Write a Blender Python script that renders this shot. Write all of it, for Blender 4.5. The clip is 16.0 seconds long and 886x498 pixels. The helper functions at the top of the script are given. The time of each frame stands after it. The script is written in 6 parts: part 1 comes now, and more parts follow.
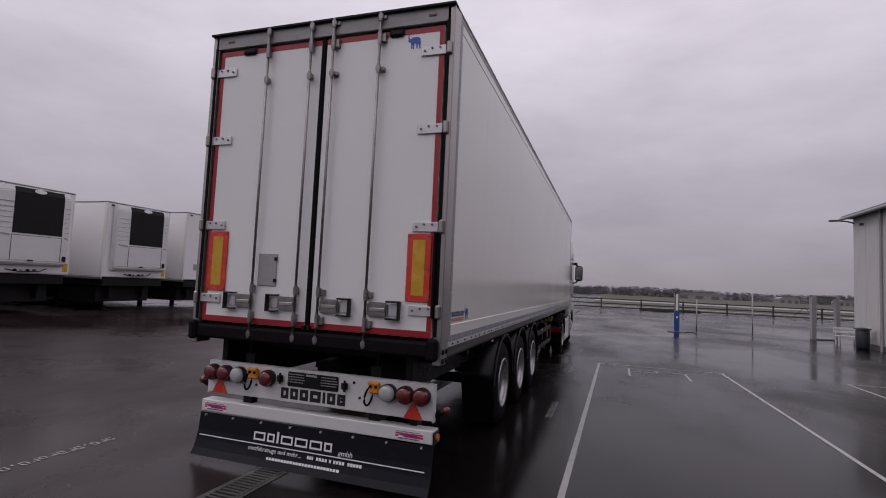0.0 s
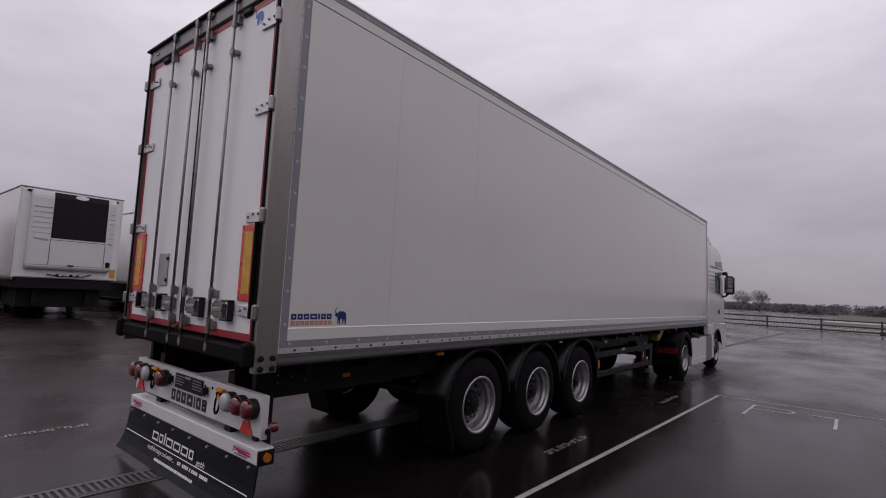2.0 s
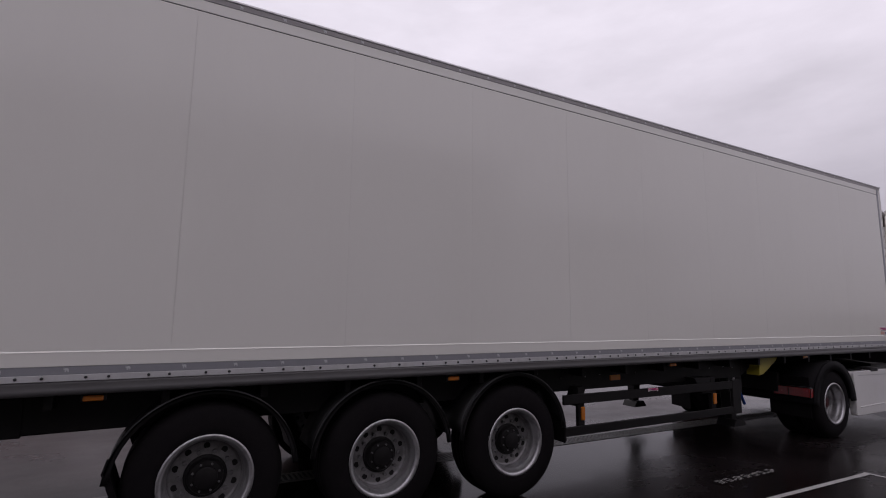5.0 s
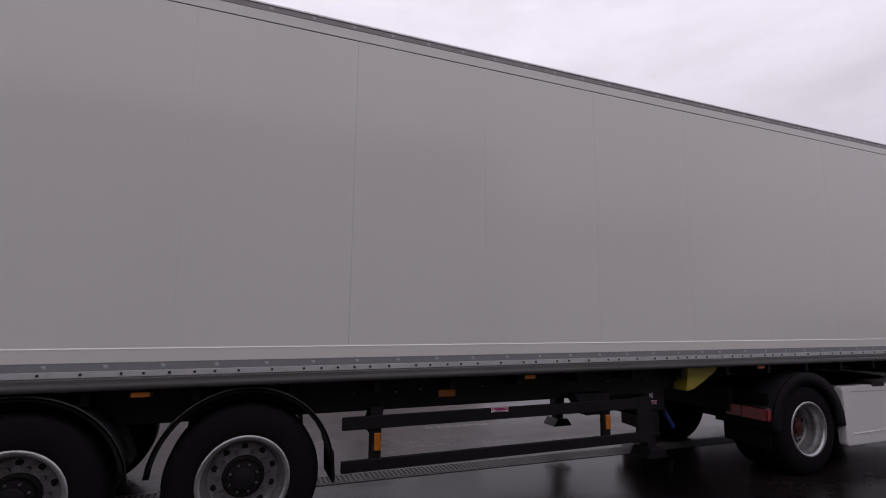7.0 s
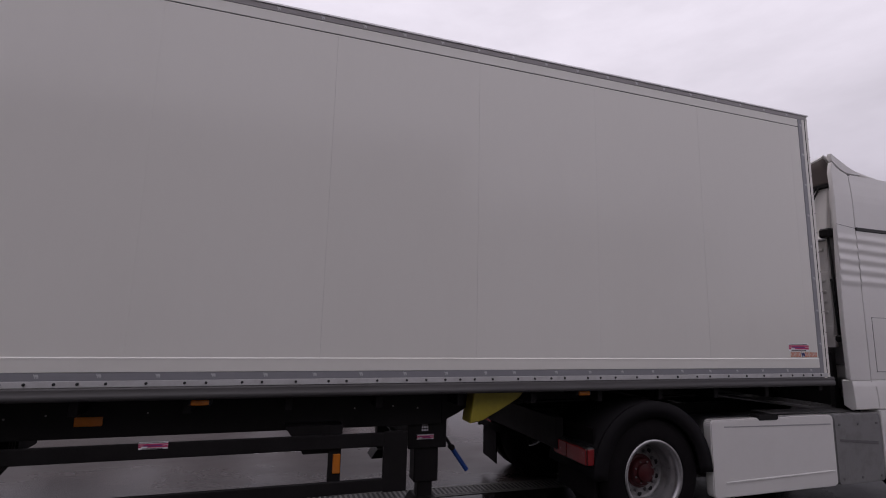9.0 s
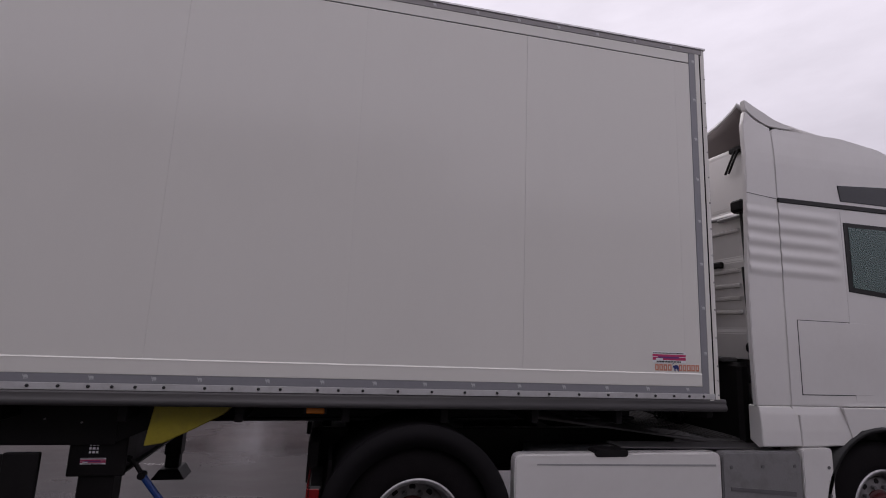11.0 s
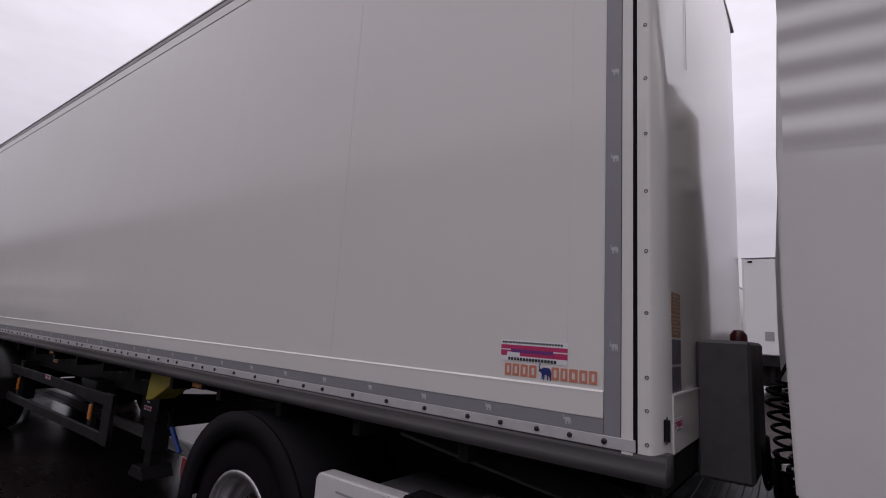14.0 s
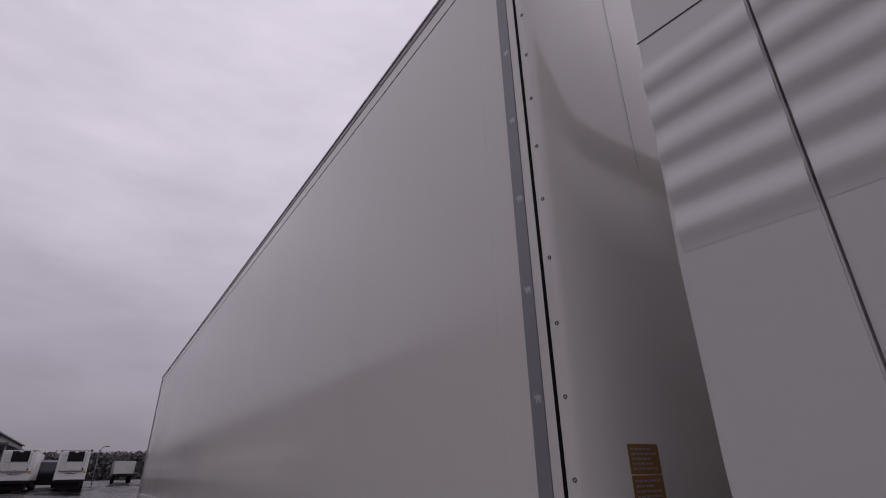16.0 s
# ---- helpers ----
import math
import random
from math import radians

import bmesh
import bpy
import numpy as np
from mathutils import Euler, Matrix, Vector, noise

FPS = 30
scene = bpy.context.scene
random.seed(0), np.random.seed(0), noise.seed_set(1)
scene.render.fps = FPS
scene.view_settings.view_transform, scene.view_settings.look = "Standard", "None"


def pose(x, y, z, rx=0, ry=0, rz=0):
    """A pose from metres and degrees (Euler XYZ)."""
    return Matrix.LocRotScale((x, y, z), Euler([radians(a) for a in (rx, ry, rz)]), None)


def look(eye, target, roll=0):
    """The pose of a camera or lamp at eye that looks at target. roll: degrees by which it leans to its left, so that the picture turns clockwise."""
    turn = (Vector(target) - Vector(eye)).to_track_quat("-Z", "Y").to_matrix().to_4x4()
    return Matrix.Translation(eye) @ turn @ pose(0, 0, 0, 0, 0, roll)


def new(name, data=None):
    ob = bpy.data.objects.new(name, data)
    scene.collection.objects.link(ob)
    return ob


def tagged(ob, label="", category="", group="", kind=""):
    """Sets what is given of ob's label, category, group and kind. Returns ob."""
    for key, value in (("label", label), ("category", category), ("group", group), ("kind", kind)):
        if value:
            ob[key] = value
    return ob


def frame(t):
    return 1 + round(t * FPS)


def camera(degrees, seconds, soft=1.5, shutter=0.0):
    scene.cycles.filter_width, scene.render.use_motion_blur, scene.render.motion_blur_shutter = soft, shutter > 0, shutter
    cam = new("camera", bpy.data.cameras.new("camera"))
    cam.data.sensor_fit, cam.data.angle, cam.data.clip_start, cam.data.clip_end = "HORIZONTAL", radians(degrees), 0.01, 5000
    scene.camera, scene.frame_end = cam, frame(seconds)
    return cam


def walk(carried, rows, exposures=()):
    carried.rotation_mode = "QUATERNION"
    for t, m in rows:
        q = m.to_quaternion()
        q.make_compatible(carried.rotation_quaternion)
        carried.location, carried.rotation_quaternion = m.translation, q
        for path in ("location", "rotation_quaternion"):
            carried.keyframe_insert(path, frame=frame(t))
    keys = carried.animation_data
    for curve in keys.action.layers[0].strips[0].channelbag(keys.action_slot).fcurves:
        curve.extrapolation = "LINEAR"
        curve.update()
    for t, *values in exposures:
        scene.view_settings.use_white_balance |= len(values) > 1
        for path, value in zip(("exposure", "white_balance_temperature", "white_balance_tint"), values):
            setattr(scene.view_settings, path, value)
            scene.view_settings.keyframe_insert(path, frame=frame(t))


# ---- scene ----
cam = camera(83.1, 16.0, 1.0)
PATH = [
    (0, (1.225, -3.792, 1.72), (0.593, -1.9, 1.858), 2.6),
    (0.5, (1.811, -3.467, 1.736), (0.988, -1.649, 1.87), 2.7),
    (1, (2.348, -3.047, 1.715), (1.314, -1.342, 1.864), 3.4),
    (1.5, (2.758, -2.518, 1.696), (1.618, -0.881, 1.84), 3.2),
    (2, (3.121, -1.941, 1.707), (1.853, -0.403, 1.874), 2.9),
    (2.5, (3.416, -1.29, 1.681), (2.004, 0.111, 1.892), 1.8),
    (3, (3.617, -0.591, 1.658), (2.101, 0.694, 1.885), 1.4),
    (3.5, (3.729, 0.142, 1.637), (2.114, 1.298, 1.87), 0.5),
    (4, (3.818, 0.861, 1.639), (2.142, 1.924, 1.892), 0.3),
    (4.5, (3.882, 1.581, 1.638), (2.174, 2.589, 1.901), 0.5),
    (7, (3.827, 5.145, 1.6), (1.99, 5.888, 1.873), 0.5),
    (7.5, (3.79, 5.866, 1.601), (1.938, 6.566, 1.884), 0.6),
    (8, (3.751, 6.563, 1.625), (1.885, 7.227, 1.903), 1.2),
    (8.5, (3.74, 7.261, 1.648), (1.871, 7.91, 1.941), 1.6),
    (9, (3.676, 7.964, 1.627), (1.8, 8.587, 1.932), 1.3),
    (9.5, (3.63, 8.668, 1.636), (1.738, 9.239, 1.944), 1.4),
    (10, (3.534, 9.344, 1.616), (1.622, 9.846, 1.917), 2.0),
    (10.2, (3.478, 9.566, 1.611), (1.566, 10.070, 1.908), 2.2),
    (12.3, (2.815, 12.205, 1.607), (0.852, 12.138, 1.983), 3.9),
    (12.5, (2.718, 12.443, 1.605), (0.759, 12.268, 1.969), 4.2),
    (13, (2.41, 13.001, 1.593), (0.503, 12.496, 1.922), 3.8),
    (13.5, (2.07, 13.453, 1.578), (0.297, 12.58, 1.89), 3.8),
    (14, (1.725, 13.807, 1.559), (0.157, 12.607, 1.877), 3.5),
    (14.5, (1.355, 14.044, 1.563), (-0.056, 12.659, 1.867), 2.6),
    (15, (1.123, 14.263, 1.607), (-0.152, 12.773, 2.001), 1.2),
    (15.5, (1.045, 14.318, 1.651), (-0.082, 12.772, 2.234), 0.2),
    (16, (1.054, 14.349, 1.674), (0.051, 12.826, 2.494), -1.1),
]
walk(cam, [(t, look(eye, target, roll)) for t, eye, target, roll in PATH], exposures=[(0, 0.0, 6500, 15.5), (1.5, 0.06, 6500, 15.5), (4, 0.17, 6500, 15.5), (7, 0.28, 6500, 15.5), (9, 0.2, 6500, 15.5), (10, 0.24, 6500, 15.5), (13, 0.38, 6500, 15.5), (13.5, 0.48, 6500, 15.5), (14, 0.33, 6500, 15.5), (15, 0.12, 6480, 16.5), (15.5, 0.0, 6450, 18.5), (16, -0.27, 6430, 20.0)])

# ---- world and light ----
world = bpy.data.worlds.new("overcast_sky")
scene.world = world
world.use_nodes = True
wn, wl = world.node_tree.nodes, world.node_tree.links
wn.clear()
w_out = wn.new("ShaderNodeOutputWorld")
w_bg = wn.new("ShaderNodeBackground")
w_sky = wn.new("ShaderNodeTexSky")
w_sky.sky_type = "NISHITA"
w_sky.sun_disc = False
w_sky.sun_elevation = radians(52)
w_sky.sun_rotation = radians(237)
w_scale = wn.new("ShaderNodeVectorMath")
w_scale.operation = "SCALE"
w_scale.inputs["Scale"].default_value = 0.08
wl.new(w_sky.outputs[0], w_scale.inputs[0])
w_tc = wn.new("ShaderNodeTexCoord")
w_sep = wn.new("ShaderNodeSeparateXYZ")
wl.new(w_tc.outputs["Generated"], w_sep.inputs[0])
w_grad = wn.new("ShaderNodeValToRGB")
w_grad.color_ramp.elements[0].position = 0.0
w_grad.color_ramp.elements[0].color = (0.30, 0.28, 0.315, 1)
w_grad.color_ramp.elements[1].position = 0.85
w_grad.color_ramp.elements[1].color = (0.90, 0.87, 0.94, 1)
w_mid = w_grad.color_ramp.elements.new(0.18)
w_mid.color = (0.46, 0.435, 0.485, 1)
w_mid2 = w_grad.color_ramp.elements.new(0.42)
w_mid2.color = (0.71, 0.68, 0.745, 1)
wl.new(w_sep.outputs["Z"], w_grad.inputs[0])
w_map = wn.new("ShaderNodeMapping")
w_map.inputs["Scale"].default_value = (2.0, 2.0, 6.0)
wl.new(w_tc.outputs["Generated"], w_map.inputs[0])
w_noise = wn.new("ShaderNodeTexNoise")
w_noise.inputs["Scale"].default_value = 1.7
w_noise.inputs["Detail"].default_value = 7
w_noise.inputs["Roughness"].default_value = 0.55
wl.new(w_map.outputs[0], w_noise.inputs["Vector"])
w_cl = wn.new("ShaderNodeMapRange")
w_cl.inputs["From Min"].default_value = 0.3
w_cl.inputs["From Max"].default_value = 0.75
w_cl.inputs["To Min"].default_value = 1.07
w_cl.inputs["To Max"].default_value = 0.83
wl.new(w_noise.outputs["Fac"], w_cl.inputs["Value"])
w_mul = wn.new("ShaderNodeVectorMath")
w_mul.operation = "SCALE"
wl.new(w_grad.outputs[0], w_mul.inputs[0])
wl.new(w_cl.outputs[0], w_mul.inputs["Scale"])
w_mix = wn.new("ShaderNodeMix")
w_mix.data_type = "RGBA"
w_mix.inputs["Factor"].default_value = 0.94
wl.new(w_scale.outputs[0], w_mix.inputs["A"])
wl.new(w_mul.outputs[0], w_mix.inputs["B"])
wl.new(w_mix.outputs["Result"], w_bg.inputs["Color"])
w_bg.inputs["Strength"].default_value = 1.0
wl.new(w_bg.outputs[0], w_out.inputs[0])

sun = new("sun", bpy.data.lights.new("sun", "SUN"))
sun.data.energy = 0.5
sun.data.angle = radians(40)
sun.data.color = (1.0, 0.96, 0.92)
sun.matrix_world = look((-22, -14, 34), (0, 0, 0))


# ---- materials ----
def material(name, color, rough=0.5, metal=0.0, vary=0.12, scale=3.0, fine=60.0, bump=0.0, coat=0.0, dirt=None, dirt_amount=0.0, rough_vary=0.1, island=0.0, stretch=(1, 1, 1), spec=0.5):
    """A surface with tone and gloss varied at two scales, optional dirt and relief."""
    m = bpy.data.materials.new(name)
    m.use_nodes = True
    n, l = m.node_tree.nodes, m.node_tree.links
    b = n["Principled BSDF"]
    b.inputs["Metallic"].default_value = metal
    b.inputs["Coat Weight"].default_value = coat
    b.inputs["Coat Roughness"].default_value = 0.06
    b.inputs["Specular IOR Level"].default_value = spec
    tc = n.new("ShaderNodeTexCoord")
    mp = n.new("ShaderNodeMapping")
    mp.inputs["Scale"].default_value = stretch
    l.new(tc.outputs["Object"], mp.inputs[0])
    big = n.new("ShaderNodeTexNoise")
    big.inputs["Scale"].default_value = scale
    big.inputs["Detail"].default_value = 4
    small = n.new("ShaderNodeTexNoise")
    small.inputs["Scale"].default_value = fine
    small.inputs["Detail"].default_value = 3
    l.new(mp.outputs[0], big.inputs["Vector"])
    l.new(mp.outputs[0], small.inputs["Vector"])
    add = n.new("ShaderNodeMath")
    add.operation = "MULTIPLY_ADD"
    add.inputs[1].default_value = 0.35
    l.new(small.outputs["Fac"], add.inputs[0])
    sc = n.new("ShaderNodeMath")
    sc.operation = "MULTIPLY"
    sc.inputs[1].default_value = 0.65
    l.new(big.outputs["Fac"], sc.inputs[0])
    l.new(sc.outputs[0], add.inputs[2])
    src = add.outputs[0]
    if island:
        info = n.new("ShaderNodeObjectInfo")
        isl = n.new("ShaderNodeMath")
        isl.operation = "MULTIPLY_ADD"
        isl.inputs[1].default_value = island
        l.new(info.outputs["Random"], isl.inputs[0])
        l.new(src, isl.inputs[2])
        src = isl.outputs[0]
    ramp = n.new("ShaderNodeValToRGB")
    ramp.color_ramp.elements[0].position = 0.25
    ramp.color_ramp.elements[1].position = 0.75
    ramp.color_ramp.elements[0].color = (*[max(c * (1 - vary), 0) for c in color], 1)
    ramp.color_ramp.elements[1].color = (*[min(c * (1 + vary), 1) for c in color], 1)
    l.new(src, ramp.inputs[0])
    col = ramp.outputs[0]
    if dirt:
        dn = n.new("ShaderNodeTexNoise")
        dn.inputs["Scale"].default_value = scale * 2.3
        dn.inputs["Detail"].default_value = 6
        dn.inputs["Roughness"].default_value = 0.65
        l.new(mp.outputs[0], dn.inputs["Vector"])
        dr = n.new("ShaderNodeMapRange")
        dr.inputs["From Min"].default_value = 0.48
        dr.inputs["From Max"].default_value = 0.78
        dr.inputs["To Max"].default_value = dirt_amount
        l.new(dn.outputs["Fac"], dr.inputs["Value"])
        mx = n.new("ShaderNodeMix")
        mx.data_type = "RGBA"
        mx.inputs["B"].default_value = (*dirt, 1)
        l.new(dr.outputs[0], mx.inputs["Factor"])
        l.new(col, mx.inputs["A"])
        col = mx.outputs["Result"]
    l.new(col, b.inputs["Base Color"])
    rr = n.new("ShaderNodeMapRange")
    rr.inputs["From Min"].default_value = 0.3
    rr.inputs["From Max"].default_value = 0.7
    rr.inputs["To Min"].default_value = max(rough - rough_vary, 0.02)
    rr.inputs["To Max"].default_value = min(rough + rough_vary, 1)
    l.new(add.outputs[0], rr.inputs["Value"])
    l.new(rr.outputs[0], b.inputs["Roughness"])
    if bump:
        bp = n.new("ShaderNodeBump")
        bp.inputs["Strength"].default_value = bump
        bp.inputs["Distance"].default_value = 0.01
        l.new(small.outputs["Fac"], bp.inputs["Height"])
        l.new(bp.outputs[0], b.inputs["Normal"])
    return m


M_PANEL = material("white_coated_panel", (0.745, 0.725, 0.69), 0.135, vary=0.012, scale=0.6, fine=18, dirt=(0.48, 0.45, 0.41), dirt_amount=0.07, rough_vary=0.06, stretch=(1, 1, 0.35))
M_NOSE = material("glossy_white_panel", (0.735, 0.715, 0.68), 0.07, vary=0.025, scale=0.7, fine=25, dirt=(0.42, 0.38, 0.34), dirt_amount=0.06, rough_vary=0.03, stretch=(1, 1, 0.35))
M_DOOR = material("white_door_paint", (0.80, 0.79, 0.79), 0.3, vary=0.018, scale=1.0, fine=40, dirt=(0.62, 0.6, 0.58), dirt_amount=0.02, rough_vary=0.03, stretch=(1, 1, 0.5))
M_CAB = material("white_cab_paint", (0.70, 0.68, 0.67), 0.2, vary=0.02, scale=1.0, fine=30, coat=0.5, dirt=(0.4, 0.36, 0.32), dirt_amount=0.10, rough_vary=0.05)
M_FENCE = material("dark_fence_paint", (0.035, 0.034, 0.035), 0.5, vary=0.15, scale=3, fine=40)
M_WHITE = material("white_plastic", (0.68, 0.67, 0.67), 0.35, vary=0.04, scale=4, fine=80, dirt=(0.4, 0.37, 0.35), dirt_amount=0.10)
M_STEEL = material("stainless_steel", (0.37, 0.345, 0.33), 0.38, metal=0.85, vary=0.12, scale=2, fine=90, rough_vary=0.1, stretch=(1, 1, 0.2), dirt=(0.17, 0.15, 0.14), dirt_amount=0.35)
M_ZINC = material("galvanised_zinc", (0.62, 0.61, 0.62), 0.42, metal=0.6, vary=0.14, scale=9, fine=110, dirt=(0.3, 0.28, 0.27), dirt_amount=0.25)
M_ALU = material("weathered_aluminium", (0.24, 0.235, 0.24), 0.45, metal=0.7, vary=0.15, scale=3, fine=70, stretch=(1, 0.1, 1), dirt=(0.08, 0.07, 0.07), dirt_amount=0.4)
M_GREY = material("grey_trim_tape", (0.25, 0.248, 0.272), 0.4, vary=0.05, scale=6, fine=120, dirt=(0.4, 0.38, 0.38), dirt_amount=0.15)
M_RAIL = material("grimy_floor_rail", (0.105, 0.10, 0.102), 0.55, metal=0.5, vary=0.2, scale=3, fine=70, stretch=(1, 0.1, 1), dirt=(0.03, 0.027, 0.026), dirt_amount=0.5)
M_STRIPGREY = material("pale_fixing_strip", (0.50, 0.49, 0.50), 0.45, vary=0.06, scale=4, fine=80, dirt=(0.2, 0.18, 0.17), dirt_amount=0.35)
M_DISC = material("road_grimed_wheel_disc", (0.26, 0.25, 0.255), 0.45, metal=0.6, vary=0.2, scale=8, fine=70, dirt=(0.05, 0.046, 0.043), dirt_amount=0.65)
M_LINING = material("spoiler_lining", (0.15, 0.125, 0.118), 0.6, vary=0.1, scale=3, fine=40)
M_WINGGREY = material("warm_grey_wing_skin", (0.42, 0.385, 0.36), 0.55, vary=0.08, scale=3, fine=50, dirt=(0.2, 0.18, 0.165), dirt_amount=0.35)
M_ROOFRAIL = material("warm_grey_rail", (0.29, 0.272, 0.275), 0.42, vary=0.06, scale=4, fine=90, dirt=(0.2, 0.19, 0.18), dirt_amount=0.3)
M_ROD = material("dull_lock_steel", (0.27, 0.26, 0.255), 0.40, metal=0.9, vary=0.2, scale=5, fine=90, dirt=(0.05, 0.044, 0.04), dirt_amount=0.55)
M_GUARD = material("black_mudguard", (0.0095, 0.0085, 0.0098), 0.7, vary=0.2, scale=5, fine=80, dirt=(0.018, 0.016, 0.016), dirt_amount=0.3, spec=0.08)
M_BLACK = material("black_chassis_paint", (0.0125, 0.0112, 0.012), 0.5, vary=0.3, scale=5, fine=60, bump=0.05, dirt=(0.02, 0.018, 0.016), dirt_amount=0.35, spec=0.15)
M_RUBBER = material("black_rubber", (0.0085, 0.0072, 0.0082), 0.7, vary=0.25, scale=6, fine=90, bump=0.2, dirt=(0.014, 0.012, 0.0115), dirt_amount=0.35, spec=0.06)
M_PLASTIC = material("black_plastic", (0.010, 0.0095, 0.010), 0.4, vary=0.2, scale=6, fine=120, bump=0.08, dirt=(0.035, 0.03, 0.03), dirt_amount=0.25, spec=0.3)
M_FLAP = material("dark_navy_flap", (0.005, 0.0055, 0.010), 0.5, vary=0.2, scale=4, fine=60, dirt=(0.02, 0.018, 0.017), dirt_amount=0.3, spec=0.2)
M_TAPE = material("red_reflective_tape", (0.33, 0.014, 0.024), 0.35, vary=0.1, scale=8, fine=120, dirt=(0.2, 0.02, 0.03), dirt_amount=0.3)
M_ORANGE_RED = material("red_reflector", (0.62, 0.05, 0.03), 0.25, vary=0.08, scale=12, fine=200)
M_YELLOW_REF = material("yellow_reflector", (0.60, 0.33, 0.03), 0.28, vary=0.1, scale=10, fine=220)
M_AMBER = material("amber_lens", (0.50, 0.15, 0.015), 0.18, vary=0.1, scale=20, fine=150, coat=0.5)
M_RED_LENS = material("red_lens", (0.115, 0.010, 0.012), 0.12, vary=0.15, scale=20, fine=150, coat=0.7)
M_TRUCK_LENS = material("bright_red_lens", (0.19, 0.010, 0.012), 0.2, vary=0.2, scale=14, fine=150, coat=0.4)
M_CLEAR_LENS = material("clear_lens", (0.40, 0.40, 0.42), 0.1, vary=0.1, scale=20, fine=150, coat=0.8)
M_YELLOW = material("yellow_plastic", (0.40, 0.33, 0.035), 0.4, vary=0.12, scale=6, fine=60, dirt=(0.2, 0.16, 0.04), dirt_amount=0.4)
M_ORANGE = material("orange_plastic", (0.75, 0.28, 0.02), 0.4, vary=0.1, scale=12, fine=90)
M_ORANGE_LABEL = material("orange_label", (0.31, 0.145, 0.045), 0.45, vary=0.08, scale=12, fine=90)
M_LABELGREY = material("grey_label", (0.10, 0.098, 0.115), 0.4, vary=0.08, scale=12, fine=90)
M_NAVYPAINT = material("dark_navy_vehicle_paint", (0.010, 0.016, 0.055), 0.35, vary=0.12, scale=4, fine=60)
M_NAVY = material("navy_print", (0.02, 0.03, 0.16), 0.35, vary=0.08, scale=12, fine=90)
M_BLUE = material("blue_print", (0.03, 0.09, 0.38), 0.35, vary=0.08, scale=12, fine=90)
M_ORANGE_PRINT = material("orange_print", (0.60, 0.23, 0.15), 0.4, vary=0.08, scale=12, fine=90)
M_RED_PRINT = material("red_print", (0.50, 0.035, 0.13), 0.4, vary=0.08, scale=12, fine=90)
M_PURPLE_PRINT = material("violet_print", (0.16, 0.04, 0.20), 0.4, vary=0.08, scale=12, fine=90)
M_WHITE_PRINT = material("white_print", (0.80, 0.80, 0.82), 0.4, vary=0.05, scale=12, fine=90)
M_PALE = material("pale_emblem_print", (0.50, 0.50, 0.52), 0.4, vary=0.05, scale=12, fine=90)
M_BLACK_PRINT = material("black_print", (0.012, 0.012, 0.014), 0.4, vary=0.1, scale=12, fine=90)
M_RIM = material("silver_wheel_paint", (0.44, 0.43, 0.44), 0.36, metal=0.75, vary=0.12, scale=8, fine=70, dirt=(0.07, 0.064, 0.06), dirt_amount=0.5)
M_HUB_RED = material("red_hub_paint", (0.055, 0.006, 0.008), 0.5, vary=0.25, scale=10, fine=70, dirt=(0.02, 0.010, 0.010), dirt_amount=0.6, spec=0.3)
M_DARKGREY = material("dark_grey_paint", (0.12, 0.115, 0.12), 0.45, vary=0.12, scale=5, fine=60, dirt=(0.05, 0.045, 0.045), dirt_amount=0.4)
M_MIDGREY = material("grey_paint", (0.33, 0.325, 0.33), 0.4, vary=0.08, scale=4, fine=60, dirt=(0.15, 0.14, 0.13), dirt_amount=0.3)
# Header metal is greyed to carry the shadow below the rain gutter.
M_HEADER = material("grey_header_metal", (0.25, 0.245, 0.245), 0.45, metal=0.4, vary=0.12, scale=3, fine=60, stretch=(0.2, 1, 1), dirt=(0.08, 0.075, 0.07), dirt_amount=0.4)
M_COVERGREY = material("grey_moulded_plastic", (0.20, 0.195, 0.20), 0.5, vary=0.1, scale=3, fine=60, bump=0.1, dirt=(0.09, 0.08, 0.075), dirt_amount=0.5)
M_REDPAINT = material("red_vehicle_paint", (0.075, 0.005, 0.008), 0.35, vary=0.2, scale=4, fine=60, dirt=(0.03, 0.012, 0.012), dirt_amount=0.5)
M_BLUEPAINT = material("blue_post_paint", (0.02, 0.07, 0.30), 0.35, vary=0.12, scale=4, fine=60, dirt=(0.05, 0.06, 0.1), dirt_amount=0.3)
M_WALL = material("pale_sheet_cladding", (0.56, 0.55, 0.54), 0.5, vary=0.05, scale=1.2, fine=30, dirt=(0.3, 0.28, 0.26), dirt_amount=0.25, stretch=(1, 1, 0.3))
M_HALL = material("grey_sheet_cladding", (0.27, 0.265, 0.25), 0.5, vary=0.06, scale=1.2, fine=30, dirt=(0.16, 0.15, 0.13), dirt_amount=0.3, stretch=(1, 1, 0.3))
M_ROOF = material("grey_roof_sheet", (0.22, 0.22, 0.23), 0.5, vary=0.12, scale=2, fine=40)
M_LINE = material("worn_road_paint", (0.42, 0.41, 0.40), 0.45, vary=0.15, scale=6, fine=60, dirt=(0.09, 0.085, 0.085), dirt_amount=0.7, bump=0.1)
M_GRATE = material("cast_iron_grate", (0.105, 0.10, 0.097), 0.5, metal=0.3, vary=0.25, scale=12, fine=90, bump=0.2, dirt=(0.04, 0.036, 0.034), dirt_amount=0.5)
M_GRASS = material("winter_grass", (0.070, 0.066, 0.042), 0.9, vary=0.35, scale=0.25, fine=6, bump=0.4, dirt=(0.11, 0.095, 0.065), dirt_amount=0.6)
M_STRIP = material("pale_concrete", (0.24, 0.235, 0.23), 0.5, vary=0.1, scale=0.5, fine=8)
M_BARK = material("grey_bark", (0.10, 0.085, 0.075), 0.9, vary=0.3, scale=3, fine=30)
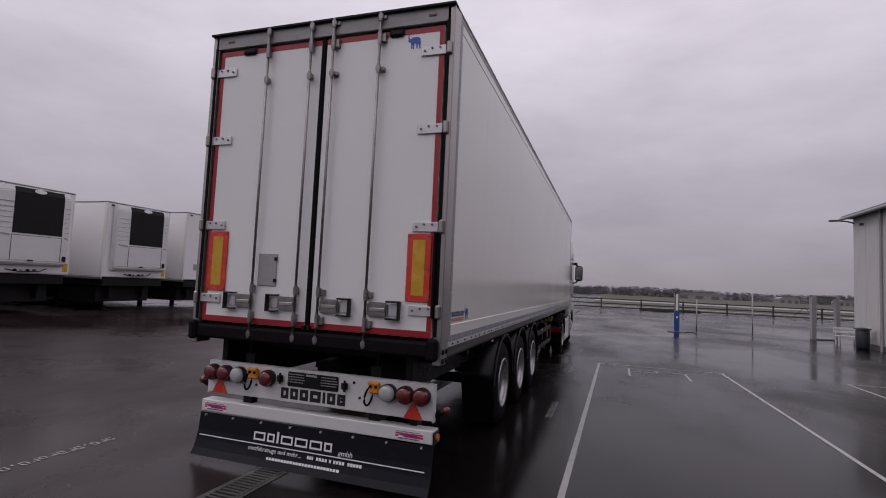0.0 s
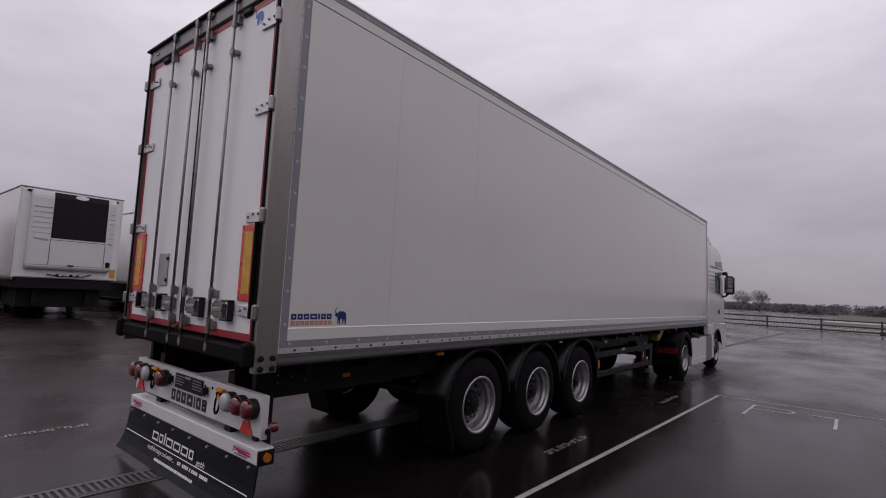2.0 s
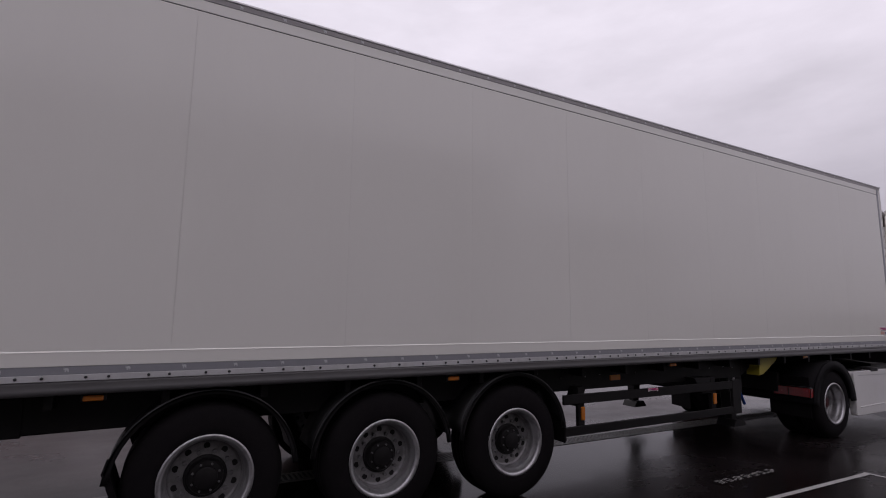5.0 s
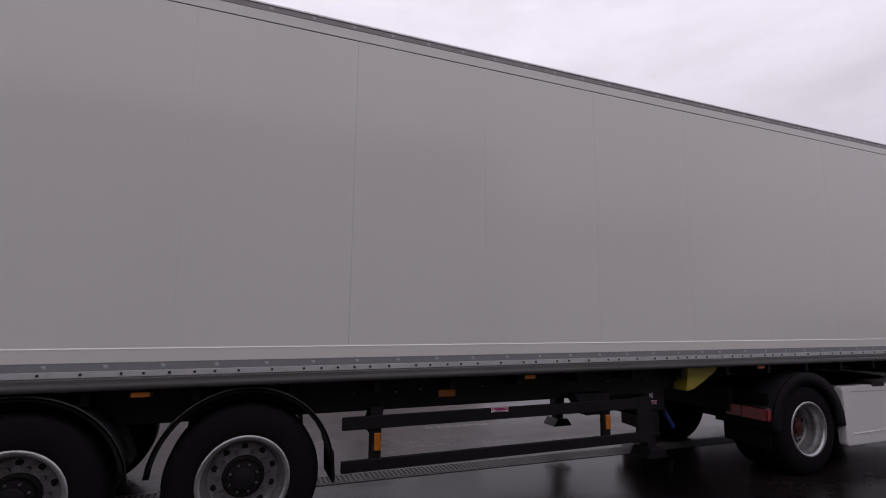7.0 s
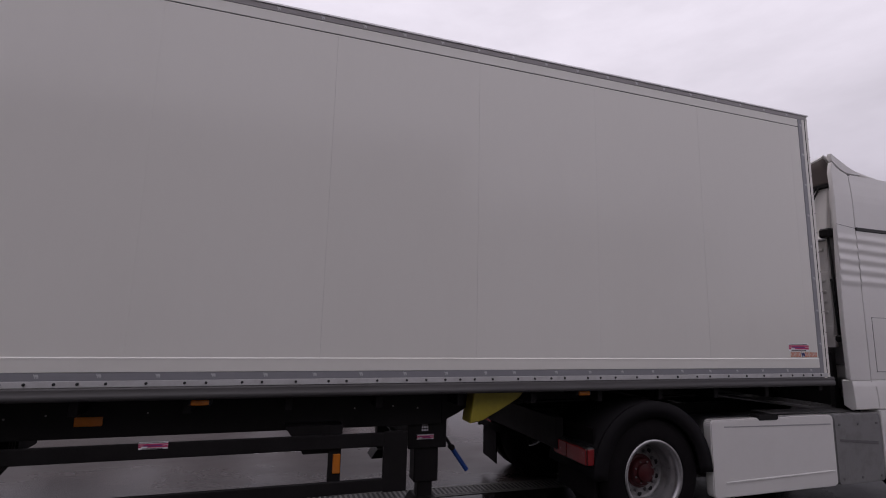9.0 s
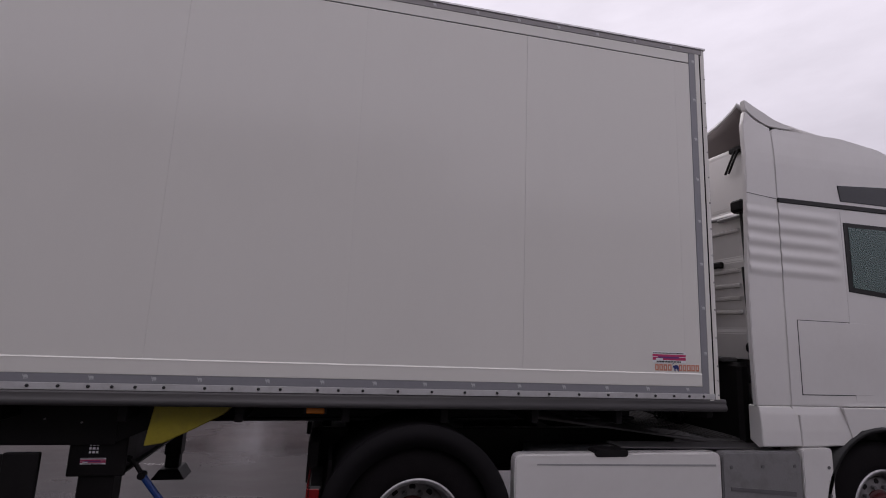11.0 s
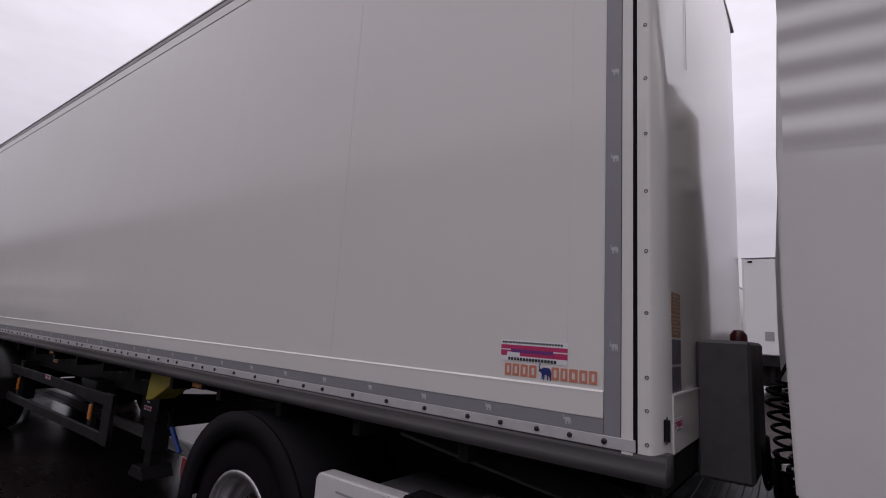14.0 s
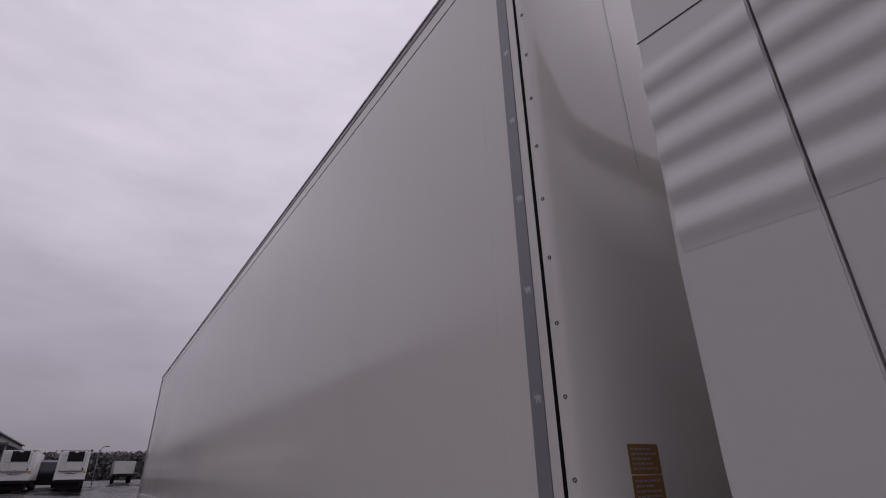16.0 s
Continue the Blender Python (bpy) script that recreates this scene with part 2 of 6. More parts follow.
M_TWIG = material("bare_twigs", (0.17, 0.16, 0.16), 0.9, vary=0.3, scale=0.4, fine=5)
# Woods colour is paled to blue-grey: distance haze is in the base colour.
M_HAZE_WOODS = material("distant_woods", (0.125, 0.118, 0.125), 0.95, vary=0.18, scale=0.06, fine=1.2)
M_BINGREY = material("black_bin", (0.025, 0.026, 0.035), 0.4, vary=0.15, scale=6, fine=80)


def asphalt_material(name, dark, pale, ior, smooth, rough):
    m = bpy.data.materials.new(name)
    m.use_nodes = True
    n, l = m.node_tree.nodes, m.node_tree.links
    b = n["Principled BSDF"]
    tc = n.new("ShaderNodeTexCoord")
    pud = n.new("ShaderNodeTexNoise")
    pud.inputs["Scale"].default_value = 0.21
    pud.inputs["Detail"].default_value = 8
    pud.inputs["Roughness"].default_value = 0.62
    st = n.new("ShaderNodeMapping")
    st.inputs["Scale"].default_value = (1.0, 0.55, 1.0)
    l.new(tc.outputs["Object"], st.inputs[0])
    l.new(st.outputs[0], pud.inputs["Vector"])
    grain = n.new("ShaderNodeTexNoise")
    grain.inputs["Scale"].default_value = 90
    grain.inputs["Detail"].default_value = 3
    l.new(tc.outputs["Object"], grain.inputs["Vector"])
    patch = n.new("ShaderNodeTexNoise")
    patch.inputs["Scale"].default_value = 0.9
    patch.inputs["Detail"].default_value = 6
    l.new(tc.outputs["Object"], patch.inputs["Vector"])
    cr = n.new("ShaderNodeValToRGB")
    cr.color_ramp.elements[0].position = 0.3
    cr.color_ramp.elements[0].color = (*dark, 1)
    cr.color_ramp.elements[1].position = 0.75
    cr.color_ramp.elements[1].color = (*pale, 1)
    l.new(patch.outputs["Fac"], cr.inputs[0])
    gm = n.new("ShaderNodeMix")
    gm.data_type = "RGBA"
    gm.blend_type = "MULTIPLY"
    gm.inputs["Factor"].default_value = 0.5
    gr = n.new("ShaderNodeValToRGB")
    gr.color_ramp.elements[0].position = 0.35
    gr.color_ramp.elements[0].color = (0.5, 0.5, 0.5, 1)
    gr.color_ramp.elements[1].position = 0.65
    gr.color_ramp.elements[1].color = (1.4, 1.4, 1.4, 1)
    l.new(grain.outputs["Fac"], gr.inputs[0])
    l.new(cr.outputs[0], gm.inputs["A"])
    l.new(gr.outputs[0], gm.inputs["B"])
    l.new(gm.outputs["Result"], b.inputs["Base Color"])
    rr = n.new("ShaderNodeMapRange")
    rr.inputs["From Min"].default_value = 0.40
    rr.inputs["From Max"].default_value = 0.62
    rr.inputs["To Min"].default_value = smooth
    rr.inputs["To Max"].default_value = rough
    l.new(pud.outputs["Fac"], rr.inputs["Value"])
    ra = n.new("ShaderNodeMath")
    ra.operation = "MULTIPLY_ADD"
    ra.inputs[1].default_value = 0.06
    l.new(patch.outputs["Fac"], ra.inputs[0])
    l.new(rr.outputs[0], ra.inputs[2])
    l.new(ra.outputs[0], b.inputs["Roughness"])
    bp = n.new("ShaderNodeBump")
    bp.inputs["Distance"].default_value = 0.004
    br = n.new("ShaderNodeMapRange")
    br.inputs["From Min"].default_value = 0.42
    br.inputs["From Max"].default_value = 0.60
    br.inputs["To Min"].default_value = 0.02
    br.inputs["To Max"].default_value = 0.20
    l.new(pud.outputs["Fac"], br.inputs["Value"])
    l.new(br.outputs[0], bp.inputs["Strength"])
    l.new(grain.outputs["Fac"], bp.inputs["Height"])
    l.new(bp.outputs[0], b.inputs["Normal"])
    b.inputs["IOR"].default_value = ior
    return m


M_ASPHALT = asphalt_material("wet_asphalt", (0.0052, 0.0038, 0.0040), (0.0140, 0.0104, 0.0108), 1.215, 0.07, 0.36)
M_ASPHALT_OLD = asphalt_material("old_brown_wet_asphalt", (0.0165, 0.0106, 0.0108), (0.039, 0.0262, 0.0262), 1.24, 0.10, 0.44)


def glass_material(name, tint, rough=0.03):
    m = bpy.data.materials.new(name)
    m.use_nodes = True
    b = m.node_tree.nodes["Principled BSDF"]
    b.inputs["Base Color"].default_value = (*tint, 1)
    b.inputs["Roughness"].default_value = rough
    b.inputs["Transmission Weight"].default_value = 0.75
    b.inputs["IOR"].default_value = 1.45
    return m


M_GLASS = glass_material("green_tinted_glass", (0.30, 0.48, 0.45))
M_DARKGLASS = material("dark_tinted_glass", (0.018, 0.02, 0.024), 0.06, vary=0.05, scale=2, fine=20, rough_vary=0.02)
M_MIRROR = material("mirror_glass", (0.32, 0.33, 0.34), 0.03, metal=1.0, vary=0.01, rough_vary=0.01)


# ---- building blocks ----
def thing(name, label="", category="", group="", kind=""):
    return tagged(new(name), label, category, group, kind)


def part(name, bm, mat, parent=None, label="", smooth=False):
    me = bpy.data.meshes.new(name)
    bm.normal_update()
    bm.to_mesh(me)
    bm.free()
    me.materials.append(mat)
    if smooth:
        for p in me.polygons:
            p.use_smooth = True
    ob = new(name, me)
    if parent:
        ob.parent = parent
    if label:
        ob["label"] = label
    return ob


def piece(name, me, parent, x, y, z, rot=(0, 0, 0)):
    """One more object on a shared mesh."""
    ob = new(name, me)
    ob.parent = parent
    ob.matrix_basis = pose(x, y, z, *rot)
    return ob


def dots(name, me, parent, spots, rot=(0, 0, 0)):
    """Small like pieces on one shared mesh."""
    for x, y, z in spots:
        piece(name, me, parent, x, y, z, rot)


def shared(name, bm, mat, smooth=False):
    me = bpy.data.meshes.new(name)
    bm.normal_update()
    bm.to_mesh(me)
    bm.free()
    me.materials.append(mat)
    if smooth:
        for p in me.polygons:
            p.use_smooth = True
    return me


def box(x0, x1, y0, y1, z0, z1, bevel=0.0, bm=None, seg=1):
    own = bmesh.new()
    bmesh.ops.create_cube(own, size=1)
    for v in own.verts:
        v.co = Vector((x0 + (v.co.x + 0.5) * (x1 - x0), y0 + (v.co.y + 0.5) * (y1 - y0), z0 + (v.co.z + 0.5) * (z1 - z0)))
    if bevel:
        bmesh.ops.bevel(own, geom=own.edges[:], offset=bevel, segments=seg, affect="EDGES", clamp_overlap=True)
    return join(bm, own)


def join(bm, own, m=None):
    if m is not None:
        own.transform(m)
    if bm is None:
        return own
    me = bpy.data.meshes.new("tmp")
    own.to_mesh(me)
    own.free()
    bm.from_mesh(me)
    bpy.data.meshes.remove(me)
    return bm


def rod(p0, p1, r, seg=10, bm=None, r2=None):
    p0, p1 = Vector(p0), Vector(p1)
    d = p1 - p0
    own = bmesh.new()
    bmesh.ops.create_cone(own, cap_ends=True, segments=seg, radius1=r, radius2=r if r2 is None else r2, depth=d.length)
    q = d.to_track_quat("Z", "Y").to_matrix().to_4x4()
    own.transform(Matrix.Translation((p0 + p1) / 2) @ q)
    return join(bm, own)


def prism(points, axis, a0, a1, bevel=0.0, bm=None, seg=1):
    """A polygon pulled along an axis. points: pairs in the other two axes, in the order x, y, z."""
    def at(u, v, a):
        return {"x": (a, u, v), "y": (u, a, v), "z": (u, v, a)}[axis]
    own = bmesh.new()
    lo = [own.verts.new(at(u, v, a0)) for u, v in points]
    hi = [own.verts.new(at(u, v, a1)) for u, v in points]
    own.faces.new(lo)
    own.faces.new(hi[::-1])
    for i in range(len(points)):
        j = (i + 1) % len(points)
        own.faces.new((lo[i], hi[i], hi[j], lo[j]))
    bmesh.ops.recalc_face_normals(own, faces=own.faces[:])
    if bevel:
        bmesh.ops.bevel(own, geom=own.edges[:], offset=bevel, segments=seg, affect="EDGES", clamp_overlap=True)
    return join(bm, own)


def lathe(profile, centre, axis="x", seg=40, bm=None):
    """Rings of (radius, along) turned about an axis through centre."""
    own = bmesh.new()
    rings = []
    for r, a in profile:
        ring = []
        for i in range(seg):
            t = 2 * math.pi * i / seg
            u, v = r * math.cos(t), r * math.sin(t)
            ring.append(own.verts.new({"x": (a, u, v), "y": (u, a, v), "z": (u, v, a)}[axis]))
        rings.append(ring)
    for q, w in zip(rings, rings[1:]):
        for i in range(seg):
            j = (i + 1) % seg
            own.faces.new((q[i], q[j], w[j], w[i]))
    bmesh.ops.recalc_face_normals(own, faces=own.faces[:])
    own.transform(Matrix.Translation(centre))
    return join(bm, own)


def arc_band(cy, cz, r0, r1, x0, x1, a0, a1, seg=18, bm=None):
    """A curved plate about an axle that runs along x, from angle a0 to a1 in degrees."""
    own = bmesh.new()
    rows = []
    for i in range(seg + 1):
        a = radians(a0 + (a1 - a0) * i / seg)
        c, s = math.cos(a), math.sin(a)
        rows.append([own.verts.new(p) for p in ((x0, cy + r0 * c, cz + r0 * s), (x1, cy + r0 * c, cz + r0 * s), (x1, cy + r1 * c, cz + r1 * s), (x0, cy + r1 * c, cz + r1 * s))])
    for q, w in zip(rows, rows[1:]):
        for i in range(4):
            j = (i + 1) % 4
            own.faces.new((q[i], w[i], w[j], q[j]))
    own.faces.new(rows[0])
    own.faces.new(rows[-1][::-1])
    bmesh.ops.recalc_face_normals(own, faces=own.faces[:])
    return join(bm, own)


def tube(points, r, seg=6, bm=None):
    """A round tube along a run of points."""
    own = bmesh.new()
    pts = [Vector(p) for p in points]
    rings = []
    for i, p in enumerate(pts):
        d = (pts[min(i + 1, len(pts) - 1)] - pts[max(i - 1, 0)]).normalized()
        side = d.cross(Vector((0, 0, 1)))
        side = Vector((1, 0, 0)) if side.length < 0.05 else side.normalized()
        up = side.cross(d).normalized()
        rings.append([own.verts.new(p + r * (math.cos(2 * math.pi * k / seg) * side + math.sin(2 * math.pi * k / seg) * up)) for k in range(seg)])
    for q, w in zip(rings, rings[1:]):
        for k in range(seg):
            own.faces.new((q[k], q[(k + 1) % seg], w[(k + 1) % seg], w[k]))
    own.faces.new(rings[0][::-1])
    own.faces.new(rings[-1])
    bmesh.ops.recalc_face_normals(own, faces=own.faces[:])
    return join(bm, own)


# ---- ground ----
def rise(y):
    """The yard falls gently towards +y and rises towards its far end."""
    y = min(max(y, -100.0), 120.0)
    return -0.009 * (y - 1.5) + 0.008 * max(0.0, -y - 14.0)


def fall(x):
    """The old paving rises away from the drain channel."""
    return 0.0215 * min(max(-1.71 - x, 0.0), 32.3)


def build_ground():
    bm = bmesh.new()
    xs = [-2500, -600, -150, -60, -34.0, -12.0, -1.71, 0, 3, 7, 14, 30, 60, 150, 600, 2500]
    ys = [-2500, -600, -200, -100, -60, -40, -25, -18, -14, -8, 0, 8, 16, 25, 40, 60, 100, 120, 200, 600, 2500]
    g = [[bm.verts.new((x, y, rise(y) + fall(x))) for x in xs] for y in ys]
    for a, b in zip(g, g[1:]):
        for i in range(len(xs) - 1):
            bm.faces.new((a[i], a[i + 1], b[i + 1], b[i]))
    tagged(part("ground", bm, M_ASPHALT), "dark wet asphalt yard with puddles and sheen", "ground", kind="structure")
    bm = bmesh.new()
    rows = [[bm.verts.new((x, y, rise(y) + fall(x) + 0.003)) for x in (-34.0, -12.0, -1.71)] for y in (-60, -14, 0, 20, 68)]
    for a, b in zip(rows, rows[1:]):
        for i in range(2):
            bm.faces.new((a[i], a[i + 1], b[i + 1], b[i]))
    tagged(part("old_paving", bm, M_ASPHALT_OLD), "older brownish wet asphalt beyond the drain channel", "pavement", kind="structure")


build_ground()


def stroke(x0, y0, x1, y1, w, z=0.004, level=True):
    d = Vector((x1 - x0, y1 - y0, 0)).normalized()
    s = Vector((-d.y, d.x, 0)) * w / 2
    bm = bmesh.new()
    q = [Vector((x0, y0, z)) + s, Vector((x0, y0, z)) - s, Vector((x1, y1, z)) - s, Vector((x1, y1, z)) + s]
    lo = [bm.verts.new((p.x, p.y, p.z + (rise(p.y) if level else 0))) for p in q]
    bm.faces.new(lo)
    bm.normal_update()
    for f in bm.faces:
        if f.normal.z < 0:
            f.normal_flip()
    return bm


def line(x0, y0, x1, y1, w=0.058):
    tagged(part("line_marking", stroke(x0, y0, x1, y1, w), M_LINE), "worn white painted bay line on asphalt", "road marking", kind="structure")


line(0.81, -3.95, 1.04, 9.32)
line(1.0, 9.33, 3.80, 9.42, 0.05)
line(3.75, 9.40, 3.86, 1.0)
line(6.2, 9.5, 9.3, 9.6, 0.05)
line(6.2, 9.5, 6.35, 1.0)
for pts in (((1.69, 7.7, 1.71, 8.9), (1.71, 8.86, 2.2, 8.84), (2.2, 8.84, 2.30, 8.74), (2.30, 8.74, 2.30, 8.58), (2.30, 8.58, 2.2, 8.48), (2.2, 8.48, 1.72, 8.44)), ((2.5, 8.72, 2.92, 8.72), (2.88, 8.74, 2.88, 7.72))):
    bm = bmesh.new()
    for q in pts:
        join(bm, stroke(*q, 0.046, 0.004))
    tagged(part("painted_letter", bm, M_LINE), "large white painted parking letter on asphalt", "road marking", kind="structure")


def painted_words(x, y, length, height, heading):
    """Small painted lettering on the ground, as a row of bars."""
    t = thing("ground_lettering", "row of small white painted lettering on asphalt", "road marking", "painted ground lettering", "structure")
    t.matrix_basis = pose(x, y, rise(y) + fall(x) + 0.003 * (x < 0), 0, 0.516 if heading > 0 else -0.516, heading)
    n = 14
    rnd = random.Random(5)
    step = length / n
    for i in range(n):
        if i in (3, 11):
            me = stroke(i * step + 0.3 * step, 0.012, i * step + 0.6 * step, 0.012, 0.024, level=False)
        else:
            h = height * (0.75 if rnd.random() < 0.6 else 1.0)
            me = stroke(i * step + 0.08 * step, h / 2, i * step + 0.86 * step, h / 2, h, level=False)
            if i % 2 == 0:
                me = bmesh.new()
                a, b, w = i * step + 0.10 * step, i * step + 0.84 * step, 0.0095
                for q in ((a, w / 2, b, w / 2), (a, h - w / 2, b, h - w / 2), (a + w / 2, w, a + w / 2, h - w), (b - w / 2, w, b - w / 2, h - w)):
                    join(me, stroke(*q, w, level=False))
            else:
                me = bmesh.new()
                a, b, w = i * step + 0.10 * step, i * step + 0.84 * step, 0.0095
                for q in ((a + w / 2, 0, a + w / 2, h), (a + w, h * 0.8, b, h * 0.8)):
                    join(me, stroke(*q, w, level=False))
        part("letter", me, M_LINE, t)


for yy in (3.22, 7.45, 11.6):
    painted_words(0.53, yy, 1.06, 0.085, 90)
for yy in (0.0, 8.82):
    painted_words(-3.42, yy, 1.06, 0.085, -90)


def channel_drain():
    t = thing("channel_drain", "slotted cast iron drain channel set into asphalt", "drain", kind="structure")
    bm = bmesh.new()
    t.matrix_basis = pose(0, 1.5, 0, -0.516, 0, 0)
    y0, y1, xa, xb = -8.0, 50.0, -1.70, -1.40
    for x in (xa, xb - 0.03):
        box(x, x + 0.03, y0, y1, -0.05, 0.006, bm=bm)
    part("frame", bm, M_GRATE, t)
    # Black strip close under the bars stands in for the channel's dark depth.
    part("channel_bottom", box(xa + 0.03, xb - 0.03, y0, y1, -0.06, 0.003), M_BLACK, t)
    bm = bmesh.new()
    n = 20
    for i in range(n):
        yy = 0.005 + i * 0.99 / n
        box(xa + 0.05, xb - 0.05, yy, yy + 0.022, -0.02, 0.008, bm=bm)
    for x in (xa + 0.034, xb - 0.052):
        box(x, x + 0.018, 0.004, 0.996, -0.02, 0.009, bm=bm)
    me = shared("grate", bm, M_GRATE)
    for k in range(int(y1 - y0)):
        piece("grate", me, t, 0, y0 + k, 0)


channel_drain()


# ---- wheels ----
HOLE = shared("vent_hole", rod((-0.003, 0, 0), (0.003, 0, 0), 0.022, 12), M_BLACK)
NUT = shared("wheel_nut", rod((-0.02, 0, 0), (0.02, 0, 0), 0.016, 6), M_DARKGREY)
HBOLT_SMALL = shared("hub_bolt", rod((-0.007, 0, 0), (0.007, 0, 0), 0.008, 6), M_DARKGREY)


def wheel(name, parent, x_out, y, z, radius, width, rim_r, side, hub_mat, dish, label="", dual=False):
    """A road wheel; side is +1 when its outer face looks to +x. Parts: tyre, rim, hub."""
    c = (x_out, y, z)
    s = side
    w = part(name, lathe([(rim_r - 0.006, -0.02 * s), (rim_r + 0.02, 0.0), (rim_r + 0.06, 0.004 * s), (radius * 0.80, -0.002 * s), (radius - 0.05, -0.012 * s), (radius - 0.02, -0.03 * s), (radius - 0.003, -0.055 * s), (radius, -0.08 * s),
                          (radius, -(width - 0.08) * s), (radius - 0.02, -(width - 0.03) * s), (rim_r + 0.06, -width * s), (rim_r, -(width - 0.02) * s)], c, seg=56), M_RUBBER, parent, label, True)
    bm = bmesh.new()
    for k in range(4):
        lathe([(radius + 0.0015, -(0.10 + k * (width - 0.2) / 3 - 0.006) * s), (radius + 0.0015, -(0.10 + k * (width - 0.2) / 3 + 0.006) * s)], c, seg=48, bm=bm)
    part("tread_groove", bm, M_BLACK, w)
    part("rim", lathe([(rim_r + 0.018, -0.012 * s), (rim_r + 0.022, 0.006 * s), (rim_r + 0.006, 0.010 * s), (rim_r - 0.010, 0.0), (rim_r - 0.017, -0.13 * dish * s), (rim_r - 0.012, -0.22 * dish * s), (rim_r - 0.030, -0.34 * dish * s), (rim_r - 0.032, -0.58 * dish * s), (rim_r - 0.027, -0.64 * dish * s), (rim_r - 0.042, -0.74 * dish * s), (rim_r - 0.044, -(dish + 0.02) * s)], c, seg=56), M_RIM, w, "silver painted steel rim", True)
    part("wheel_disc", lathe([(rim_r - 0.043, -(dish - 0.025) * s), (rim_r - 0.053, -(dish - 0.004) * s), (rim_r - 0.065, -dish * s), (0.17, -(dish - 0.01) * s), (0.12, -(dish - 0.012) * s)], c, seg=48), M_DISC, w, "grimy wheel disc with round holes", True)
    for k in range(10):
        a = 2 * math.pi * (k + 0.5) / 10
        piece("vent_hole", HOLE, w, x_out - (dish - 0.004) * s, y + (rim_r - 0.085) * math.cos(a), z + (rim_r - 0.085) * math.sin(a))
        a = 2 * math.pi * k / 10
        piece("wheel_nut", NUT, w, x_out - (dish - 0.018) * s, y + 0.168 * math.cos(a), z + 0.168 * math.sin(a))
    hub = part("hub", lathe([(0.142, -dish * s), (0.142, -(dish - 0.022) * s), (0.136, -(dish - 0.028) * s), (0.120, -(dish - 0.030) * s), (0.115, -(dish - 0.062) * s), (0.108, -(dish - 0.070) * s), (0.078, -(dish - 0.074) * s), (0.074, -(dish - 0.092) * s), (0.060, -(dish - 0.098) * s), (0.001, -(dish - 0.100) * s)], c, seg=32), hub_mat, w, "", True)
    hub.data.set_sharp_from_angle(angle=radians(40))
    for k in range(8):
        a = 2 * math.pi * (k + 0.5) / 8
        piece("hub_bolt", HBOLT_SMALL, hub, x_out - (dish - 0.074) * s, y + 0.093 * math.cos(a), z + 0.093 * math.sin(a))
    if dual:
        part("inner_tyre", lathe([(rim_r, -(width + 0.04) * s), (radius - 0.03, -(width + 0.05) * s), (radius, -(width + 0.09) * s), (radius, -(2 * width - 0.02) * s), (radius - 0.05, -(2 * width + 0.03) * s), (rim_r, -(2 * width + 0.03) * s)], c, seg=40), M_RUBBER, w, "", True)
    return w


# ---- small graphic marks ----
def beast_outline(s):
    return [(.02, .54), (.08, .58), (.12, .66), (.07, .84), (.10, .98), (.19, 1.07), (.25, 1.03), (.15, .95), (.15, .84), (.22, .70), (.32, .74), (.42, .82), (.56, .81), (.70, .82), (.86, .78), (.95, .66), (1.0, .46), (.985, .22), (.99, 0), (.90, 0), (.87, .22), (.80, .32), (.78, .20), (.77, .02), (.69, .02), (.69, .30), (.60, .36), (.52, .33), (.51, 0), (.42, 0), (.42, .30), (.39, .24), (.36, .03), (.29, .03), (.31, .34), (.28, .46), (.22, .46), (.14, .53)]


def badge(bm, origin, u, v, size):
    """A simple emblem blob as a thin raised plate; u and v span the surface."""
    o, u, v = Vector(origin), Vector(u), Vector(v)
    n = u.cross(v).normalized() * 0.0012
    pts = beast_outline(1)
    lo = [bm.verts.new(o + size * (a * u + b * v) + n) for a, b in pts]
    bm.faces.new(lo)


def bars(bm, origin, u, v, widths, height, gap, heights=None):
    """A row of plain upright bars, standing in for lettering."""
    o, u, v = Vector(origin), Vector(u), Vector(v)
    n = u.cross(v).normalized() * 0.0012
    at = 0.0
    for i, w in enumerate(widths):
        if w > 0:
            h = height * (heights[i] if heights else 1)
            q = [o + at * u + n, o + (at + w) * u + n, o + (at + w) * u + h * v + n, o + at * u + h * v + n]
            bm.faces.new([bm.verts.new(p) for p in q])
        at += abs(w) + gap
    return bm


def wordmark(name, origin, u, v, widths, height, gap, mat, parent, label, ratio=0.0, heights=None):
    """A word drawn as plain shapes, one part for each letter."""
    at = 0.0
    for i, w in enumerate(widths):
        if w > 0:
            bm = bmesh.new()
            h = height * (heights[i] if heights else 1)
            o, e = Vector(origin) + at * Vector(u), min(w, h) * ratio
            if ratio and w > 0.5 * h:
                for a, b, ww, hh in ((0, 0, w, e), (0, h - e, w, e), (0, e, e, h - 2 * e), (w - e, e, e, h - 2 * e)):
                    bars(bm, o + a * Vector(u) + b * Vector(v), u, v, [ww], hh, 0)
            else:
                bars(bm, o, u, v, [w], h, 0)
            part(name, bm, mat, parent, label)
        at += abs(w) + gap


def text_part(body, size, mat, parent, m, label=""):
    cu = bpy.data.curves.new("writing", "FONT")
    cu.body = body
    cu.size = size
    cu.extrude = 0.0006
    tmp = new("writing", cu)
    dg = bpy.context.evaluated_depsgraph_get()
    me = bpy.data.meshes.new_from_object(tmp.evaluated_get(dg))
    bpy.data.objects.remove(tmp)
    bpy.data.curves.remove(cu)
    me.transform(m)
    me.materials.clear()
    me.materials.append(mat)
    ob = new("writing", me)
    ob.parent = parent
    if label:
        ob["label"] = label
    return ob


